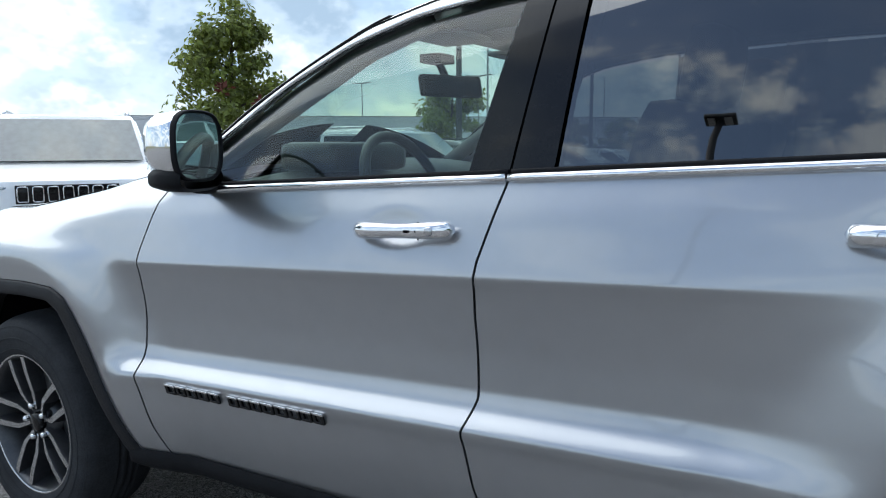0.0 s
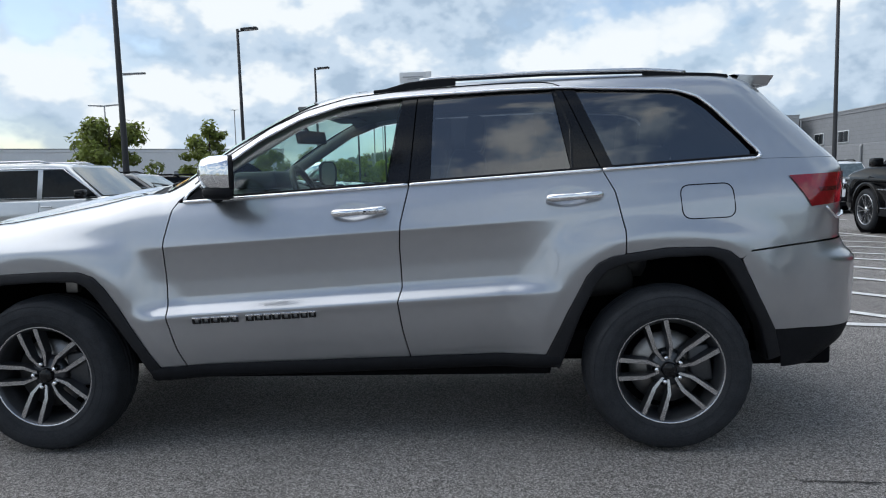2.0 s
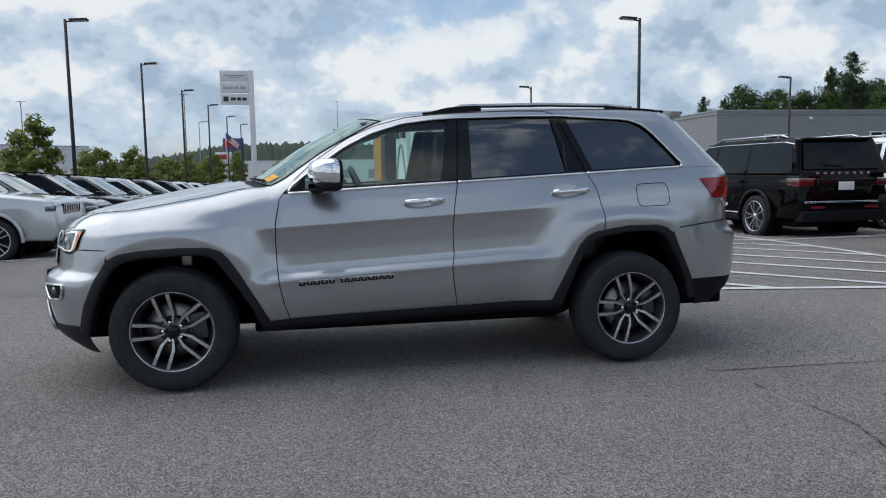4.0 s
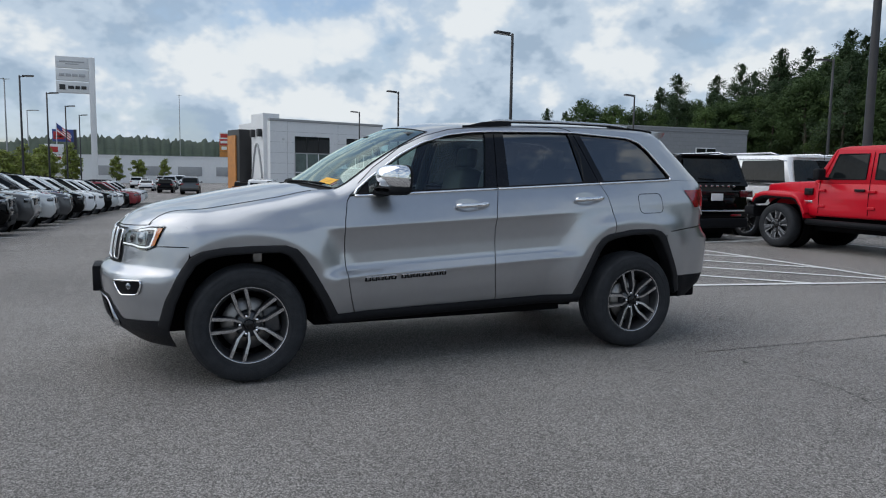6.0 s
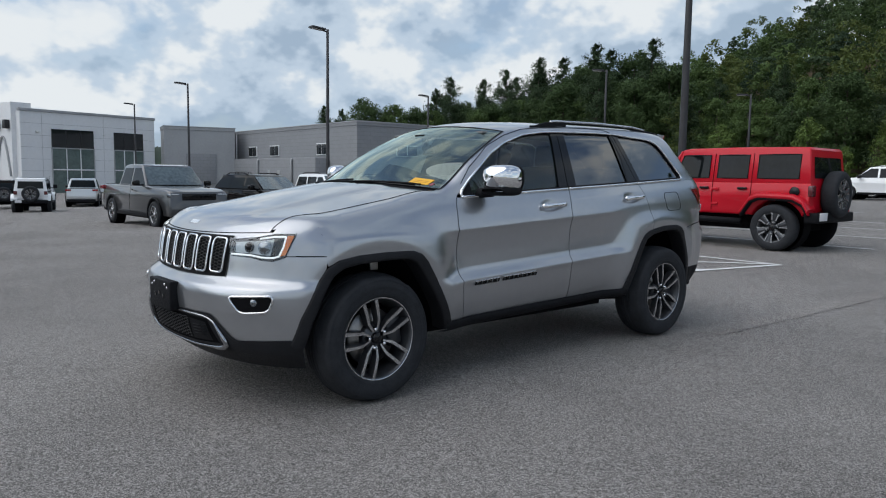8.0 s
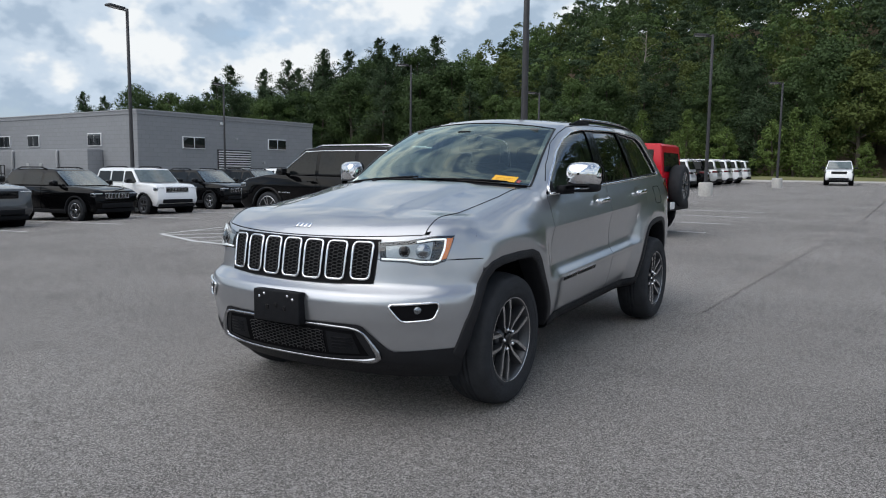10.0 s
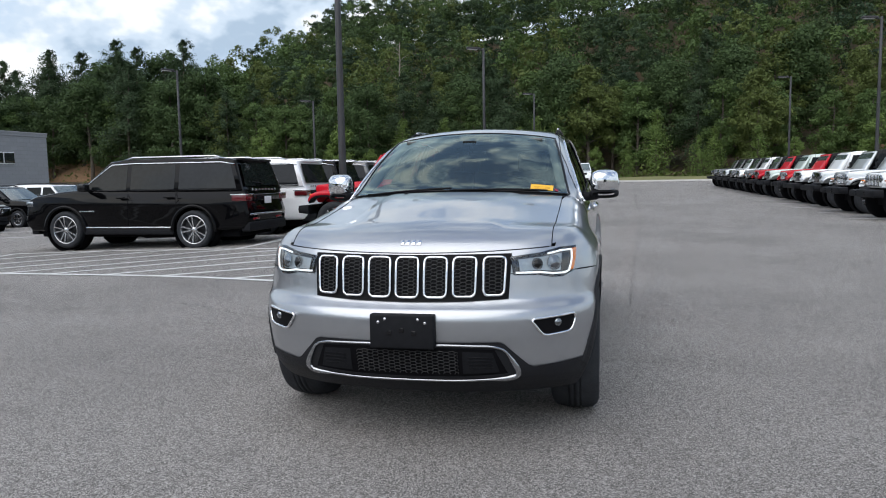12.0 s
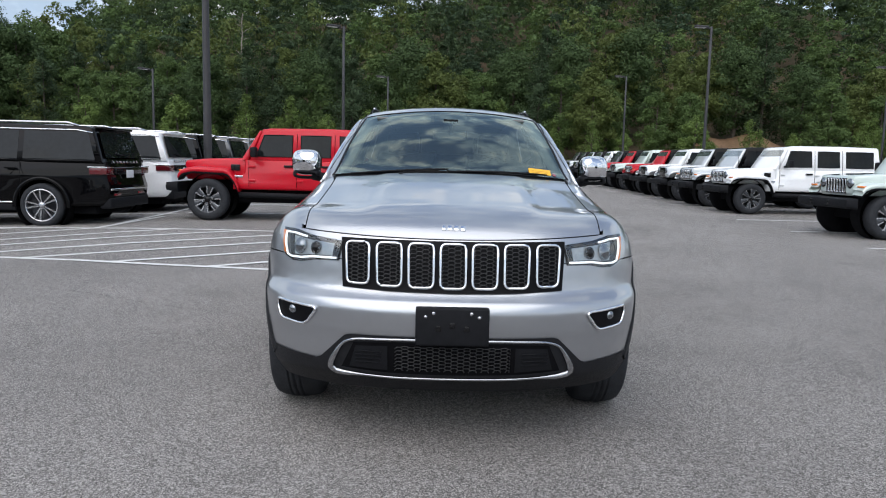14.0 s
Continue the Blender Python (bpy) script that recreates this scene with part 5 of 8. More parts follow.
GREYWALL = block_wall("grey_block_wall", (0.255, 0.265, 0.28))
GREYLIGHT = shader("light_grey_wall", (0.34, 0.35, 0.36), 0.85, vary=0.07, scale=0.5)
BLACKPANEL = shader("black_wall_panel", (0.02, 0.02, 0.022), 0.4, vary=0.2, scale=1)
ORANGE = shader("orange_wood_panel", (0.50, 0.20, 0.045), 0.5, vary=0.2, scale=2)
DARKGLASS = shader("dark_window_glass", (0.015, 0.018, 0.02), 0.06, coat=0.5, vary=0.2, scale=2)
GREENGLASS = shader("showroom_glass", (0.10, 0.14, 0.13), 0.06, coat=0.8, vary=0.3, scale=0.8)
HILLWOOD = shader("wooded_hill", (0.036, 0.060, 0.034), 0.95, second=(0.014, 0.026, 0.018), scale=0.09, bump=1.0, bump_scale=0.2)
SIGNWHITE = shader("sign_white", (0.72, 0.73, 0.74), 0.45, vary=0.04, scale=2)
SIGNGREY = shader("sign_grey", (0.42, 0.43, 0.45), 0.45, vary=0.08, scale=2)
SIGNRED = shader("sign_red", (0.45, 0.03, 0.03), 0.5, vary=0.1, scale=2)
SIGNBLUE = shader("sign_blue", (0.04, 0.07, 0.25), 0.5, vary=0.1, scale=2)

# ---- ground, one sheet ----
X, Y = np.meshgrid(gx, gy, indexing="ij")
gf = grid_faces(len(gx), len(gy))
gmesh = mesh("ground", np.stack([X, Y, ground_z(X, Y)], -1), gf, [ASPHALT, GRASS, FLOOR])
cxy = np.array([p.center[:] for p in gmesh.polygons])
kind_ = np.where((cxy[:, 0] > 77) & (cxy[:, 1] < 125), 2, np.where((cxy[:, 0] > 71) | (cxy[:, 1] > 230) | (cxy[:, 1] < -75) | (cxy[:, 0] < -120), 1, 0))
gmesh.polygons.foreach_set("material_index", kind_.astype(np.int32).tolist())
tagged(new("ground", gmesh), "flat grey asphalt car park with wooded slope beyond", "ground", kind="structure")


def strip(name, a, b, w, mat, lift=0.010, n=None, label="", kind="structure", cat=""):
    """A flat painted band from a to b that follows the ground."""
    a, b = np.array(a, float), np.array(b, float)
    n = n or max(2, int(np.linalg.norm(b - a) / 1.0) + 1)
    t = np.linspace(0, 1, n)[:, None]
    c = a + (b - a) * t
    d = (b - a) / np.linalg.norm(b - a)
    s = np.array([-d[1], d[0]]) * w / 2
    P = np.stack([c - s, c + s], 1)
    P3 = np.concatenate([P, (ground_z(P[..., 0], P[..., 1]) + lift)[..., None]], -1)
    v, f = sheet(P3, True)
    return tagged(new(name, mesh(name, v, f, mat)), label, cat, kind=kind)


# hatched no-parking area and bay lines
hatch_front = lambda y: np.interp(y, [1.8, 3.5, 8.7, 11.1], [3.0, 3.26, 4.24, 5.27])
hatch_back = lambda y: np.interp(y, [0.66, 5.4, 9.1, 11.5], [7.15, 7.35, 7.72, 7.55])


def in_hatch(x, y):
    return (y > 1.8 - 0.27 * (x - 3.0)) & (x > hatch_front(y)) & (x < hatch_back(y)) & (y < 11.1 + 0.2 * (x - 5.27))


hatch = []
for y0 in (2.85, 4.1, 5.32, 6.45, 7.62, 8.65, 9.7, 10.75, 12.0, 13.2):
    x = np.linspace(3.0, 7.8, 500)
    y = y0 - 1.28 * (x - np.interp(y0, [1.8, 3.5, 8.7, 11.1, 13.2], [3.0, 3.26, 4.24, 5.27, 6.2]))
    k = np.nonzero(in_hatch(x, y))[0]
    if len(k) > 20:
        hatch.append(((x[k[0]], y[k[0]]), (x[k[-1]], y[k[-1]])))
edge_f = [(float(hatch_front(q)), q) for q in (1.8, 3.5, 8.7, 11.1)]
edge_b = [(float(hatch_back(q)), q) for q in (0.66, 5.4, 9.1, 11.5)]
for a_, b_ in list(zip(edge_f, edge_f[1:])) + list(zip(edge_b, edge_b[1:])) + [(edge_f[0], edge_b[0]), (edge_f[-1], edge_b[-1]), ((7.4, 6.2), (9.9, 5.9))] + hatch:
    strip("hatch_line", a_, b_, 0.11, LINE, label="worn white hatch line painted on asphalt", cat="road marking")
for x in (10.85, 13.55, 16.3, 19.0):
    strip("bay_line", (x, 5.7), (x, 0.6), 0.10, LINE, label="white parking bay line", cat="road marking")
for x in (10.6, 13.35, 16.1, 18.9):
    strip("bay_line", (x, 5.9), (x, 11.2), 0.10, LINE, label="white parking bay line", cat="road marking")
strip("bay_line", (8.2, 6.15), (26, 6.0), 0.10, LINE, label="white parking bay line", cat="road marking")
for k in range(20):
    x = 6.6 + 2.75 * k
    strip("bay_line", (x, -7.2), (x, -12.4), 0.10, LINE, label="white parking bay line", cat="road marking")
for k in range(18):
    y = 8.6 + 2.75 * k
    xx = -5.0 + 0.085 * (y - 12)
    strip("bay_line", (xx, y), (xx - 5.2, y), 0.10, LINE, label="white parking bay line", cat="road marking")
for k in range(8):
    x = 4.5 + 2.75 * k
    strip("bay_line", (x, 15.2 + 0.14 * k), (x, 20.4 + 0.14 * k), 0.10, LINE, label="white parking bay line", cat="road marking")
for a_, b_ in (((1.9, -1.12), (10, -1.52)), ((10, -1.52), (18.3, -2.0)), ((18.3, -2.0), (65, -3.3))):
    strip("paving_joint", a_, b_, 0.22, SEAL, 0.004, label="pale worn joint between asphalt lanes", cat="road")


def crack(points, width, seed, label="fine dark crack in the asphalt"):
    """An irregular, broken-edged dark line on the ground."""
    r_ = np.random.default_rng(seed)
    c = resample(points, max(8, int(np.linalg.norm(np.diff(np.array(points), axis=0), axis=1).sum() / 0.05)))
    d = np.gradient(c, axis=0)
    d /= np.linalg.norm(d, axis=1)[:, None]
    side = np.stack([-d[:, 1], d[:, 0]], -1)
    c = c + side * (np.cumsum(r_.normal(0, 0.006, len(c))) + r_.normal(0, 0.006, len(c)))[:, None]
    half = np.abs(r_.normal(0, width / 2, len(c)))[:, None]
    P = np.stack([c - side * half, c + side * half], 1)
    P3 = np.concatenate([P, (ground_z(P[..., 0], P[..., 1]) + 0.0055)[..., None]], -1)
    tagged(new("crack", mesh("crack", *sheet(P3, True), CRACK)), label, "crack", kind="structure")


crack([(1.9, -1.25), (5.0, -1.38), (10, -1.66), (18.3, -2.13)], 0.006, 1)
crack([(18.3, -2.13), (40, -2.75), (65, -3.45)], 0.03, 2)
crack([(1.95, -1.55), (2.05, -2.3), (1.85, -2.8), (1.8, -3.6), (1.55, -4.4), (1.4, -6.0)], 0.009, 3)
crack([(0.5, 1.6), (0.8, 2.4), (1.3, 3.4), (1.7, 4.4), (1.9, 6.0)], 0.008, 5)

# far kerb and verge
kb = np.stack([np.full(60, 71.0), np.linspace(-70, 46, 60)], -1)
kz = ground_z(kb[:, 0], kb[:, 1])
kp = np.stack([np.column_stack([kb + [dx, 0], kz + dz]) for dx, dz in ((0, -0.05), (0.0, 0.15), (0.16, 0.16), (0.2, 0.02))], 1)
tagged(new("kerb", mesh("kerb", *sheet(kp), CONCRETE)), "pale concrete kerb at the car park edge", "kerb", kind="structure")
vy = np.linspace(-70, 46, 60)
vp = np.stack([np.column_stack([np.full(60, x), vy, ground_z(x, vy) + dz + 0.04 * np.sin(vy * 0.9 + x)]) for x, dz in ((71.18, 0.10), (72.5, 0.22), (74.5, 0.38), (76.5, 0.42), (79.0, 0.15))], 1)
tagged(new("verge", mesh("verge", *sheet(vp), DRYGRASS)), "raised strip of dry mown grass behind the kerb", "grass", kind="structure")


def lift_on(x, y):
    return float(ground_z(x, y))


# ---- light poles ----
def light_pole(x, y, h, heads, mat=POLEPAINT, r=0.085, arm=0.55, label="tall dark parking-lot light pole with flat lamp head"):
    th = tagged(new("light_pole"), label, "light pole", "parking-lot light poles")
    z0 = lift_on(x, y)
    h = h - z0
    th.matrix_basis = pose(x, y, z0)
    part("base", lathe([(0.33, -0.1), (0.33, 0.62), (0.30, 0.66), (0.0, 0.66)], 24, "z"), CONCRETE, th, "round concrete footing")
    part("shaft", lathe([(r, 0.6), (r * 0.8, h * 0.6), (r * 0.68, h), (0.0, h + 0.02)], 14, "z"), mat, th)
    for ang in heads:
        c, s = math.cos(radians(ang)), math.sin(radians(ang))
        part("arm", tube([(0, 0, h - 0.10), (arm * 0.6 * c, arm * 0.6 * s, h - 0.06)], 0.03, 8), mat, th)
        hd = part("lamp_head", moved(boxy(0.05 if arm > 0.1 else -0.13, arm + 0.18, -0.17, 0.17, -0.045, 0.045, 0.02), pose(0, 0, h - 0.03, 0, 0, ang) @ pose(0.12, 0, 0, 0, -3, 0)), mat, th)
        part("lens", moved(boxy(min(0.18, arm), arm + 0.12, -0.13, 0.13, -0.058, -0.04, 0.004), pose(0, 0, h - 0.03, 0, 0, ang) @ pose(0.12, 0, 0, 0, -3, 0)), HEADGLASS, hd)
    return th


for x, y, h in ((-8.6, 13.9, 7.7), (-9.75, 26.3, 7.55), (-9.5, 38.8, 7.7), (-9.2, 50.7, 7.55), (-8.7, 61.4, 7.5), (-8.4, 74, 7.5), (-8.0, 86, 7.5)):
    light_pole(x, y, h, (0,))
light_pole(13.25, 23.4, 7.55, (180,))
light_pole(14.9, 43.3, 7.1, (180,))
light_pole(17.5, 62.0, 7.2, (180,))
light_pole(32.5, 23.0, 7.8, (135,))
light_pole(31.4, 38.5, 7.3, (180,))
light_pole(13.0, 5.93, 8.6, (90,), r=0.105)
for x, y, h, ang in ((31.0, 4.9, 7.8, 110), (48.4, 3.95, 7.4, 110), (41, 18.2, 6.7, 120), (32.0, -13.5, 8.4, 90), (50.6, -14.0, 8.1, 90), (44, -30, 8.3, 90)):
    light_pole(x, y, h, (ang,), label="dark light pole before the wooded slope")
light_pole(-1.45, -7.85, 8.0, (0, 180), arm=-0.05, label="dark light pole with twin lamp heads")
for x, y, h in ((-22, 40, 8.0), (-35, 62, 8.5), (-16, 110, 9.5), (-60, 75, 10)):
    light_pole(x, y, h, (0, 180) if x < -30 else (20,), GALV, 0.09, 1.2, "galvanised street light pole")
for x, y, h in ((-30, 190, 22), (15, 330, 34), (-75, 210, 22)):
    light_pole(x, y, h, (0, 90, 180, 270), GALV, 0.2, 0.9, "tall thin high-mast light")

# ---- buildings ----
def wall_box(name, par, x0, x1, y0, y1, z0, z1, mat, label=""):
    return part(name, boxy(x0, x1, y0, y1, z0, z1, 0.04), mat, par, label, smooth=False)


def local(x, y, ang):
    return pose(x, y, 0, 0, 0, ang)


show = tagged(new("showroom"), "white panel car showroom with dark glazed openings", "building")
show.matrix_basis = local(12.35, 81.8, 13.7)
wall_box("wall", show, 0.0, 15.4, 0.0, 10.0, -2.0, 7.45, WHITEPANEL)
wall_box("parapet", show, -0.1, 15.5, -0.1, 0.4, 7.45, 7.75, GREYLIGHT)
tower = wall_box("tower", show, -0.45, 1.6, 0.9, 4.6, -2.0, 8.35, WHITEPANEL)
portal = wall_box("portal", show, -1.6, 0.4, 5.6, 9.6, -2.0, 6.6, BLACKPANEL, "black entrance portal")
wall_box("portal_panel", portal, -1.75, -1.55, 6.6, 9.3, -1.2, 5.9, ORANGE, "orange wood panel")
for x0, x1 in ((3.15, 7.8), (10.2, 13.85)):
    w = wall_box("window", show, x0, x1, -0.08, 0.15, 3.75, 5.75, DARKGLASS, "black upper window")
    w2 = wall_box("window", show, x0, x1, -0.06, 0.15, -1.2, 3.7, GREENGLASS, "showroom window")
    for k in range(4):
        xm = x0 + (x1 - x0) * k / 3
        part("mullion", boxy(xm - 0.04, xm + 0.04, -0.14, 0.0, -1.2, 3.7, 0.01), WHITEPANEL if k % 3 else GREYLIGHT, w2)
        if 0 < k < 3:
            part("mullion", boxy(xm - 0.03, xm + 0.03, -0.13, 0.0, 3.8, 5.7, 0.01), BLACKPANEL, w)
    part("transom", boxy(x0, x1, -0.13, 0.0, 1.35, 1.48, 0.01), SIGNWHITE, w2)
    part("head_frame", boxy(x0 - 0.05, x1 + 0.05, -0.14, 0.0, 3.66, 3.78, 0.01), GREYLIGHT, w2)
for k in range(1, 6):
    part("panel_joint", boxy(-0.012, 15.41, -0.012, 0.0, k * 1.25 - 0.012, k * 1.25 + 0.012, 0.003), GREYLIGHT, show)
for x in (2.2, 9.0):
    part("panel_joint", boxy(x - 0.012, x + 0.012, -0.014, 0.0, -2.0, 7.45, 0.003), GREYLIGHT, show)
for y in (1.2, 3.3):
    part("wall_lamp", boxy(-0.95, -0.45, y, y + 0.6, 5.6, 6.5, 0.05), BLACKPANEL, tower)
for x in (1.5, 8.9):
    part("wall_lamp", boxy(x, x + 0.35, -0.3, 0.0, 5.3, 5.5, 0.04), SIGNWHITE, show)
part("arch_sign", tube([(-0.52, y, 0.2 + 4.6 * math.sin(a)) for a, y in zip(np.linspace(0.1, 3.04, 20), np.linspace(1.2, 4.3, 20))], 0.12, 6), GREYLIGHT, tower)
part("roof_unit", boxy(8.5, 10.0, 6, 8, 7.4, 8.0, 0.05), GREYLIGHT, show)


def face_building(name, pts, h, depth, mat, label, lift=-2.0):
    """A flat-roofed block whose front runs from pts[0] to pts[1]; depth runs to the left of that way."""
    (x0, y0), (x1, y1) = pts
    th = tagged(new(name), label, "building")
    ang = math.degrees(math.atan2(y1 - y0, x1 - x0))
    ln = math.hypot(x1 - x0, y1 - y0)
    th.matrix_basis = pose(x0, y0, 0, 0, 0, ang)
    wall_box("wall", th, 0, ln, 0, depth, lift, h - 0.35, mat)
    wall_box("parapet", th, -0.06, ln + 0.06, -0.06, depth + 0.06, h - 0.35, h, mat)
    part("coping", boxy(-0.10, ln + 0.10, -0.10, depth + 0.10, h, h + 0.10, 0.02), GREYLIGHT, th)
    return th, ln


def small_window(th, x, z, w=2.1, h=1.15):
    f = part("window", boxy(x - w / 2, x + w / 2, -0.10, 0.02, z, z + h, 0.02), SIGNWHITE, th, "small white-framed window")
    for k in (0, 1):
        part("pane", boxy(x - w / 2 + 0.08 + k * w / 2, x + k * w / 2 - 0.04, -0.13, -0.07, z + 0.08, z + h - 0.08, 0.01), DARKGLASS, f)


mid, ln = face_building("service_wing", ((28.0, 84.2), (36.0, 82.0)), 6.8, 5, GREYLIGHT, "grey flat-roofed service wing with roller door")
part("roller_door", boxy(2.5, 6.0, -0.12, 0.05, -0.1, 3.6, 0.03), GREYWALL, mid)
part("downpipe", tube([(8.5, -0.1, 0), (8.5, -0.1, 6.2)], 0.07, 6), GREYWALL, mid)
main, ln = face_building("workshop", ((36.7, 55.9), (59.3, 55.2)), 6.55, 45, GREYWALL, "large grey block workshop with small windows")
small_window(main, 6.05, 3.25, 2.6)
small_window(main, 17.0, 3.45, 2.6)
lv = part("louvre", boxy(8.9, 13.2, -0.10, 0.03, 1.25, 3.28, 0.02), BLACKPANEL, main, "dark louvred vent with pale slats")
for k in range(8):
    part("slat", boxy(9.0, 13.1, -0.17, -0.06, 1.33 + k * 0.245, 1.43 + k * 0.245, 0.01), SIGNWHITE, lv)
for x, z in ((9.3, 5.75), (11.2, 4.3), (14.9, 1.9)):
    part("wall_lamp", boxy(x, x + 0.25, -0.22, 0, z, z + 0.25, 0.03), GREYLIGHT if z < 5 else SIGNWHITE, main)
for y in (6.8, 18.0, 24.0):
    f = part("window", boxy(-0.10, 0.02, y - 1.15, y + 1.15, 3.35, 4.6, 0.02), SIGNWHITE, main, "small white-framed window")
    for k in (0, 1):
        part("pane", boxy(-0.13, -0.07, y - 1.06 + k * 1.1, y - 0.04 + k * 1.1, 3.44, 4.51, 0.01), DARKGLASS, f)
part("lower_wing", boxy(-1.6, -0.05, 5.5, 40, -2.0, 3.05, 0.05), GREYWALL, main)
for y in (10.5, 19.0):
    part("downpipe", tube([(-1.75, y, -0.6), (-1.75, y, 2.75), (-1.65, y, 2.95)], 0.13, 8), GREYLIGHT, main)
for y in (13.5, 16.0):
    part("vent_box", boxy(-1.68, -1.58, y, y + 0.5, 1.0, 1.7, 0.02), GREYLIGHT, main)
rack = tagged(new("tyre_rack"), "dark steel rack standing beside the workshop wall", "rack")
rack.matrix_basis = pose(33.6, 76.0, lift_on(33.6, 76.0))
for dx in (0, 1.6):
    for dy in (0, 0.7):
        part("post", boxy(dx - 0.04, dx + 0.04, dy - 0.04, dy + 0.04, 0, 2.3, 0.01), BLACKPANEL, rack)
for z in (0.5, 1.4, 2.25):
    part("shelf", boxy(-0.04, 1.64, -0.04, 0.74, z, z + 0.06, 0.01), BLACKPANEL, rack)

# long pale building beyond the tree row
far, ln = face_building("warehouse", ((-98, 30), (-28, 96)), 5.3, 25, WHITEPANEL, "long low white warehouse with roller doors")
for k in range(7):
    x = ln * (0.12 + 0.12 * k)
    part("dock_door", boxy(x, x + 3.0, -0.10, 0.02, 0.2, 2.6, 0.03), GREYLIGHT if k % 2 else GREYWALL, far)
store, ln = face_building("store", ((-14, 165), (30, 162)), 4.6, 20, SIGNWHITE, "low white retail building far across the road")
for k in range(5):
    part("shop_window", boxy(4 + 8 * k, 9 + 8 * k, -0.1, 0.02, 0.4, 2.4, 0.03), GREYLIGHT, store)

# ---- signs ----
def pylon(x, y, z0, z1, w, panels, post_w, label, post_mat=SIGNWHITE, side=1):
    th = tagged(new("pylon_sign"), label, "sign")
    th.matrix_basis = pose(x, y, 0)
    part("post", boxy(0 if side > 0 else -post_w, post_w if side > 0 else 0, -0.25, 0.25, -2.0, z1, 0.03), post_mat, th)
    n = len(panels)
    hh = (z1 - z0) / n
    for k, (mat, bars) in enumerate(panels):
        zt = z1 - k * hh
        p = part("panel", boxy(-w, -0.02, -0.22, 0.22, zt - hh + 0.06, zt - 0.04, 0.03), mat, th)
        for bx0, bx1, bz0, bz1, bm_ in bars:
            part("emblem", boxy(-w + bx0 * w, -w + bx1 * w, -0.26, -0.2, zt - hh + bz0 * hh, zt - hh + bz1 * hh, 0.02), bm_, p)
    return th


pylon(-6.9, 86.4, 9.8, 13.9, 3.3, [(SIGNWHITE, [(0.12, 0.88, 0.5, 0.62, SIGNGREY), (0.3, 0.7, 0.34, 0.42, SIGNGREY)]), (SIGNWHITE, [(0.1, 0.26, 0.38, 0.6, SIGNGREY), (0.3, 0.46, 0.38, 0.6, SIGNGREY), (0.5, 0.66, 0.38, 0.6, SIGNGREY), (0.7, 0.9, 0.38, 0.6, SIGNGREY)]),
                                       (SIGNWHITE, [(0.1, 0.28, 0.3, 0.72, BLACKPANEL), (0.36, 0.54, 0.38, 0.64, BLACKPANEL), (0.58, 0.72, 0.38, 0.64, BLACKPANEL), (0.76, 0.92, 0.38, 0.64, BLACKPANEL)])], 0.62, "tall white pylon sign with three stacked panels")
pylon(27.2, 258, 4.0, 15, 3.0, [(SIGNWHITE, [(0.1, 0.9, 0.2, 0.8, SIGNRED)]), (SIGNRED, [(0.1, 0.9, 0.3, 0.7, SIGNWHITE)]), (ORANGE, [(0.2, 0.8, 0.3, 0.8, SIGNWHITE)]), (ORANGE, []), (BLACKPANEL, [])], 0.5, "tall roadside sign with stacked red and orange panels", BLACKPANEL)
pylon(-13.6, 131, 0.2, 5.6, 2.6, [(SIGNWHITE, [(0.25, 0.75, 0.25, 0.75, SIGNRED)]), (SIGNWHITE, [(0.1, 0.9, 0.6, 0.85, SIGNRED)]), (SIGNWHITE, [])], 0.2, "white roadside totem with red emblem")
pylon(-13.2, 150, 6.6, 9.0, 3.6, [(SIGNBLUE, [(0.05, 0.55, 0.2, 0.8, SIGNRED), (0.1, 0.9, 0.35, 0.5, SIGNWHITE)])], 0.5, "dark blue and red roadside billboard", BLACKPANEL)
flag = tagged(new("flag"), "striped red, white and blue flag on a tall pole", "flag")
flag.matrix_basis = pose(-15.2, 140, -1.2) @ Matrix.Diagonal((0.72, 0.72, 0.80, 1))
part("flag_pole", lathe([(0.12, 0), (0.07, 13.6), (0, 13.7)], 10, "z"), SIGNWHITE, flag)
for k in range(7):
    q = np.array([[(0.1 + u * 3.0, 0.35 * math.sin(u * 6) * u, 13.4 - 2.2 * u - (k + e) * 0.27) for e in (0, 1)] for u in np.linspace(0, 1, 9)])
    part("stripe", sheet(q), SIGNRED if k % 2 == 0 else SIGNWHITE, flag)
q = np.array([[(0.08 + u * 1.2, 0.35 * math.sin(u * 2.4) * u * 0.4 - 0.03, 13.42 - 0.88 * u - e * 1.05) for e in (0, 1)] for u in np.linspace(0, 1, 5)])
part("canton", sheet(q), SIGNBLUE, flag)

# far wooded ridge
az = np.linspace(58, 118, 480)
rr = np.array([420, 470, 540, 620])
rng = np.random.default_rng(4)
hts = np.interp(az, [58, 66, 78, 86, 92, 97, 101, 106, 118], [14, 18, 21, 24, 26, 23, 15, 11, 9]) + rng.normal(0, 0.8, 480)
P = np.array([[(r * math.cos(radians(a)), r * math.sin(radians(a)), h * k + (rng.normal(0, 0.7) if k > 0.3 else -2)) for r, k in zip(rr, (0.0, 0.62, 0.95, 1.02))] for a, h in zip(az, hts)])
tagged(new("wooded_ridge", mesh("wooded_ridge", *sheet(P, True), HILLWOOD)), "distant dark green wooded ridge", "hill", kind="structure")

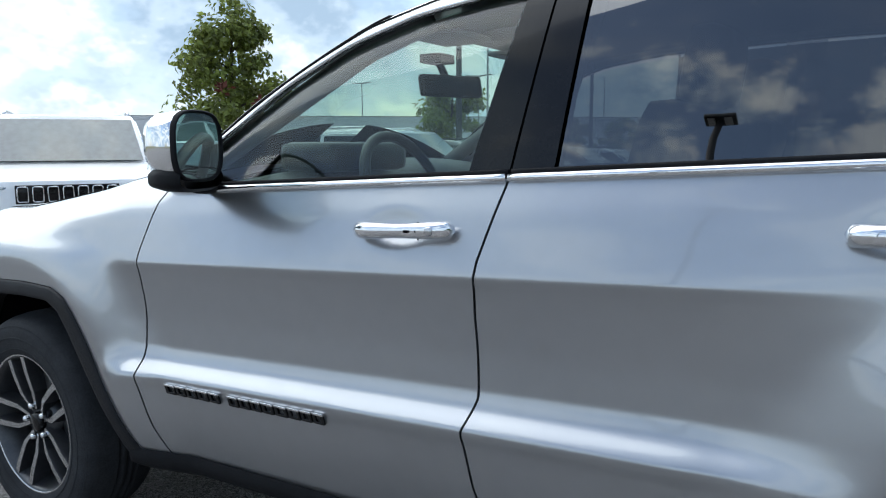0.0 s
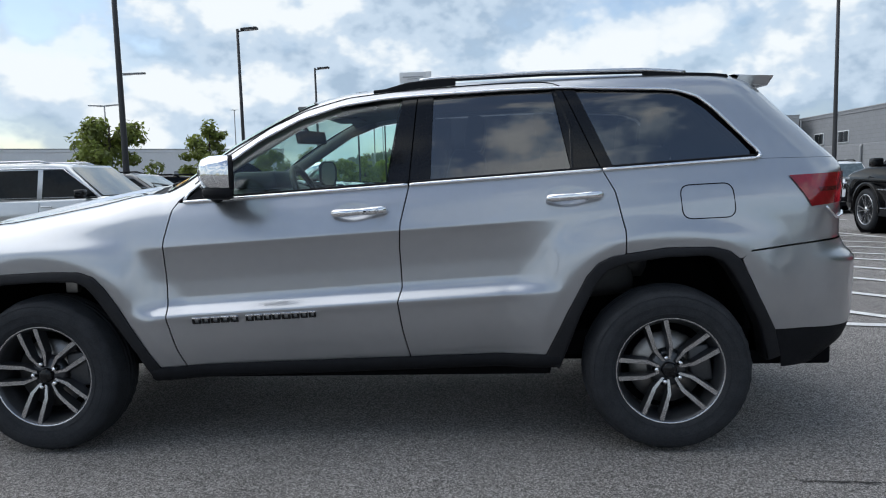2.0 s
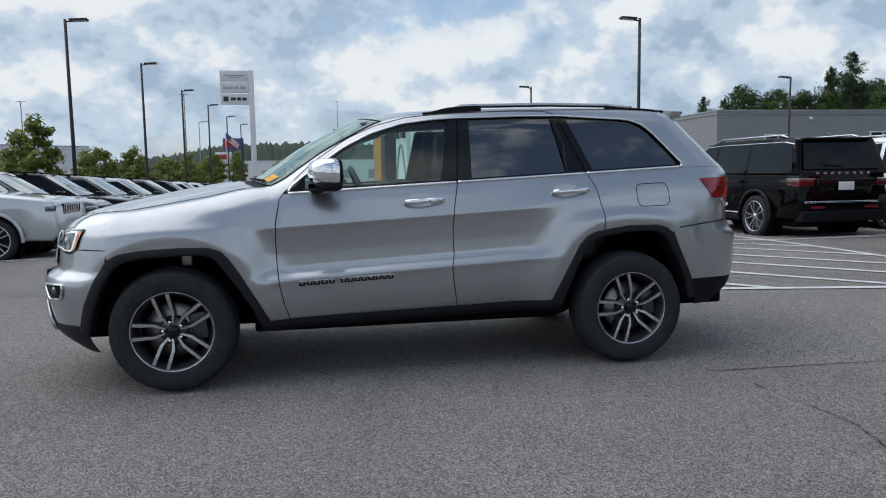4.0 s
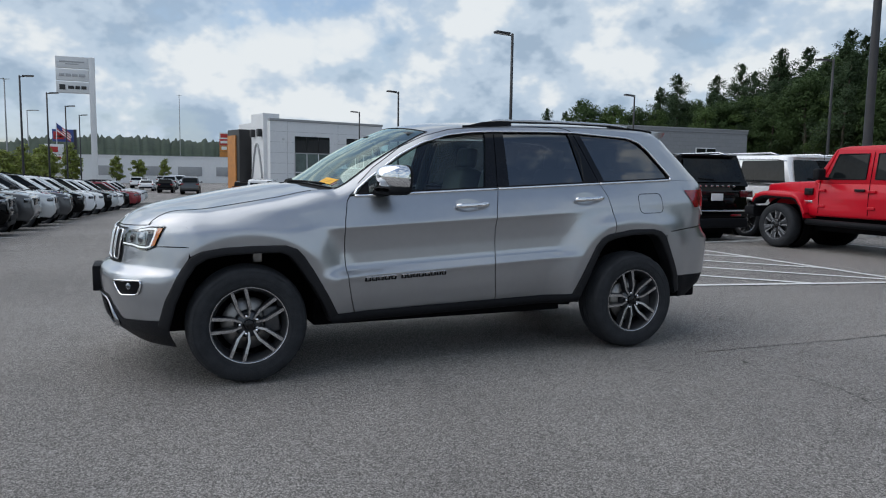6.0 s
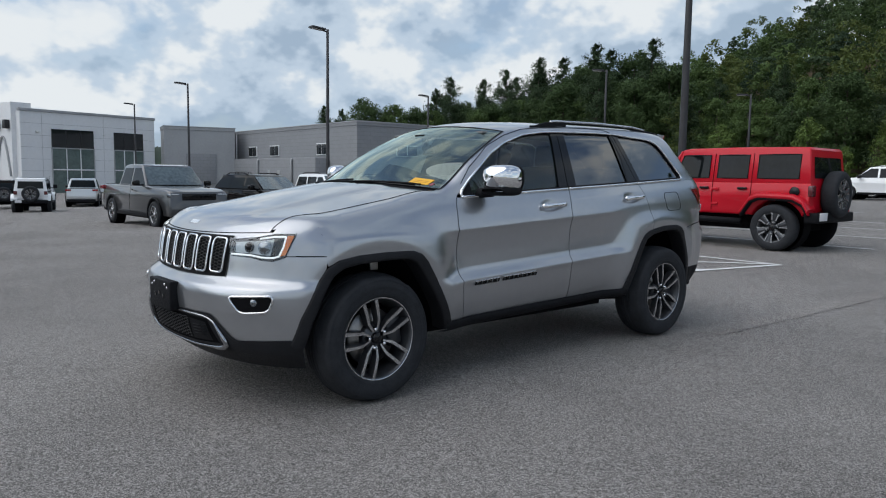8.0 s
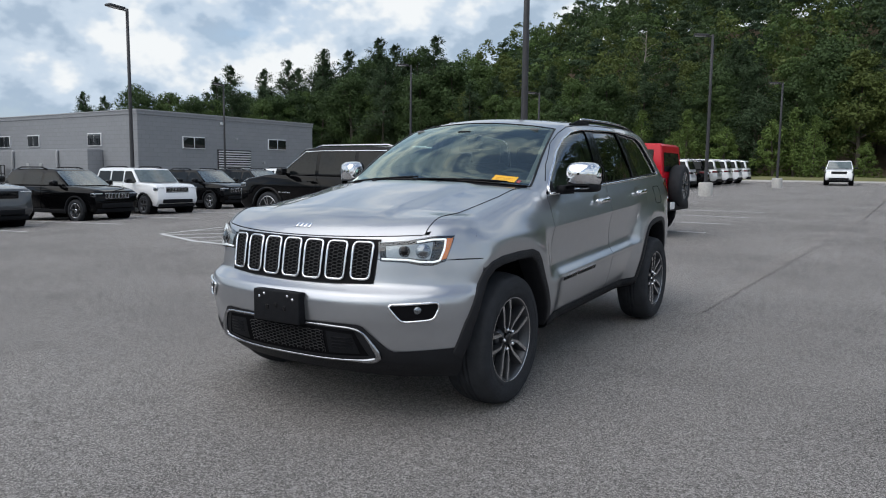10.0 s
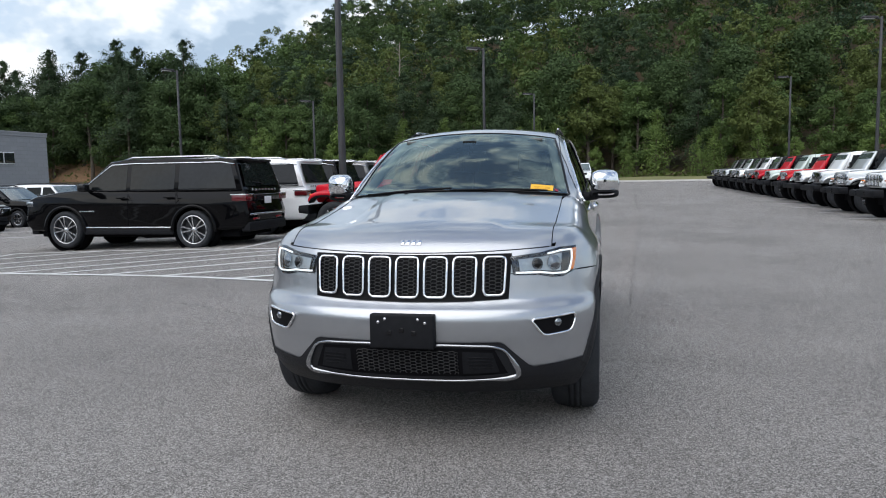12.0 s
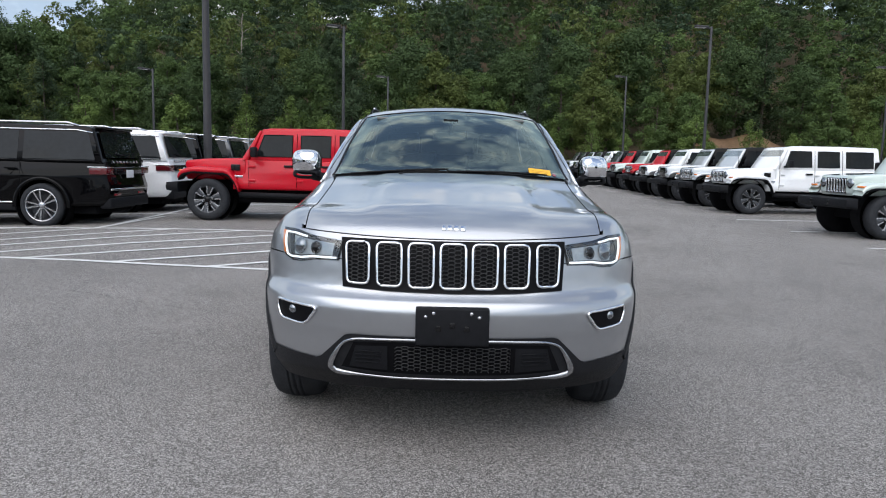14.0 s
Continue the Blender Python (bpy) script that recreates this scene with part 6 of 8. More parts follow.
# ---- other vehicles: front towards +x, origin on the ground under the middle ----
PAINTS = {
    "red": shader("red_paint", (0.50, 0.003, 0.016), 0.35, coat=0.3, vary=0.03, scale=2.0, spec=0.25), "black": shader("black_paint", (0.0025, 0.0025, 0.003), 0.02, vary=0.1, scale=2.0, spec=0.16),
    "white": paint("white_paint", (0.86, 0.87, 0.88), 0.0, 0.3), "grey": paint("dark_grey_paint", (0.07, 0.073, 0.078), 0.4, 0.32),
    "silver": paint("pale_silver_paint", (0.60, 0.62, 0.63), 0.5, 0.3), "mint": paint("pale_green_grey_paint", (0.56, 0.64, 0.60), 0.1, 0.3),
    "blue": paint("dark_blue_paint", (0.03, 0.05, 0.09), 0.3, 0.3), "darkred": paint("dark_red_paint", (0.25, 0.01, 0.02), 0.2, 0.3),
}
AUTOGLASS = shader("parked_car_glass", (0.008, 0.010, 0.011), 0.0, vary=0.4, scale=1.5, spec=0.2)
PALEGLASS = shader("parked_car_screen", (0.09, 0.115, 0.115), 0.03, coat=1.0, vary=0.4, scale=1.2, spec=0.8)
_wheel_cache = {}


def wheel_meshes(R, w, spokes, bright):
    """A tyre, its rim, spokes and cap; many-spoked wheels have the larger rims."""
    key = (R, w, spokes, bright)
    if key not in _wheel_cache:
        rr = R * (0.73 if spokes >= 10 else 0.64)
        tyre = lathe([(rr, w * 0.42), (rr + 0.02, w * 0.5), (R * 0.9, w * 0.5), (R * 0.97, w * 0.40), (R, w * 0.25), (R, -w * 0.25), (R * 0.97, -w * 0.40), (R * 0.9, -w * 0.5), (rr + 0.02, -w * 0.5), (rr, -w * 0.42)], 40)
        barrel = lathe([(rr + 0.004, -w * 0.46), (rr - 0.018, -w * 0.44), (rr - 0.03, -w * 0.1), (rr - 0.035, 0.02), (0.0, 0.02)], 36)
        sp, claws = [], []

        def bar(a, stations, dest):
            """A spoke along the radius: rows of radius, offset, half width and depth."""
            P = np.array([[(r, yf + d, o + q) for q, d in ((-h, 0.03), (-h * 0.8, 0), (h * 0.8, 0), (h, 0.03))] for r, o, h, yf in stations])
            c_, s_ = math.cos(a), math.sin(a)
            dest.append(sheet(np.stack([P[..., 0] * c_ - P[..., 2] * s_, P[..., 1], P[..., 0] * s_ + P[..., 2] * c_], -1)))

        for k in range(spokes):
            a = 2 * math.pi * k / spokes + 0.3 + (0.10 * (-1) ** k if spokes >= 10 else 0)
            if spokes == 6 and not bright:
                bar(a, [(0.04, 0.0, 0.030, -w * 0.40), (rr * 0.5, 0.0, 0.045, -w * 0.43), (rr - 0.01, 0.0, 0.062, -w * 0.45)], claws)
                for q in (-1, 1):
                    bar(a, [(rr * 0.50, q * 0.036, 0.013, -w * 0.445), (rr * 0.80, q * 0.050, 0.017, -w * 0.46), (rr - 0.005, q * 0.066, 0.024, -w * 0.465)], sp)
                bar(a, [(rr * 0.34, 0.0, 0.030, -w * 0.445), (rr * 0.42, 0.0, 0.040, -w * 0.445)], sp)
            else:
                half0, half1 = (0.030, 0.042) if spokes <= 6 else (0.014, 0.021) if spokes < 12 else (0.008, 0.012)
                bar(a, [(0.03, 0.0, half0, -w * 0.40), (rr * 0.55, 0.0, (half0 + half1) / 2, -w * 0.43), (rr - 0.01, 0.0, half1, -w * 0.45)], sp)
        if bright:
            sp.append(lathe([(rr - 0.014, -w * 0.455), (rr - 0.004, -w * 0.475), (rr + 0.006, -w * 0.46)], 36))
        hub = lathe([(0.0, -w * 0.47), (0.035, -w * 0.47), (0.06, -w * 0.42), (0.07, -w * 0.2)], 20)
        _wheel_cache[key] = (mesh("tyre", *tyre, RUBBER), mesh("rim", *join(barrel, *claws), RIMDARK), mesh("spokes", *join(*sp), MACHINED if bright or claws else RIMDARK, False), mesh("hub_cap", *hub, MACHINED if bright else GLOSSBLACK))
    return _wheel_cache[key]


def add_wheel(par, x, y, R, w, spokes, bright):
    hub = new("wheel")
    hub.parent = par
    hub.matrix_basis = pose(x, y, R, 0, 0, 180 if y > 0 else 0)
    for nm, me in zip(("tyre", "rim", "spokes", "hub_cap"), wheel_meshes(R, w, spokes, bright)):
        part(nm, me, None, hub)
    return hub


def prism(poly, w, e=0.05, taper=None, lean=None):
    """A side outline (x, z) made solid across the car, edges eased; taper(x) and lean(z) narrow it."""
    p = np.asarray(poly, float)
    d = np.roll(p, -1, 0) - np.roll(p, 1, 0)
    n = np.stack([d[:, 1], -d[:, 0]], -1)
    n /= np.linalg.norm(n, axis=1)[:, None] + 1e-9
    area = np.sum(p[:, 0] * np.roll(p[:, 1], -1) - np.roll(p[:, 0], -1) * p[:, 1])
    n = n if area > 0 else -n
    slices = []
    for k, ins in ((-1, 1.0), (-1 + 0.35 * e / w, 0.35), (-1 + e / w, 0.0), (-0.5, 0.0), (0, 0.0), (0.5, 0.0), (1 - e / w, 0.0), (1 - 0.35 * e / w, 0.35), (1, 1.0)):
        q = p - n * e * ins
        y = np.full(len(p), w * k)
        if taper is not None:
            y = y * taper(q[:, 0])
        if lean is not None:
            y = y * lean(q[:, 1])
        slices.append(np.column_stack([q[:, 0], y, q[:, 1]]))
    P = np.array(slices)
    m = len(p)
    f = grid_faces(len(P), m, area < 0, wrap=True)
    cap0, cap1 = tuple(range(m)), tuple(range((len(P) - 1) * m, len(P) * m))
    f += [cap0 if area > 0 else cap0[::-1], cap1[::-1] if area > 0 else cap1]
    return P.reshape(-1, 3), f


def arc(cx, cz, r, a0, a1, n=14):
    a = np.radians(np.linspace(a0, a1, n))
    return [(cx + r * math.cos(q), cz + r * math.sin(q)) for q in a]


def solid_shade(ob, angle=35):
    """Sharp where faces meet steeply, smooth elsewhere."""
    ob.data.set_sharp_from_angle(angle=radians(angle))
    return ob


SPEC = {
    # length, half width, height, wheelbase, tyre radius, bonnet nose, cowl height, belt, cowl x, roof front x, roof rear x, tail-base x, tumblehome
    "large": dict(L=5.45, w=1.02, H=1.92, wb=3.12, R=0.41, zn=1.12, zc=1.27, zb=1.24, xc=1.28, xrf=0.55, xrr=-2.42, xt=-2.62, tum=0.16, spokes=10, bright=True),
    "mid": dict(L=5.05, w=0.95, H=1.80, wb=3.04, R=0.385, zn=1.05, zc=1.20, zb=1.18, xc=1.15, xrf=0.30, xrr=-2.05, xt=-2.42, tum=0.22, spokes=10, bright=False),
    "small": dict(L=4.40, w=0.90, H=1.64, wb=2.64, R=0.35, zn=0.98, zc=1.10, zb=1.10, xc=1.02, xrf=0.25, xrr=-1.72, xt=-2.05, tum=0.22, spokes=5, bright=True),
    "boxy": dict(L=4.25, w=0.90, H=1.69, wb=2.57, R=0.35, zn=1.08, zc=1.16, zb=1.13, xc=0.95, xrf=0.42, xrr=-1.90, xt=-2.05, tum=0.14, spokes=5, bright=False),
    "pickup": dict(L=5.9, w=1.02, H=1.95, wb=3.67, R=0.41, zn=1.15, zc=1.28, zb=1.27, xc=1.25, xrf=0.55, xrr=-0.95, xt=-1.15, tum=0.18, spokes=6, bright=True),
    "sedan": dict(L=4.85, w=0.92, H=1.46, wb=2.85, R=0.335, zn=0.82, zc=0.98, zb=0.98, xc=0.95, xrf=0.05, xrr=-1.10, xt=-1.75, tum=0.25, spokes=5, bright=True),
}


def seven_slots(par, x, w, z0, z1, bright, n=7):
    g = part("grille", boxy(x - 0.03, x + 0.012, -w, w, z0, z1, 0.01), GLOSSBLACK, par)
    for k in range(n):
        yc = (k - (n - 1) / 2) * (2 * w / n)
        ring = rounded([(yc - w / n * 0.70, z0 + 0.02), (yc + w / n * 0.70, z0 + 0.02), (yc + w / n * 0.70, z1 - 0.02), (yc - w / n * 0.70, z1 - 0.02)], 0.02, 3)
        part("slot_frame", tube(np.column_stack([np.full(len(ring), x + 0.016), ring]), 0.008, 5, True), CHROME if bright else SATIN, g)


def road_car(kind, colour, label, dark_roof=False, rails=True):
    s = SPEC[kind]
    L, w, H, R, zb = s["L"], s["w"], s["H"], s["R"], s["zb"]
    xf, xr, sill = s["wb"] / 2 + (0.06 if kind != "pickup" else 0.1), -s["wb"] / 2 + (0.06 if kind != "pickup" else 0.1), R * 0.95
    Ra = R * 1.17
    th = tagged(new("parked_pickup" if kind == "pickup" else "parked_car"), label, "pickup" if kind == "pickup" else "car", "parked vehicles")
    P_ = PAINTS[colour]
    lower = [(L / 2 - 0.16, sill * 0.95)] + [(xf + Ra, sill)] + arc(xf, R, Ra, 8, 172) + [(xf - Ra, sill), (xr + Ra, sill)] + arc(xr, R, Ra, 8, 172) + [(xr - Ra, sill), (-L / 2 + 0.14, sill * 1.05), (-L / 2 + 0.02, 0.55), (-L / 2, 0.75), (-L / 2 + 0.05, 0.95), (-L / 2 + 0.09, zb)]
    lower += [(s["xt"] + 0.3, zb + 0.01), (0.0, zb), (s["xc"], s["zc"]), (s["xc"] + 0.45, s["zc"] - 0.03), (L / 2 - 0.32, s["zn"] + 0.03), (L / 2 - 0.12, s["zn"] - 0.03), (L / 2 - 0.05, s["zn"] - 0.12), (L / 2 - 0.03, 0.72), (L / 2, 0.62), (L / 2 - 0.02, 0.50)]
    tp = lambda x: 1 - 0.10 * step(L * 0.30, L * 0.5, np.abs(x))
    ln_ = lambda z: np.interp(z, [0.3, 0.55, 0.8, zb, zb + 0.2], [0.965, 0.99, 1.0, 0.955, 0.93])
    solid_shade(part("body", prism(lower, w, 0.055, tp, ln_), P_, th))
    wt = w * 0.935
    cab = [(s["xc"] - 0.02, s["zc"] - 0.03), (s["xrf"], H - 0.05), (s["xrf"] - 0.35, H - 0.01), ((s["xrf"] + s["xrr"]) / 2, H), (s["xrr"] + 0.2, H - 0.02), (s["xrr"], H - 0.06), (s["xt"], zb - 0.02), (0, zb - 0.03)]
    lean = lambda z: 1 - s["tum"] * np.clip((z - zb) / (H - zb), 0, 1)
    solid_shade(part("cab", prism(cab, wt, 0.045, None, lean), PAINTS["black"] if dark_roof else P_, th))
    yside = lambda z: wt * lean(np.asarray(z)) + 0.003
    xA = lambda z: s["xc"] + (s["xrf"] - s["xc"]) * (z - s["zc"]) / (H - 0.05 - s["zc"])
    xD = lambda z: s["xt"] + (s["xrr"] - s["xt"]) * (z - zb) / (H - 0.06 - zb)
    z0, z1 = zb + 0.035, H - 0.13
    posts = {"large": (0.05, -1.10), "mid": (-0.10, -1.15), "small": (-0.15, -1.0), "boxy": (-0.05, -0.95), "pickup": (-0.05,), "sedan": (-0.25,)}[kind]
    cuts = [None, *posts, None]
    for side_ in (-1, 1):
        for k in range(len(cuts) - 1):
            fr0 = xA(z0) - 0.10 if cuts[k] is None else cuts[k] - 0.05
            fr1 = xA(z1) - 0.10 if cuts[k] is None else cuts[k] - 0.05
            bk0 = xD(z0) + 0.12 if cuts[k + 1] is None else cuts[k + 1] + 0.05
            bk1 = xD(z1) + 0.12 if cuts[k + 1] is None else cuts[k + 1] + 0.05
            q = np.array([[(a_, side_ * float(yside(z)), z) for z, a_ in ((z0, fr0 + (bk0 - fr0) * u), ((z0 + z1) / 2, (fr0 + fr1) / 2 + ((bk0 + bk1) / 2 - (fr0 + fr1) / 2) * u), (z1, fr1 + (bk1 - fr1) * u))] for u in np.linspace(0, 1, 4)])
            part("side_window", sheet(q, side_ < 0), AUTOGLASS, th)
            if kind in ("large", "mid"):
                part("window_trim", tube(np.array([q[0, 0], q[-1, 0]]) + [0, side_ * 0.004, -0.02], 0.011, 5), GLOSSBLACK if kind == "large" else CHROME, th)
        for x in posts:
            part("door_seam", tube([(x, side_ * (yside(zb) - 0.0) * 1.001, zb), (x - 0.01, side_ * w * 1.0, 0.85), (x, side_ * w * 0.985, sill + 0.05)], 0.006, 4), DARK, th)
            part("door_handle", boxy(x + 0.06, x + 0.26, side_ * w * 0.985 - 0.02, side_ * w * 0.985 + 0.02, zb - 0.16, zb - 0.125, 0.01), P_, th)
        part("door_mirror", join(boxy(xA(zb + 0.1) - 0.30, xA(zb + 0.1) - 0.12, side_ * (w + 0.14) - 0.10, side_ * (w + 0.14) + 0.10, zb + 0.0, zb + 0.17, 0.04), boxy(xA(zb + 0.1) - 0.24, xA(zb + 0.1) - 0.16, side_ * w - 0.08, side_ * w + 0.08, zb + 0.0, zb + 0.05, 0.01)), GLOSSBLACK, th)
        for xw in (xf, xr):
            q = np.array([[(x, side_ * (w * float(tp(xw)) + d), z) for (x, z), d in (((xw + (Ra + g) * math.cos(a), R + (Ra + g) * math.sin(a)), dd) for g, dd in ((0.055, -0.02), (0.05, 0.012), (0.0, 0.014), (-0.01, -0.06)))] for a in np.radians(np.linspace(-4, 184, 20))])
            part("arch_trim", sheet(q, side_ > 0), PLASTIC if kind in ("small", "boxy", "pickup") else P_, th)
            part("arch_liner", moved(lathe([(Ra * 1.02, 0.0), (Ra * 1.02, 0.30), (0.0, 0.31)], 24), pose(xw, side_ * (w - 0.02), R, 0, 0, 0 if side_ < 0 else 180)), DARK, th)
            add_wheel(th, xw, side_ * (w - 0.115), R, 0.25, s["spokes"], s["bright"])
        part("sill", boxy(xr + Ra, xf - Ra, side_ * w * 0.97 - 0.03, side_ * w * 0.97 + 0.03, sill - 0.08, sill + 0.04, 0.015), PLASTIC, th)
        if kind == "large":
            part("sill_strip", boxy(xr + Ra + 0.05, xf - Ra - 0.05, side_ * w * 0.985 - 0.02, side_ * w * 0.985 + 0.025, sill + 0.06, sill + 0.085, 0.006), CHROME, th)
            part("roofline_strip", tube([(x, side_ * (float(yside(z)) + 0.004), z) for x, z in ((xA(zb + 0.08) - 0.10, zb + 0.10), (xA(z1) - 0.16, z1 + 0.015), (s["xrf"] - 0.6, z1 + 0.035), (s["xrr"] + 0.3, z1 + 0.03), (xD(z1) + 0.03, z1 - 0.02))], 0.012, 5), CHROME, th, "bright chrome strip over the side windows")
        if rails and kind not in ("pickup", "sedan"):
            part("roof_rail", tube([(s["xrf"] - 0.35, side_ * wt * 0.80, H - 0.02), (s["xrf"] - 0.55, side_ * wt * 0.80, H + 0.035), (s["xrr"] + 0.5, side_ * wt * 0.80, H + 0.035), (s["xrr"] + 0.3, side_ * wt * 0.80, H - 0.02)], 0.022, 6), SATIN if kind == "large" else PLASTIC, th)
        hl = part("headlamp", boxy(L / 2 - 0.24, L / 2 - 0.055, side_ * w * 0.74 - 0.17, side_ * w * 0.74 + 0.17, s["zn"] - 0.20, s["zn"] - 0.08, 0.03), REFLECTOR, th)
        part("lamp_strip", boxy(L / 2 - 0.12, L / 2 - 0.045, side_ * w * 0.74 - 0.15, side_ * w * 0.74 + 0.13, s["zn"] - 0.11, s["zn"] - 0.09, 0.006), SIGNWHITE, hl)
        zt = 1.0 if kind == "large" else zb - 0.17
        tl = part("tail_lamp", boxy(-L / 2 + 0.03, -L / 2 + 0.36, side_ * w * 0.80 - 0.20, side_ * w * 0.80 + 0.135, zt, zt + 0.13, 0.02), DARKRED if kind == "large" else REDLENS, th)
        if kind == "large":
            part("lamp_strip", boxy(-L / 2 + 0.02, -L / 2 + 0.38, side_ * w * 0.80 - 0.2, side_ * w * 0.80 + 0.14, zt + 0.125, zt + 0.145, 0.005), CHROME, tl)
    ys0, ys1 = float(yside(s["zc"] + 0.05)) * 0.93, float(yside(H - 0.10)) * 0.93
    ws = np.array([[(s["xc"] + (s["xrf"] - s["xc"]) * v + 0.030 - 0.02 * u * u, (ys0 + (ys1 - ys0) * v) * u, s["zc"] - 0.02 + (H - 0.04 - s["zc"]) * v + 0.012) for v in np.linspace(0.05, 0.93, 4)] for u in np.linspace(-1, 1, 9)])
    part("windscreen", sheet(ws), PALEGLASS, th)
    if kind != "pickup":
        rw = np.array([[(xD(z) - 0.030, float(yside(z)) * 0.86 * u, z + 0.015) for z in np.linspace(zb + 0.06, H - 0.14, 3)] for u in np.linspace(-1, 1, 5)])
        part("rear_window", sheet(rw, True), AUTOGLASS, th)
        part("rear_wiper", tube([(-0.028 + xD(zb + 0.12) - 0.02, 0.0, zb + 0.12), (xD(zb + 0.14) - 0.05, 0.4, zb + 0.15)], 0.012, 5), PLASTIC, th)
        part("spoiler", boxy(s["xrr"] - 0.10, s["xrr"] + 0.20, -wt * 0.72, wt * 0.72, H - 0.075, H - 0.03, 0.015), PAINTS["black"] if dark_roof else P_, th)
    else:
        rw = np.array([[(xD(z) - 0.03, float(yside(z)) * 0.86 * u, z) for z in np.linspace(zb + 0.06, H - 0.14, 3)] for u in np.linspace(-1, 1, 5)])
        part("rear_window", sheet(rw, True), AUTOGLASS, th)
        part("bed_floor", boxy(-L / 2 + 0.12, s["xt"] - 0.1, -w * 0.80, w * 0.80, zb - 0.02, zb + 0.012, 0.004), DARK, th)
    seven_slots(th, L / 2 - 0.045, w * 0.50, s["zn"] - 0.27, s["zn"] - 0.07, kind != "mid") if kind in ("large", "boxy", "small") else part("grille", boxy(L / 2 - 0.09, L / 2 - 0.02, -w * 0.52, w * 0.52, s["zn"] - 0.28, s["zn"] - 0.08, 0.02), GLOSSBLACK, th)
    part("lower_intake", boxy(L / 2 - 0.10, L / 2 + 0.006, -w * 0.66, w * 0.66, 0.44, 0.58, 0.02), PLASTIC, th)
    part("front_skid", boxy(L / 2 - 0.26, L / 2 - 0.06, -w * 0.80, w * 0.80, 0.30, 0.42, 0.03), PLASTIC, th)
    part("rear_valance", boxy(-L / 2 - 0.01, -L / 2 + 0.20, -w * 0.86, w * 0.86, 0.36, 0.56, 0.03), PLASTIC, th)
    if kind == "large":
        part("tail_panel", boxy(-L / 2 - 0.004, -L / 2 + 0.10, -w * 0.58, w * 0.58, 1.0, 1.14, 0.02), GLOSSBLACK, th)
        part("bumper_strip", boxy(-L / 2 - 0.012, -L / 2 + 0.12, -w * 0.82, w * 0.82, 0.70, 0.735, 0.01), CHROME, th)
        for k in range(8):
            part("badge_letter", boxy(xD(zb) - 0.045, xD(zb) - 0.02, -0.54 + k * 0.15, -0.48 + k * 0.15, zb - 0.03, zb + 0.015, 0.004), SATIN, th)
        for side_ in (-1, 1):
            for k in range(7):
                part("badge_letter", boxy(s["xc"] - 0.42 + k * 0.055, s["xc"] - 0.385 + k * 0.055, side_ * w - 0.008, side_ * w + 0.008, 0.80, 0.825, 0.003), SATIN, th)
            part("reflector", boxy(-L / 2 + 0.0, -L / 2 + 0.02, side_ * 0.55 - 0.14, side_ * 0.55 + 0.14, 0.60, 0.64, 0.006), REDLENS, th)
        part("plate", boxy(-L / 2 - 0.012, -L / 2, -0.16, 0.16, 0.93, 1.08, 0.006), SIGNWHITE, th, "white paper dealer plate")
    part("undertray", boxy(-L / 2 + 0.3, L / 2 - 0.3, -w * 0.75, w * 0.75, 0.24, 0.5, 0.03), DARK, th)
    return th


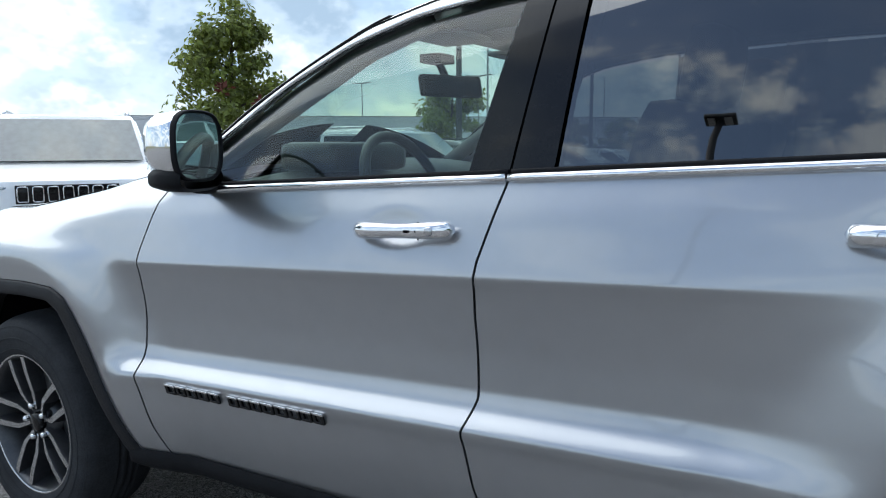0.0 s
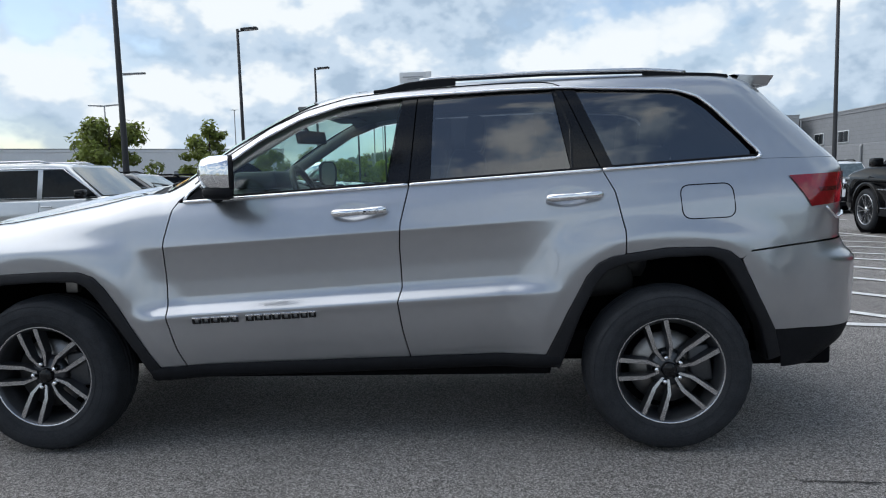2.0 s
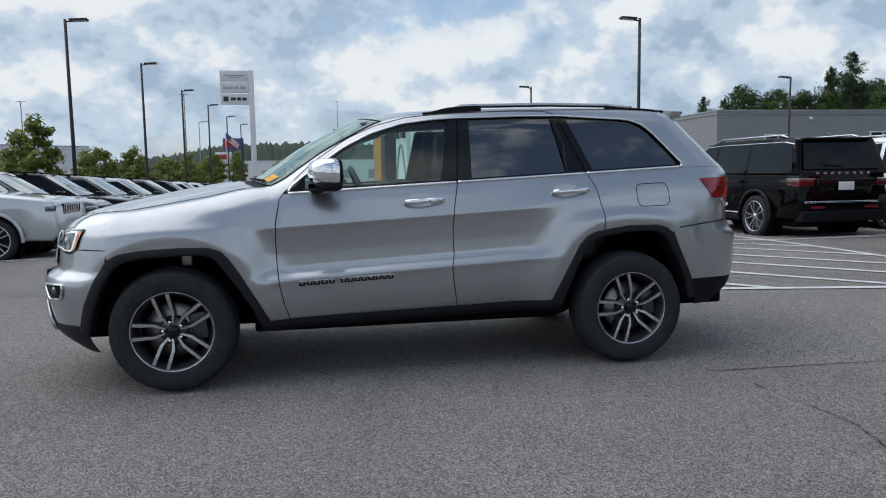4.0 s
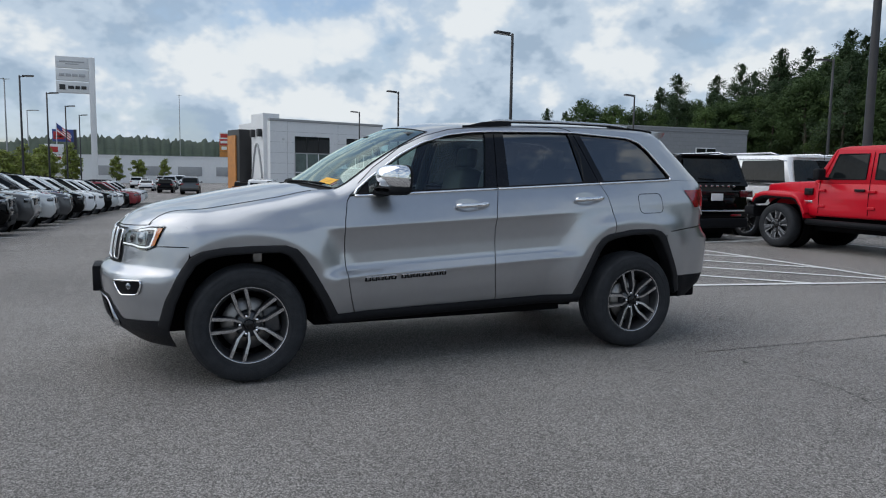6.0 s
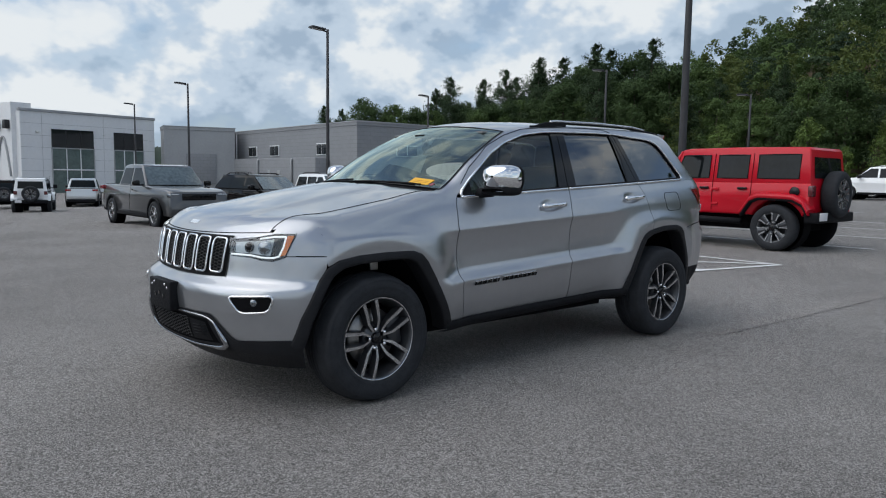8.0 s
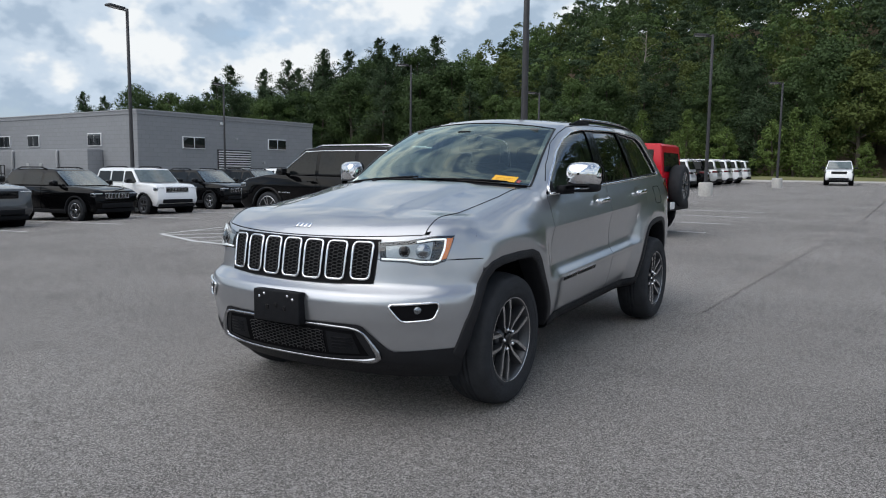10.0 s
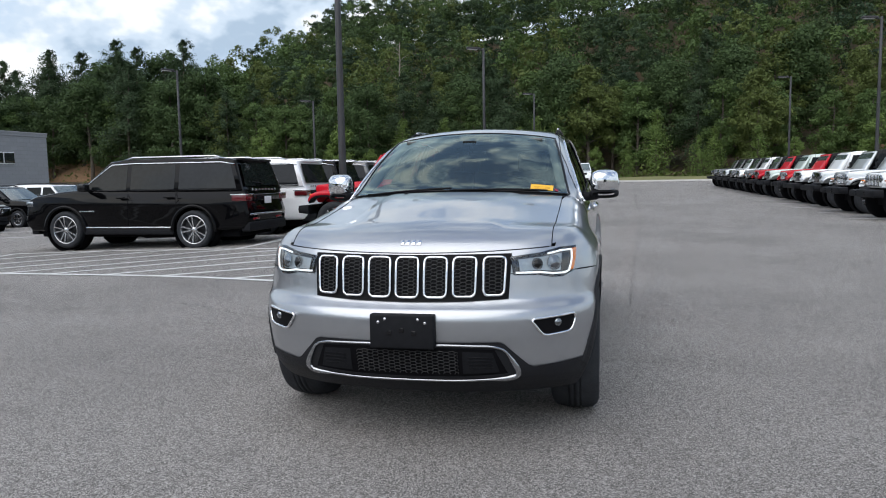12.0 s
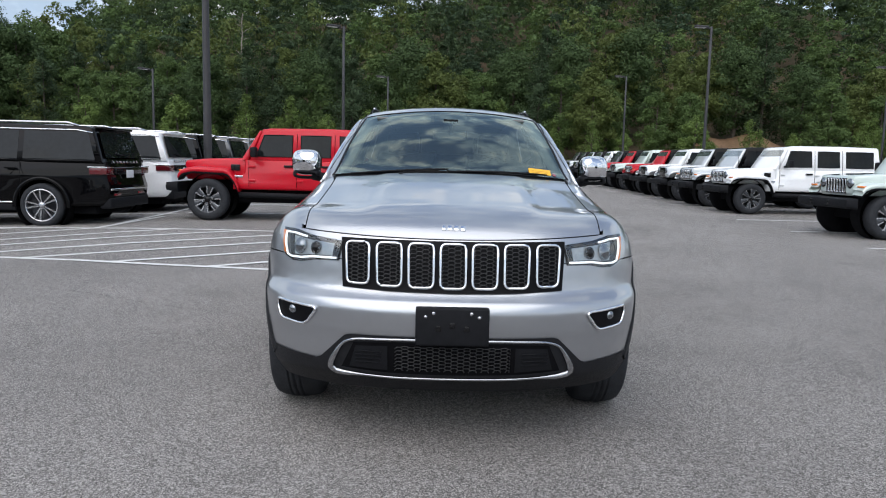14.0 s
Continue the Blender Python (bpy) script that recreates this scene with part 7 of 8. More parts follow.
def square_off_roader(colour, label, soft_top=False, trim=None):
    """Square off-road car: flat tub, separate flares, upright grille, spare wheel on the tail."""
    th = tagged(new("off_road_car"), label, "car", "parked vehicles")
    P_ = PAINTS[colour]
    top = PAINTS["black"] if soft_top else P_
    R, wb, w = 0.415, 3.01, 0.79
    xf, xr = 1.42, 1.42 - wb
    Ra = R * 1.20
    lower = [(xf - Ra + 0.02, 0.62), (xr + Ra * 0.98, 0.62)] + arc(xr, R, Ra, 25, 155, 12) + [(xr - Ra * 0.98, 0.66), (-2.13, 0.66), (-2.16, 0.75), (-2.16, 1.22), (0.62, 1.22), (0.70, 1.22), (0.70, 0.95), (xf - Ra + 0.02, 0.80)]
    solid_shade(part("tub", prism(lower, w, 0.03, None, lambda z: np.interp(z, [0.6, 0.9, 1.25], [0.985, 1.0, 0.97])), P_, th))
    hoodp = [(0.66, 0.82), (1.92, 0.80), (1.97, 0.86), (1.97, 1.14), (1.93, 1.185), (1.5, 1.225), (0.66, 1.255)]
    solid_shade(part("bonnet", prism(hoodp, 0.70, 0.04, lambda x: np.interp(x, [0.6, 2.0], [1.0, 0.80])), P_, th))
    scr = [(0.70, 1.20), (0.64, 1.22), (0.36, 1.80), (0.42, 1.81), (0.78, 1.22)]
    cabp = [(0.38, 1.77), (0.36, 1.83), (0.2, 1.855), (-1.0, 1.865), (-2.05, 1.845), (-2.10, 1.80), (-2.15, 1.20), (0.60, 1.20)]
    lean = lambda z: 1 - 0.125 * np.clip((z - 1.2) / 0.65, 0, 1)
    solid_shade(part("hard_top", prism(cabp, w * 0.975, 0.03, None, lean), top, th))
    solid_shade(part("screen_frame", prism(scr, w * 0.95, 0.02, None, lean), P_, th))
    part("roof_seam", boxy(-0.60, -0.585, -0.64, 0.64, 1.862, 1.868, 0.002), DARK, th)
    yside = lambda z: w * 0.975 * float(lean(z)) + 0.004
    z0, z1 = 1.29, 1.72
    for sd in (-1, 1):
        for xa, xb, sh in ((0.50, -0.25, 0.18), (-0.42, -1.02, 0.0), (-1.20, -1.95, 0.0)):
            q = np.array([[(xa + (xb - xa) * u - (sh * k if u < 0.01 else 0), sd * yside(z), z) for k, z in ((0.15, z0), (0.6, (z0 + z1) / 2), (1, z1))] for u in np.linspace(0, 1, 4)])
            part("side_window", sheet(q, sd < 0), AUTOGLASS, th)
            edge_ = np.concatenate([q[:, 0], q[::-1, -1]])
            part("window_seal", tube(edge_ + [0, sd * 0.001, 0], 0.012, 4, True), PLASTIC, th)
        for xs_ in (0.62, -0.34, -1.10):
            part("door_seam", tube([(xs_, sd * (yside(1.75)), 1.75), (xs_, sd * yside(1.24), 1.24), (xs_, sd * (w + 0.002), 1.0), (xs_ + (0.0 if xs_ > -1 else 0.10), sd * (w * 0.99 + 0.002), 0.68)], 0.006, 4), DARK, th)
            if xs_ < 0.5:
                part("door_handle", boxy(xs_ + 0.07, xs_ + 0.25, sd * w - 0.03, sd * w + 0.03, 1.08, 1.125, 0.012), GLOSSBLACK, th)
        for xs_ in (0.62, -0.34):
            for z in (0.78, 1.06):
                part("hinge", boxy(xs_ - 0.13, xs_ - 0.0, sd * w - 0.02, sd * w + 0.022, z, z + 0.05, 0.01), P_, th)
        part("door_mirror", join(boxy(0.40, 0.52, sd * 1.0 - 0.10, sd * 1.0 + 0.10, 1.27, 1.47, 0.035), boxy(0.44, 0.52, sd * 0.85 - 0.10, sd * 0.85 + 0.08, 1.27, 1.32, 0.01)), PLASTIC, th)
        # flares: flat-topped, body colour in front, with dark underside
        for xw, pts in ((xf, [(-0.62, 0.66), (-0.56, 0.83), (-0.40, 1.02), (0.30, 1.045), (0.50, 1.0), (0.58, 0.90)]), (xr, [(-0.60, 0.74), (-0.50, 0.92), (-0.32, 1.0), (0.30, 1.02), (0.45, 0.95), (0.62, 0.70)])):
            fp = np.array([(xw + a, b) for a, b in pts])
            fp = resample(fp, 16)
            q = np.stack([np.column_stack([fp[:, 0], np.full(16, sd * y), fp[:, 1] + dz]) for y, dz in ((0.60, 0.03), (0.90, 0.012), (0.935, -0.015), (0.935, -0.07), (0.90, -0.085), (0.60, -0.07))], 1)
            fl_ = part("flare", sheet(q, sd > 0), [P_ if trim is None else trim], th)
            q2 = np.stack([np.column_stack([fp[:, 0] * 0.985 + xw * 0.015, np.full(16, sd * y), fp[:, 1] + dz]) for y, dz in ((0.928, -0.072), (0.925, -0.115), (0.60, -0.10))], 1)
            part("flare_lip", sheet(q2, sd > 0), PLASTIC, fl_)
            part("arch_liner", moved(lathe([(Ra * 0.98, 0.0), (Ra * 0.98, 0.30), (0.0, 0.31)], 24), pose(xw, sd * (w - 0.05), R + 0.04, 0, 0, 0 if sd < 0 else 180)), DARK, th)
            add_wheel(th, xw, sd * (0.80), R, 0.255, 6, False)
        part("side_step", tube([(xf - 0.62, sd * 0.84, 0.52), (xr + 0.62, sd * 0.84, 0.50)], 0.055, 8), PLASTIC, th)
        part("vent", boxy(0.82, 1.0, sd * 0.69 - 0.02, sd * 0.69 + 0.02, 1.0, 1.12, 0.01), GLOSSBLACK, th)
        part("badge_letter", boxy(0.74, 0.92, sd * 0.775 - 0.02, sd * 0.775 + 0.02, 0.86, 0.905, 0.004), SATIN, th)
        part("headlamp", moved(lathe([(0.0, -0.030), (0.07, -0.022), (0.098, 0.0), (0.105, 0.03)], 24), pose(1.975, sd * 0.455, 1.035, 0, 0, 90)), REFLECTOR, th)
        part("fog_lamp", moved(lathe([(0.0, -0.02), (0.05, -0.015), (0.06, 0.02)], 16), pose(2.20, sd * 0.42, 0.66, 0, 0, 90)), REFLECTOR, th)
        part("indicator", boxy(xf + 0.42, xf + 0.56, sd * 0.80 - 0.10, sd * 0.80 + 0.10, 0.965, 1.0, 0.01), AMBER, th)
        part("tail_lamp", boxy(-2.20, -2.12, sd * 0.70 - 0.08, sd * 0.70 + 0.085, 0.98, 1.17, 0.02), DARKRED, th)
        part("tow_hook", tube([(2.20, sd * 0.30, 0.70), (2.30, sd * 0.30, 0.70), (2.30, sd * 0.30, 0.63), (2.20, sd * 0.30, 0.62)], 0.016, 6), GLOSSBLACK, th)
    q = np.array([[(0.725 - 0.285 * v + 0.018, 0.66 * u * (1 - 0.07 * v), 1.26 + 0.50 * v) for v in np.linspace(0.02, 0.98, 3)] for u in np.linspace(-1, 1, 7)])
    part("windscreen", sheet(q), PALEGLASS, th)
    part("rear_window", sheet(np.array([[(-2.155 + 0.05 * v, 0.60 * u * (1 - 0.06 * v), 1.30 + 0.42 * v) for v in (0, 1)] for u in np.linspace(-1, 1, 3)]), True), AUTOGLASS, th)
    seven_slots(th, 1.965, 0.34, 0.84, 1.14, colour not in ("red", "black", "grey"))
    fb = [(2.02, 0.55), (2.26, 0.58), (2.28, 0.66), (2.26, 0.74), (2.02, 0.76)]
    solid_shade(part("front_bumper", prism(fb, 0.86, 0.03, None, None), PLASTIC, th))
    part("rear_bumper", boxy(-2.32, -2.08, -0.80, 0.80, 0.52, 0.70, 0.03), PLASTIC, th)
    spare = new("wheel")
    spare.parent = th
    spare.matrix_basis = pose(-2.30, 0.0, 1.02, 0, 0, -90)
    for nm, me in zip(("tyre", "rim", "spokes", "hub_cap"), wheel_meshes(R, 0.255, 6, False)):
        part(nm, me, None, spare)
    part("fuel_cap", moved(lathe([(0.0, -0.015), (0.08, -0.012), (0.09, 0.0)], 20), pose(-1.90, w + 0.004, 1.06, 0, 0, 180)), GLOSSBLACK, th)
    part("plate", boxy(-2.335, -2.315, 0.42, 0.72, 0.56, 0.70, 0.006), SIGNWHITE, th, "white paper dealer plate")
    part("aerial", tube([(0.62, -0.72, 1.2), (0.60, -0.73, 1.95)], 0.006, 5), PLASTIC, th)
    part("undertray", boxy(-1.9, 1.7, -0.45, 0.45, 0.34, 0.75, 0.03), DARK, th)
    for sx in (xf, xr):
        part("axle", tube([(sx, -0.7, R), (sx, 0.7, R)], 0.06, 8), DARK, th)
    return th


def place(th, x, y, heading):
    th.matrix_basis = pose(x, y, lift_on(x, y), 0, 0, heading)
    return th


def again(th, x, y, heading, label=""):
    return tagged(copy_thing(th, pose(x, y, lift_on(x, y), 0, 0, heading)), label)


TRIVIA = ("badge_letter", "slot_frame", "door_seam", "door_handle", "hinge", "window_seal", "lamp_strip", "emblem", "tow_hook", "vent", "reflector", "rear_wiper", "roof_seam", "aerial",
          "indicator", "sill_strip", "window_trim", "fuel_cap", "undertray", "axle", "hub_cap", "front_skid", "bumper_strip", "flare_lip", "lower_intake")


def far_again(th, x, y, heading, label=""):
    """A copy for far away, without the parts too small to see there."""
    made = {}
    for o in (th, *th.children_recursive):
        if o is not th and (o.name.split(".")[0] in TRIVIA or o.parent not in made):
            continue
        made[o] = o.copy()
        scene.collection.objects.link(made[o])
        made[o].parent = made.get(o.parent)
    made[th].matrix_basis = pose(x, y, lift_on(x, y), 0, 0, heading)
    return tagged(made[th], label)


# row beside the hatched bay: noses away from it
place(square_off_roader("red", "bright red off-road car with black wheels on asphalt"), 9.95, 3.28, 90)
wag = place(road_car("large", "black", "glossy black large SUV with chrome strips"), 9.02, 8.95, 90)
wagw = place(road_car("large", "white", "white large SUV with silver rails and dark glass"), 12.0, 8.9, 91)
again(wag, 14.9, 9.0, 90, "black large SUV parked beside a white one")
wagg = place(road_car("large", "grey", "dark grey large SUV in a parked row"), 17.8, 9.0, 90)
far_again(wagg, 20.8, 9.1, 90)
far_again(wag, 23.8, 9.2, 90, "black large SUV at the far end of a row")

# long row of square off-road cars
jw = square_off_roader("white", "white square off-road car with black bumper in a row")
place(jw, 14.95, -9.75, 91)
jm = place(square_off_roader("mint", "pale green-grey off-road car with black bumper in a row"), 9.0, -9.8, 92)
js = place(square_off_roader("silver", "silver off-road car with black soft top in a row", True), 17.8, -9.8, 91)
jr = place(square_off_roader("red", "red off-road car with black soft top in a row", True), 26.05, -10.1, 90)
jk = place(square_off_roader("grey", "dark grey off-road car in a parked row", True), 34.3, -10.2, 90)
for k, src in enumerate((js, jw, None, jm, jr, None, jw, jk, js, jk, jk)):
    if src is not None:
        far_again(src, 20.55 + 2.75 * k, -9.9 - 0.06 * k, 90 + (k * 7 % 3) - 1)

# row facing the camera before the workshop
ren = place(road_car("boxy", "white", "small white boxy SUV with black bumper"), 12.25, 21.25, -95)
hat = place(road_car("small", "black", "black crossover car with black wheels"), 8.55, 20.1, -82)
com = place(road_car("small", "black", "black compact SUV with chrome grille"), 15.9, 22.2, -93)
far_again(com, 19.5, 22.9, -93, "black compact SUV in a parked row")
far_again(ren, 23.0, 23.5, -93, "small white SUV partly hidden in a row")
far_again(hat, 26.4, 24.1, -93, "black crossover in a parked row")
trk = place(road_car("pickup", "white", "white pickup truck near the far kerb"), 60.9, 1.0, 183)
jb = place(square_off_roader("black", "black off-road car seen from behind", True), 5.3, 49.5, 78)
again(jw, 5.2, 40.8, 74, "white off-road car with spare wheel on its tail")
pks = place(road_car("pickup", "silver", "silver pickup truck parked nose away"), 10.5, 51.5, 72)
sed = place(road_car("sedan", "white", "white saloon car in front of the showroom"), 13.5, 51.0, 75)
pkg = place(road_car("pickup", "grey", "silver-grey pickup truck facing the lane"), 4.75, 20.0, -88)
far_again(com, 21.0, 44.0, -105, "dark compact SUV behind the pickups")
far_again(pkg, 3.4, 82, 84, "dark pickup far down the lane")
for k, (x, y, src) in enumerate(((1.0, 88, com), (-1.0, 96, sed), (2.0, 104, pks), (-2.2, 112, ren), (4.0, 117, trk), (-1.2, 128, sed), (5.0, 132, com), (2.0, 142, ren))):
    far_again(src, x, y, 84, "car standing far down the lane")

# row along the light poles, noses to the lane
rowx = lambda y: -5.2 + 0.085 * (y - 12) - 2.55
sil = place(road_car("large", "silver", "pale silver large SUV with dark glass"), rowx(9.9) + 0.1, 9.9, 0)
dur = place(road_car("mid", "grey", "dark grey SUV nose-in to the lane"), rowx(12.5), 12.5, 2)
durk = place(road_car("mid", "black", "black SUV in a row beside light poles"), rowx(15.25), 15.25, 1)
durs = road_car("mid", "silver", "silver SUV in a row beside light poles")
durw = road_car("mid", "white", "white SUV in a row beside light poles")
durr = road_car("mid", "darkred", "dark red SUV in a row beside light poles")
place(durs, rowx(20.75), 20.75, 1)
place(durw, rowx(29.0), 29.0, 0)
place(durr, rowx(48.25), 48.25, 0)
for k, src in enumerate((dur, None, dur, durk, None, durw, durk, durs, durw, durk, None, durw, durr, durw, durs)):
    y = 18.0 + 2.75 * k
    if src is None or abs(y - 20.75) < 0.1 or abs(y - 29) < 0.1 or abs(y - 48.25) < 0.1:
        continue
    far_again(src, rowx(y), y, (k * 3 % 4) - 1)
place(road_car("large", "white", "white large SUV with chrome grille facing the lane"), -8.97, 3.79, -32)

# cars far across the lot
for x, y, h, src in ((-24, 30, 20, durs), (-27, 33, 20, durw), (-30, 36, 20, durw), (-33, 39, 20, sed), (-21, 27, 20, durk), (-36, 42, 25, durs), (-18, 40, 10, sed), (-17.2, 46, 8, durw), (-40, 46, 30, durw)):
    far_again(src, x, y, h, "car parked far across the lot")
for k in range(6):
    far_again((wagw, wag, sil, wagw, wagw, wagw)[k], 43.0 + 3.6 * k, 10.9 - 0.1 * k, 90, ("white", "black", "silver", "white", "white", "white")[k] + " large SUV in a far parked row")

# ---- trees ----
LEAF_D = shader("broadleaf_green", (0.082, 0.13, 0.04), 0.6, vary=0.22, scale=0.25, spec=0.2, random_tint=0.15, island=True)
LEAF_M = shader("mid_green_leaf", (0.056, 0.092, 0.033), 0.65, vary=0.22, scale=0.25, spec=0.2, random_tint=0.15, island=True)
LEAF_P = shader("pine_green_needles", (0.047, 0.076, 0.036), 0.7, vary=0.22, scale=0.25, spec=0.2, random_tint=0.15, island=True)
LEAF_Q = shader("blue_green_needles", (0.044, 0.074, 0.04), 0.7, vary=0.22, scale=0.25, spec=0.2, random_tint=0.15, island=True)
LEAF_N = shader("dull_green_leaf", (0.056, 0.088, 0.034), 0.65, vary=0.22, scale=0.25, spec=0.2, random_tint=0.15, island=True)
LEAF_Y = shader("yellow_green_leaf", (0.098, 0.128, 0.036), 0.6, vary=0.22, scale=0.25, spec=0.2, random_tint=0.15, island=True)
LEAF_O = shader("maple_green_leaf", (0.195, 0.235, 0.05), 0.5, vary=0.3, scale=1.2, random_tint=0.5, island=True)
LEAF_S = shader("sapling_leaf", (0.115, 0.17, 0.045), 0.6, vary=0.22, scale=0.25, spec=0.2, random_tint=0.15, island=True)
LEAF_R = shader("reddened_leaf", (0.14, 0.035, 0.02), 0.6, vary=0.3, scale=1.2, random_tint=0.4, island=True)
BARK = shader("grey_brown_bark", (0.085, 0.070, 0.055), 0.9, vary=0.35, scale=4, bump=0.6, bump_scale=30)
BAREWOOD = shader("bare_grey_wood", (0.24, 0.21, 0.18), 0.9, vary=0.2, scale=3)


def translucent(m, amount):
    """Lets light through the leaf."""
    n, l = m.node_tree.nodes, m.node_tree.links
    out, p = n["Material Output"], n["Principled BSDF"]
    tr, mx = n.new("ShaderNodeBsdfTranslucent"), n.new("ShaderNodeMixShader")
    l.new(p.inputs["Base Color"].links[0].from_socket, tr.inputs[0])
    mx.inputs[0].default_value = amount
    l.new(p.outputs[0], mx.inputs[1])
    l.new(tr.outputs[0], mx.inputs[2])
    l.new(mx.outputs[0], out.inputs[0])


for leaf in (LEAF_D, LEAF_M, LEAF_P, LEAF_Q, LEAF_N, LEAF_Y, LEAF_S, LEAF_O):
    translucent(leaf, 0.4 if leaf is LEAF_O else 0.22)


def leaves(points, size, rng, flatten=0.6, curl=0.35, out=None, wild=0.4, slim=0.55):
    """Small bent leaf pieces of four corners, scattered and turned at random."""
    n = len(points)
    a = rng.normal(size=(n, 3))
    a[:, 2] *= flatten
    a /= np.linalg.norm(a, axis=1)[:, None]
    b = np.cross(a, rng.normal(size=(n, 3)))
    b /= np.linalg.norm(b, axis=1)[:, None] + 1e-9
    c = np.cross(a, b)
    if out is not None:
        # leaves face outwards and up, as they grow
        c = out / (np.linalg.norm(out, axis=1)[:, None] + 1e-9) + wild * rng.normal(size=(n, 3))
        c /= np.linalg.norm(c, axis=1)[:, None]
        a = np.cross(c, rng.normal(size=(n, 3)))
        a /= np.linalg.norm(a, axis=1)[:, None] + 1e-9
        b = np.cross(c, a)
    s = (size * rng.uniform(0.6, 1.35, n))[:, None]
    q = np.stack([points - a * s, points + b * s * slim + c * s * curl * 0.5, points + a * s, points - b * s * slim + c * s * curl * 0.5], 1)
    f = np.arange(4 * n).reshape(n, 4)
    return q.reshape(-1, 3), np.concatenate([f[:, [0, 1, 2]], f[:, [0, 2, 3]]]).tolist()


def trunk_mesh(h, r, rng, limbs, spread, lo=0.35):
    pieces = []
    k = np.linspace(0, 1, 9)
    path = np.column_stack([np.cumsum(rng.normal(0, 0.012 * h, 9)) * k, np.cumsum(rng.normal(0, 0.012 * h, 9)) * k, h * k])
    path[0] = (0, 0, -0.25)
    pieces.append(tube(path, r * (1 - 0.85 * k) + 0.01, 8))
    ends = []
    for j in range(limbs):
        t = lo + (0.95 - lo) * (j + rng.uniform(0, 0.8)) / limbs
        o = np.array([np.interp(t, k, path[:, i]) for i in range(3)])
        a = rng.uniform(0, 2 * math.pi)
        ln = spread * (1.15 - t * 0.75) * rng.uniform(0.7, 1.1)
        e = o + np.array([math.cos(a) * ln, math.sin(a) * ln, ln * rng.uniform(0.25, 0.7)])
        m = (o + e) / 2 + [0, 0, 0.08 * ln]
        pieces.append(tube(np.array([o, m, e]), np.array([0.38, 0.25, 0.08]) * r * (1.1 - t * 0.6), 5))
        ends.append((o, m, e))
    return join(*pieces), ends, path


def broadleaf(seed, h, spread, n, size, mats, lo=0.28, clumps=34):
    """Trunk, limbs and an uneven crown of leaf clumps."""
    rng = np.random.default_rng(seed)
    tr, ends, path = trunk_mesh(h * 0.9, h * 0.018 + 0.03, rng, 12, spread, lo)
    centres = []
    for o, m, e in ends:
        centres += [e, (m + e) / 2, m + rng.normal(0, 0.1 * spread, 3)]
    while len(centres) < clumps:
        t = rng.uniform(lo, 1)
        rad = spread * math.sin(math.pi * min(1, (t - lo) / (1 - lo) * 0.80 + 0.16)) * rng.uniform(0.35, 1.0)
        a = rng.uniform(0, 2 * math.pi)
        centres.append(np.array([rad * math.cos(a), rad * math.sin(a), h * t]))
    centres = np.array(centres)
    per = n // len(centres)
    pts, outs = [], []
    for c in centres:
        rr = spread * rng.uniform(0.20, 0.36)
        d = rng.normal(size=(per, 3))
        d /= np.linalg.norm(d, axis=1)[:, None]
        pts.append(c + d * rr * rng.uniform(0.45, 1.05, (per, 1)) * [1, 1, 0.72])
        outs.append(d + 0.35 * (c - [0, 0, h * 0.55]) / spread + [0, 0, 0.25])
    pts = np.concatenate(pts)
    pts[:, 2] = np.clip(pts[:, 2], h * lo * 0.75, h * 1.02)
    return tr, leaves(pts, size, rng, out=np.concatenate(outs))


def conifer(seed, h, spread, n, size, lo=0.18, ragged=0.3):
    """Pine: whorls of branches that shorten to the tip, needles in sprays along them."""
    rng = np.random.default_rng(seed)
    k = np.linspace(0, 1, 7)
    path = np.column_stack([np.cumsum(rng.normal(0, 0.006 * h, 7)) * k, np.cumsum(rng.normal(0, 0.006 * h, 7)) * k, h * k])
    path[0] = (0, 0, -0.3)
    pieces = [tube(path, (h * 0.013 + 0.03) * (1 - 0.92 * k) + 0.008, 7)]
    pts, outs = [], []
    levels = 26
    for i in range(levels):
        t = lo + (1 - lo) * (i / (levels - 1)) ** 0.92
        ln0 = spread * (1 - (t - lo) / (1 - lo)) ** 0.66 * (0.65 + 0.35 * min(1, (t - lo) / 0.12 + 0.2)) + 0.18
        t0 = t
        for _ in range(rng.integers(4, 7)):
            t = min(0.99, t0 + rng.normal(0, 0.028))
            a, ln = rng.uniform(0, 2 * math.pi), ln0 * rng.uniform(1 - ragged * 1.6, 1 + ragged * 0.5)
            d = np.array([math.cos(a), math.sin(a), rng.uniform(-0.12, 0.22)])
            o = np.array([np.interp(t, k, path[:, q]) for q in range(3)])
            if rng.random() < 0.3:
                pieces.append(tube(np.array([o, o + d * ln * 0.8]), np.array([0.03, 0.008]) * h / 14, 4))
            m = max(3, int(n / (levels * 5) * (0.35 + ln / spread)))
            u = rng.uniform(0.15, 1.0, m) ** 0.75
            pts.append(o + d * (u * ln)[:, None] + rng.normal(0, 1, (m, 3)) * np.column_stack([0.10 * ln + 0.05 + 0 * u] * 2 + [0.085 * ln + 0.13 + 0 * u]))
            outs.append(np.tile(d * 0.55 + [0, 0, 0.8], (m, 1)))
    return join(*pieces), leaves(np.concatenate(pts), size, rng, 0.35, 0.2, np.concatenate(outs), 0.5, 0.34)


def tree_kind(made, mat, label, name="tree", group=""):
    (tv, tf), (lv, lf) = made
    th = tagged(new(name), label, "tree", group)
    part("trunk", (tv, tf), BARK, th)
    part("crown", (lv, lf), mat, th, smooth=False)
    return th


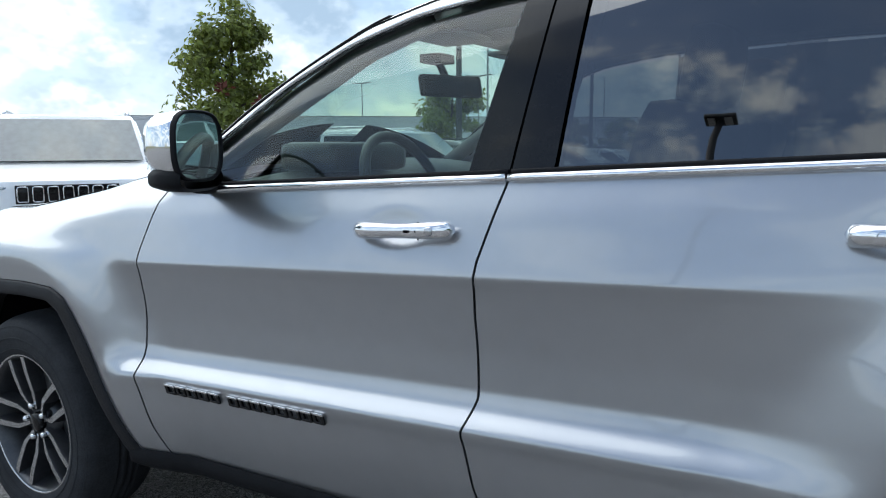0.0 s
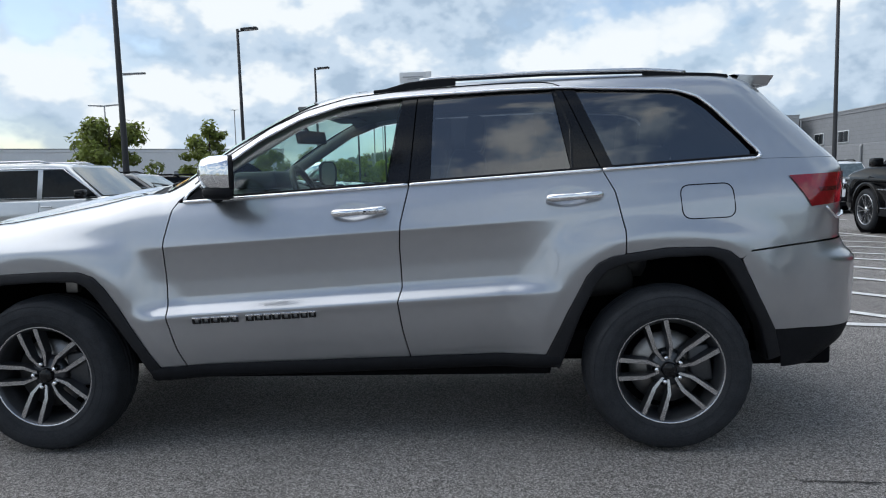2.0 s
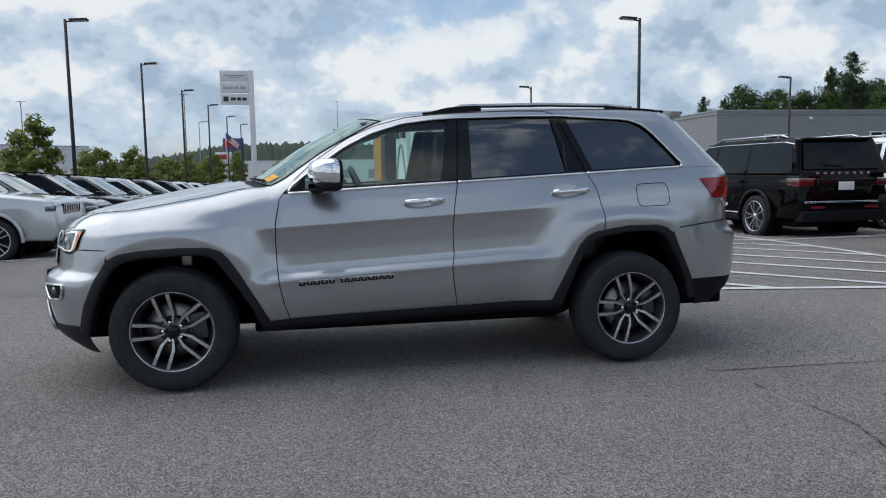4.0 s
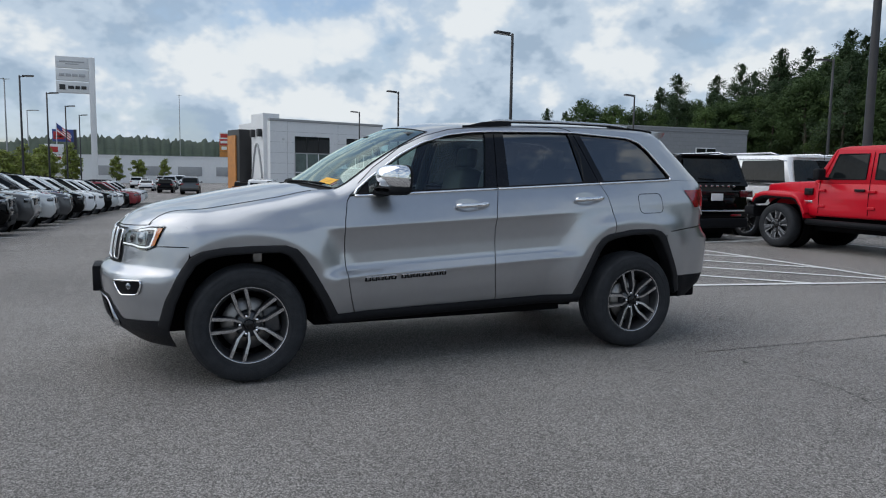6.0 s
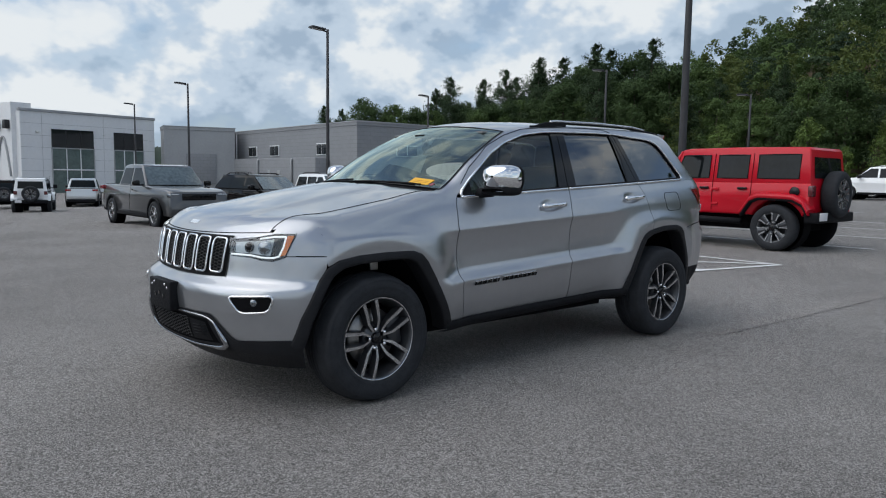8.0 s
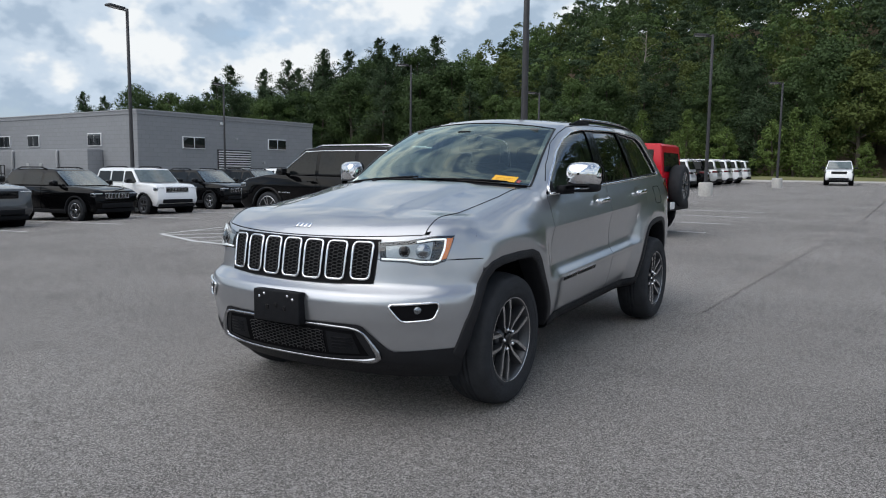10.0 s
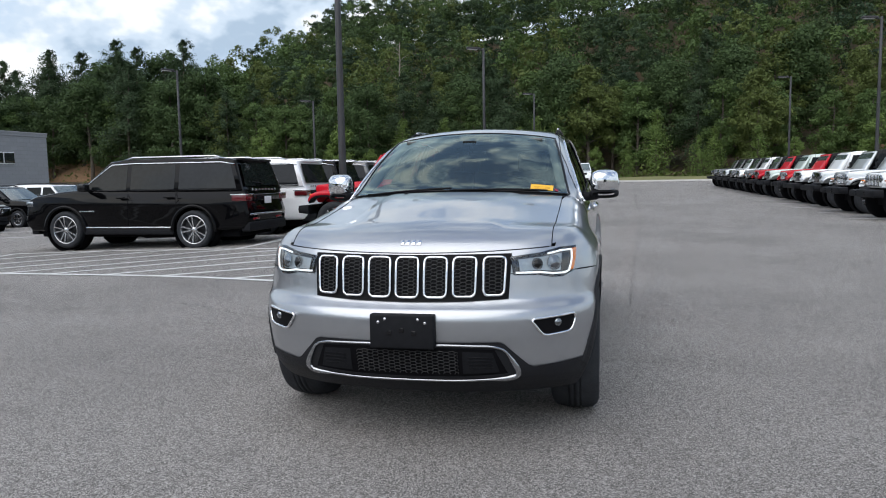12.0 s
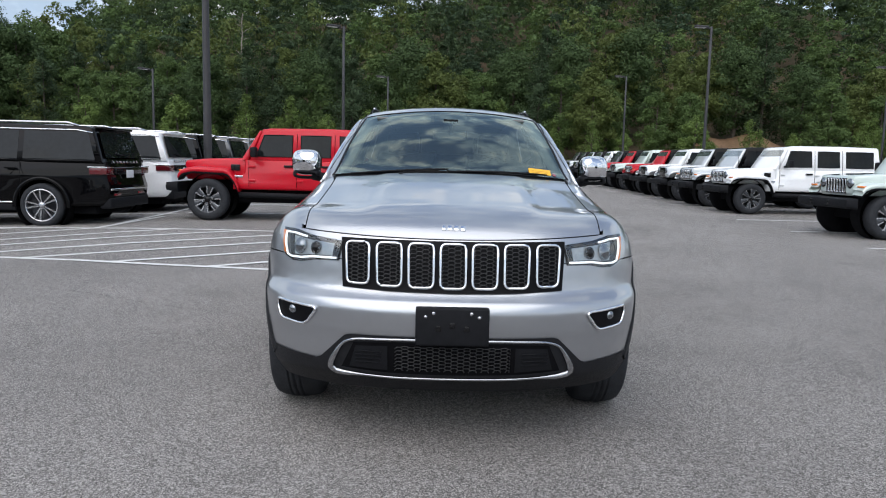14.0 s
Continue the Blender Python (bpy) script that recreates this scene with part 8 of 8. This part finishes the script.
# young trees on the islands of the car park
isle = tree_kind(broadleaf(11, 5.9, 1.75, 8400, 0.095, None, 0.30, 80), LEAF_O, "young broadleaf tree with a full green crown", group="car-park trees")
isle2 = tree_kind(broadleaf(12, 4.2, 1.40, 5600, 0.10, None, 0.18, 70), LEAF_O, "small round-headed green tree", group="car-park trees")
isle3 = tree_kind(broadleaf(13, 4.6, 1.15, 5200, 0.10, None, 0.14, 70), LEAF_O, "small upright green tree", group="car-park trees")


def stand(th, x, y, turn=0, size=1.0, label=""):
    th.matrix_basis = pose(x, y, lift_on(x, y), 0, 0, turn) @ Matrix.Diagonal((size, size, size, 1))
    return tagged(th, label)


def stand_copy(th, x, y, turn=0, size=1.0, label=""):
    o = copy_thing(th, pose(x, y, lift_on(x, y), 0, 0, turn))
    o.scale = (size, size, size)
    return tagged(o, label)


stand(isle, -16.0, 13.0, 20, 1.03)
rng = np.random.default_rng(3)
red_pts = np.concatenate([np.array(c) + rng.normal(0, 0.09, (24, 3)) for c in ((0.55, -1.35, 3.4), (0.7, -0.9, 2.5), (1.2, -0.6, 3.0))])
part("red_leaf_tuft", leaves(red_pts, 0.10, rng), LEAF_R, isle, "tuft of reddened leaves", smooth=False)
stand(isle2, -10.4, 16.4, 0, 0.90)
stand(isle3, -10.9, 25.2, 60, 0.95)
for x, y, a, sz, src in ((-10.9, 33.6, 100, 0.92, isle2), (-11.0, 43, 200, 0.95, isle3), (-10.6, 52, 40, 1.0, isle2), (-10.4, 60.5, 150, 1.0, isle3), (-10.2, 69, 250, 1.05, isle2), (-24, 60, 10, 1.3, isle2), (-15, 118, 60, 1.6, isle2), (-12, 126, 160, 1.5, isle3), (-6, 150, 60, 1.2, isle3), (-2, 152, 160, 1.2, isle2), (3, 154, 90, 1.1, isle3)):
    stand_copy(src, x, y, a, sz)

# woods: kinds first, then stands of them
kinds = [tree_kind(conifer(21, 15, 4.7, 15000, 0.18, 0.12, 0.40), LEAF_P, "tall dark pine at the edge of the woods", group="woodland trees"),
         tree_kind(conifer(22, 17, 5.0, 15000, 0.19, 0.20, 0.42), LEAF_P, "tall ragged pine at the edge of the woods", group="woodland trees"),
         tree_kind(broadleaf(23, 14, 3.9, 12000, 0.17, None, 0.18, 110), LEAF_M, "broad green woodland tree", group="woodland trees"),
         tree_kind(broadleaf(24, 12, 3.2, 11000, 0.16, None, 0.12, 100), LEAF_D, "light green broadleaf woodland tree", group="woodland trees"),
         tree_kind(broadleaf(25, 13, 3.6, 11000, 0.16, None, 0.16, 100), LEAF_Y, "yellowish green woodland tree", group="woodland trees"),
         tree_kind(conifer(26, 5.5, 1.5, 3600, 0.11, 0.04, 0.5), LEAF_S, "young bright green tree before the woods", group="woodland trees"),
         tree_kind(broadleaf(27, 4.6, 1.5, 3600, 0.10, None, 0.08, 60), LEAF_S, "young bright green sapling before the woods", group="woodland trees")]
rng = np.random.default_rng(8)
used = set()


def wood(i, x, y, size, label=""):
    a = float(rng.uniform(0, 360))
    if i not in used:
        used.add(i)
        return stand(kinds[i], x, y, a, size, label)
    return stand_copy(kinds[i], x, y, a, size, label)


# edge of the woods, along the far kerb and behind the workshop
for y in np.arange(-66, 52, 3.2):
    if -45 < y < -31:
        continue
    wood(int(rng.choice([0, 1, 2, 3, 4, 2, 3, 3])), 83 + rng.normal(0, 1.6), float(y + rng.normal(0, 0.8)), float(rng.uniform(0.72, 1.0) * np.interp(y, [-5, 40], [1.0, 0.88])))
for y in np.arange(-64, 50, 4.2):
    wood(int(rng.choice([0, 1, 4, 2, 3])), 91 + rng.normal(0, 2), float(y + rng.normal(0, 1)), float(rng.uniform(0.85, 1.1) * np.interp(y, [-5, 40], [1.0, 0.88])))
for y in np.arange(-60, 44, 3.3):
    wood(int(rng.choice([5, 6])), 77.8 + rng.normal(0, 1.0), float(y + rng.normal(0, 0.9)), float(rng.uniform(0.7, 1.6)))
for k in range(34):
    t = k / 33
    wood(int(rng.choice([3, 1, 2, 0, 2])), 84 + 26 * t + rng.normal(0, 3), 50 + 92 * t + rng.normal(0, 2), float(rng.uniform(0.82, 1.12)))
for k in range(30):
    t = k / 29
    wood(int(rng.choice([2, 2, 3, 0, 1])), 92 + 30 * t + rng.normal(0, 3), 52 + 94 * t + rng.normal(0, 2), float(rng.uniform(1.0, 1.3)))
wood(1, 92, 152, 1.0, "lone tall pine beyond the workshop")
wood(0, 101, 158, 1.15, "lone tall pine beyond the workshop")
wood(2, 116, 150, 0.8)
wood(1, 98, 88, 1.2, "pine standing above its neighbours")
wood(1, 88, 100, 1.1)
wood(0, 70, 112, 0.72, "lone pine beyond the workshop")
for k in range(13):
    t = k / 12
    wood(int(rng.choice([2, 3, 0, 2])), 94 - 27 * t + rng.normal(0, 1.5), 80 + 16 * t + rng.normal(0, 1.5), float(rng.uniform(0.82, 1.05)))

# dead tree with bare limbs
tr, ends, path = trunk_mesh(11, 0.16, np.random.default_rng(31), 16, 2.4, 0.4)
dead = tagged(new("dead_tree"), "bare grey dead tree among the green", "tree")
dead.matrix_basis = pose(95, 27, lift_on(95, 27) + 5.5)
part("trunk", tr, BAREWOOD, dead)

# deep woods on the slope
rng = np.random.default_rng(17)
buckets = {k: [] for k in range(6)}
faces_out = {k: [] for k in range(6)}
for x in np.arange(97, 178, 5.2):
    for y in np.arange(-110, 170, 4.6):
        px, py = x + rng.normal(0, 1.5), y + rng.normal(0, 1.4)
        if abs(math.atan2(py, px + 5)) > radians(47) and py > 0:
            low = 0.5
            if abs(math.atan2(py, px + 5)) > radians(60):
                continue
        else:
            low = 1.0
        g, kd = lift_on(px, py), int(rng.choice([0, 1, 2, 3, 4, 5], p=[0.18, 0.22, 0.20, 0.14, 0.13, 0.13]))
        h, sp = rng.uniform(9, 19) * low * np.interp(py, [-5, 45], [1.0, 0.75]), rng.uniform(2.2, 3.8)
        pine = kd in (0, 4)
        m, per = 26, 42
        t = rng.uniform(0.22, 1, m) ** 0.9
        a = rng.uniform(0, 2 * math.pi, m)
        prof = (1 - t) ** 0.7 * 1.15 + 0.08 if pine else np.sin(math.pi * np.clip((t - 0.2) / 0.85, 0.05, 1)) ** 0.7
        rad = sp * prof * rng.uniform(0.55, 1.05, m)
        heads = np.column_stack([px + rad * np.cos(a), py + rad * np.sin(a), g + h * t])
        away = rng.normal(size=(m, per, 3)) + np.column_stack([0.6 * np.cos(a), 0.6 * np.sin(a), 0.5 + 0 * a])[:, None]
        away /= np.linalg.norm(away, axis=2)[..., None]
        girth = (0.34 * sp * rng.uniform(0.7, 1.2, m))[:, None, None]
        buckets[kd].append((heads[:, None] + away * girth * rng.uniform(0.6, 1.0, (m, per, 1)) * ([1.15, 1.15, 0.42] if pine else [1, 1, 0.75])).reshape(-1, 3))
        faces_out[kd].append((away + [0, 0, 0.35]).reshape(-1, 3))
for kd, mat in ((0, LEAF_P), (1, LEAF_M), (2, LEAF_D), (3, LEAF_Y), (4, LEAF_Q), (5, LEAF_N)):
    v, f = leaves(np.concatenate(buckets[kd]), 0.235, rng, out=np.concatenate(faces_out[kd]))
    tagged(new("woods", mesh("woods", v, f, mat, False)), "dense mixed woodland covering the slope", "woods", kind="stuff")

# overgrown earth bank behind the workshop
u = np.linspace(0, 1, 60)[:, None]
cross = np.linspace(0, 1, 9)[None]
bx = 74.5 + 34 * u + 9 * cross + 0.9 * np.sin(u * 23)
by = 40 + 96 * u - 3.2 * cross
bz = ground_z(bx, by) - 0.1 + (2.2 + 0.8 * np.sin(u * 17 + 1)) * np.sin(math.pi * np.clip(cross * 0.62, 0, 1)) ** 0.9
tagged(new("earth_bank", mesh("earth_bank", *sheet(np.stack([bx, by, bz], -1), True), SOIL)), "overgrown brown earth bank below the trees", "bank", kind="structure")
k = rng.integers(0, 60, 5200), rng.integers(0, 9, 5200)
pts = np.stack([bx[k], by[k], bz[k]], -1) + rng.normal(0, 1, (5200, 3)) * [1.2, 1.2, 0.1]
pts[:, 2] += np.abs(rng.normal(0, 0.5, 5200)) * (0.6 + np.sin(pts[:, 1] * 0.9) ** 2)
tagged(new("scrub", mesh("scrub", *leaves(pts, 0.22, rng, out=np.tile([0.0, 0.0, 1.0], (5200, 1)), wild=0.9), LEAF_Y, False)), "weeds and brush on the earth bank", "scrub", kind="stuff")

# low scrub along the foot of the woods
pts = np.column_stack([rng.uniform(76.5, 82, 5200), rng.uniform(-68, 46, 5200), np.zeros(5200)])
pts[:, 2] = ground_z(pts[:, 0], pts[:, 1]) + np.abs(rng.normal(0, 0.5, 5200)) * (1 + 0.6 * np.sin(pts[:, 1] * 0.7))
v, f = leaves(pts, 0.24, rng)
tagged(new("scrub", mesh("scrub", v, f, LEAF_Y, False)), "low scrub and weeds at the foot of the woods", "scrub", kind="stuff")

# bare red-brown bank among the trees
u = np.linspace(0, 1, 40)[:, None]
cross = np.linspace(0, 1, 9)[None]
bx = 80.5 + 9.5 * cross + 0.7 * np.sin(u * 14) + 0 * u
by = -50 + 22 * u + 0 * cross
bz = ground_z(bx, by) - 0.1 + (2.5 + 0.5 * np.sin(u * 19)) * np.sin(math.pi * u) ** 0.7 * np.sin(math.pi * 0.55 * cross) ** 1.2
tagged(new("soil_bank", mesh("soil_bank", *sheet(np.stack([bx, by, bz], -1), True), SOIL)), "bare red-brown earth bank at the wood's edge", "bank", kind="structure")
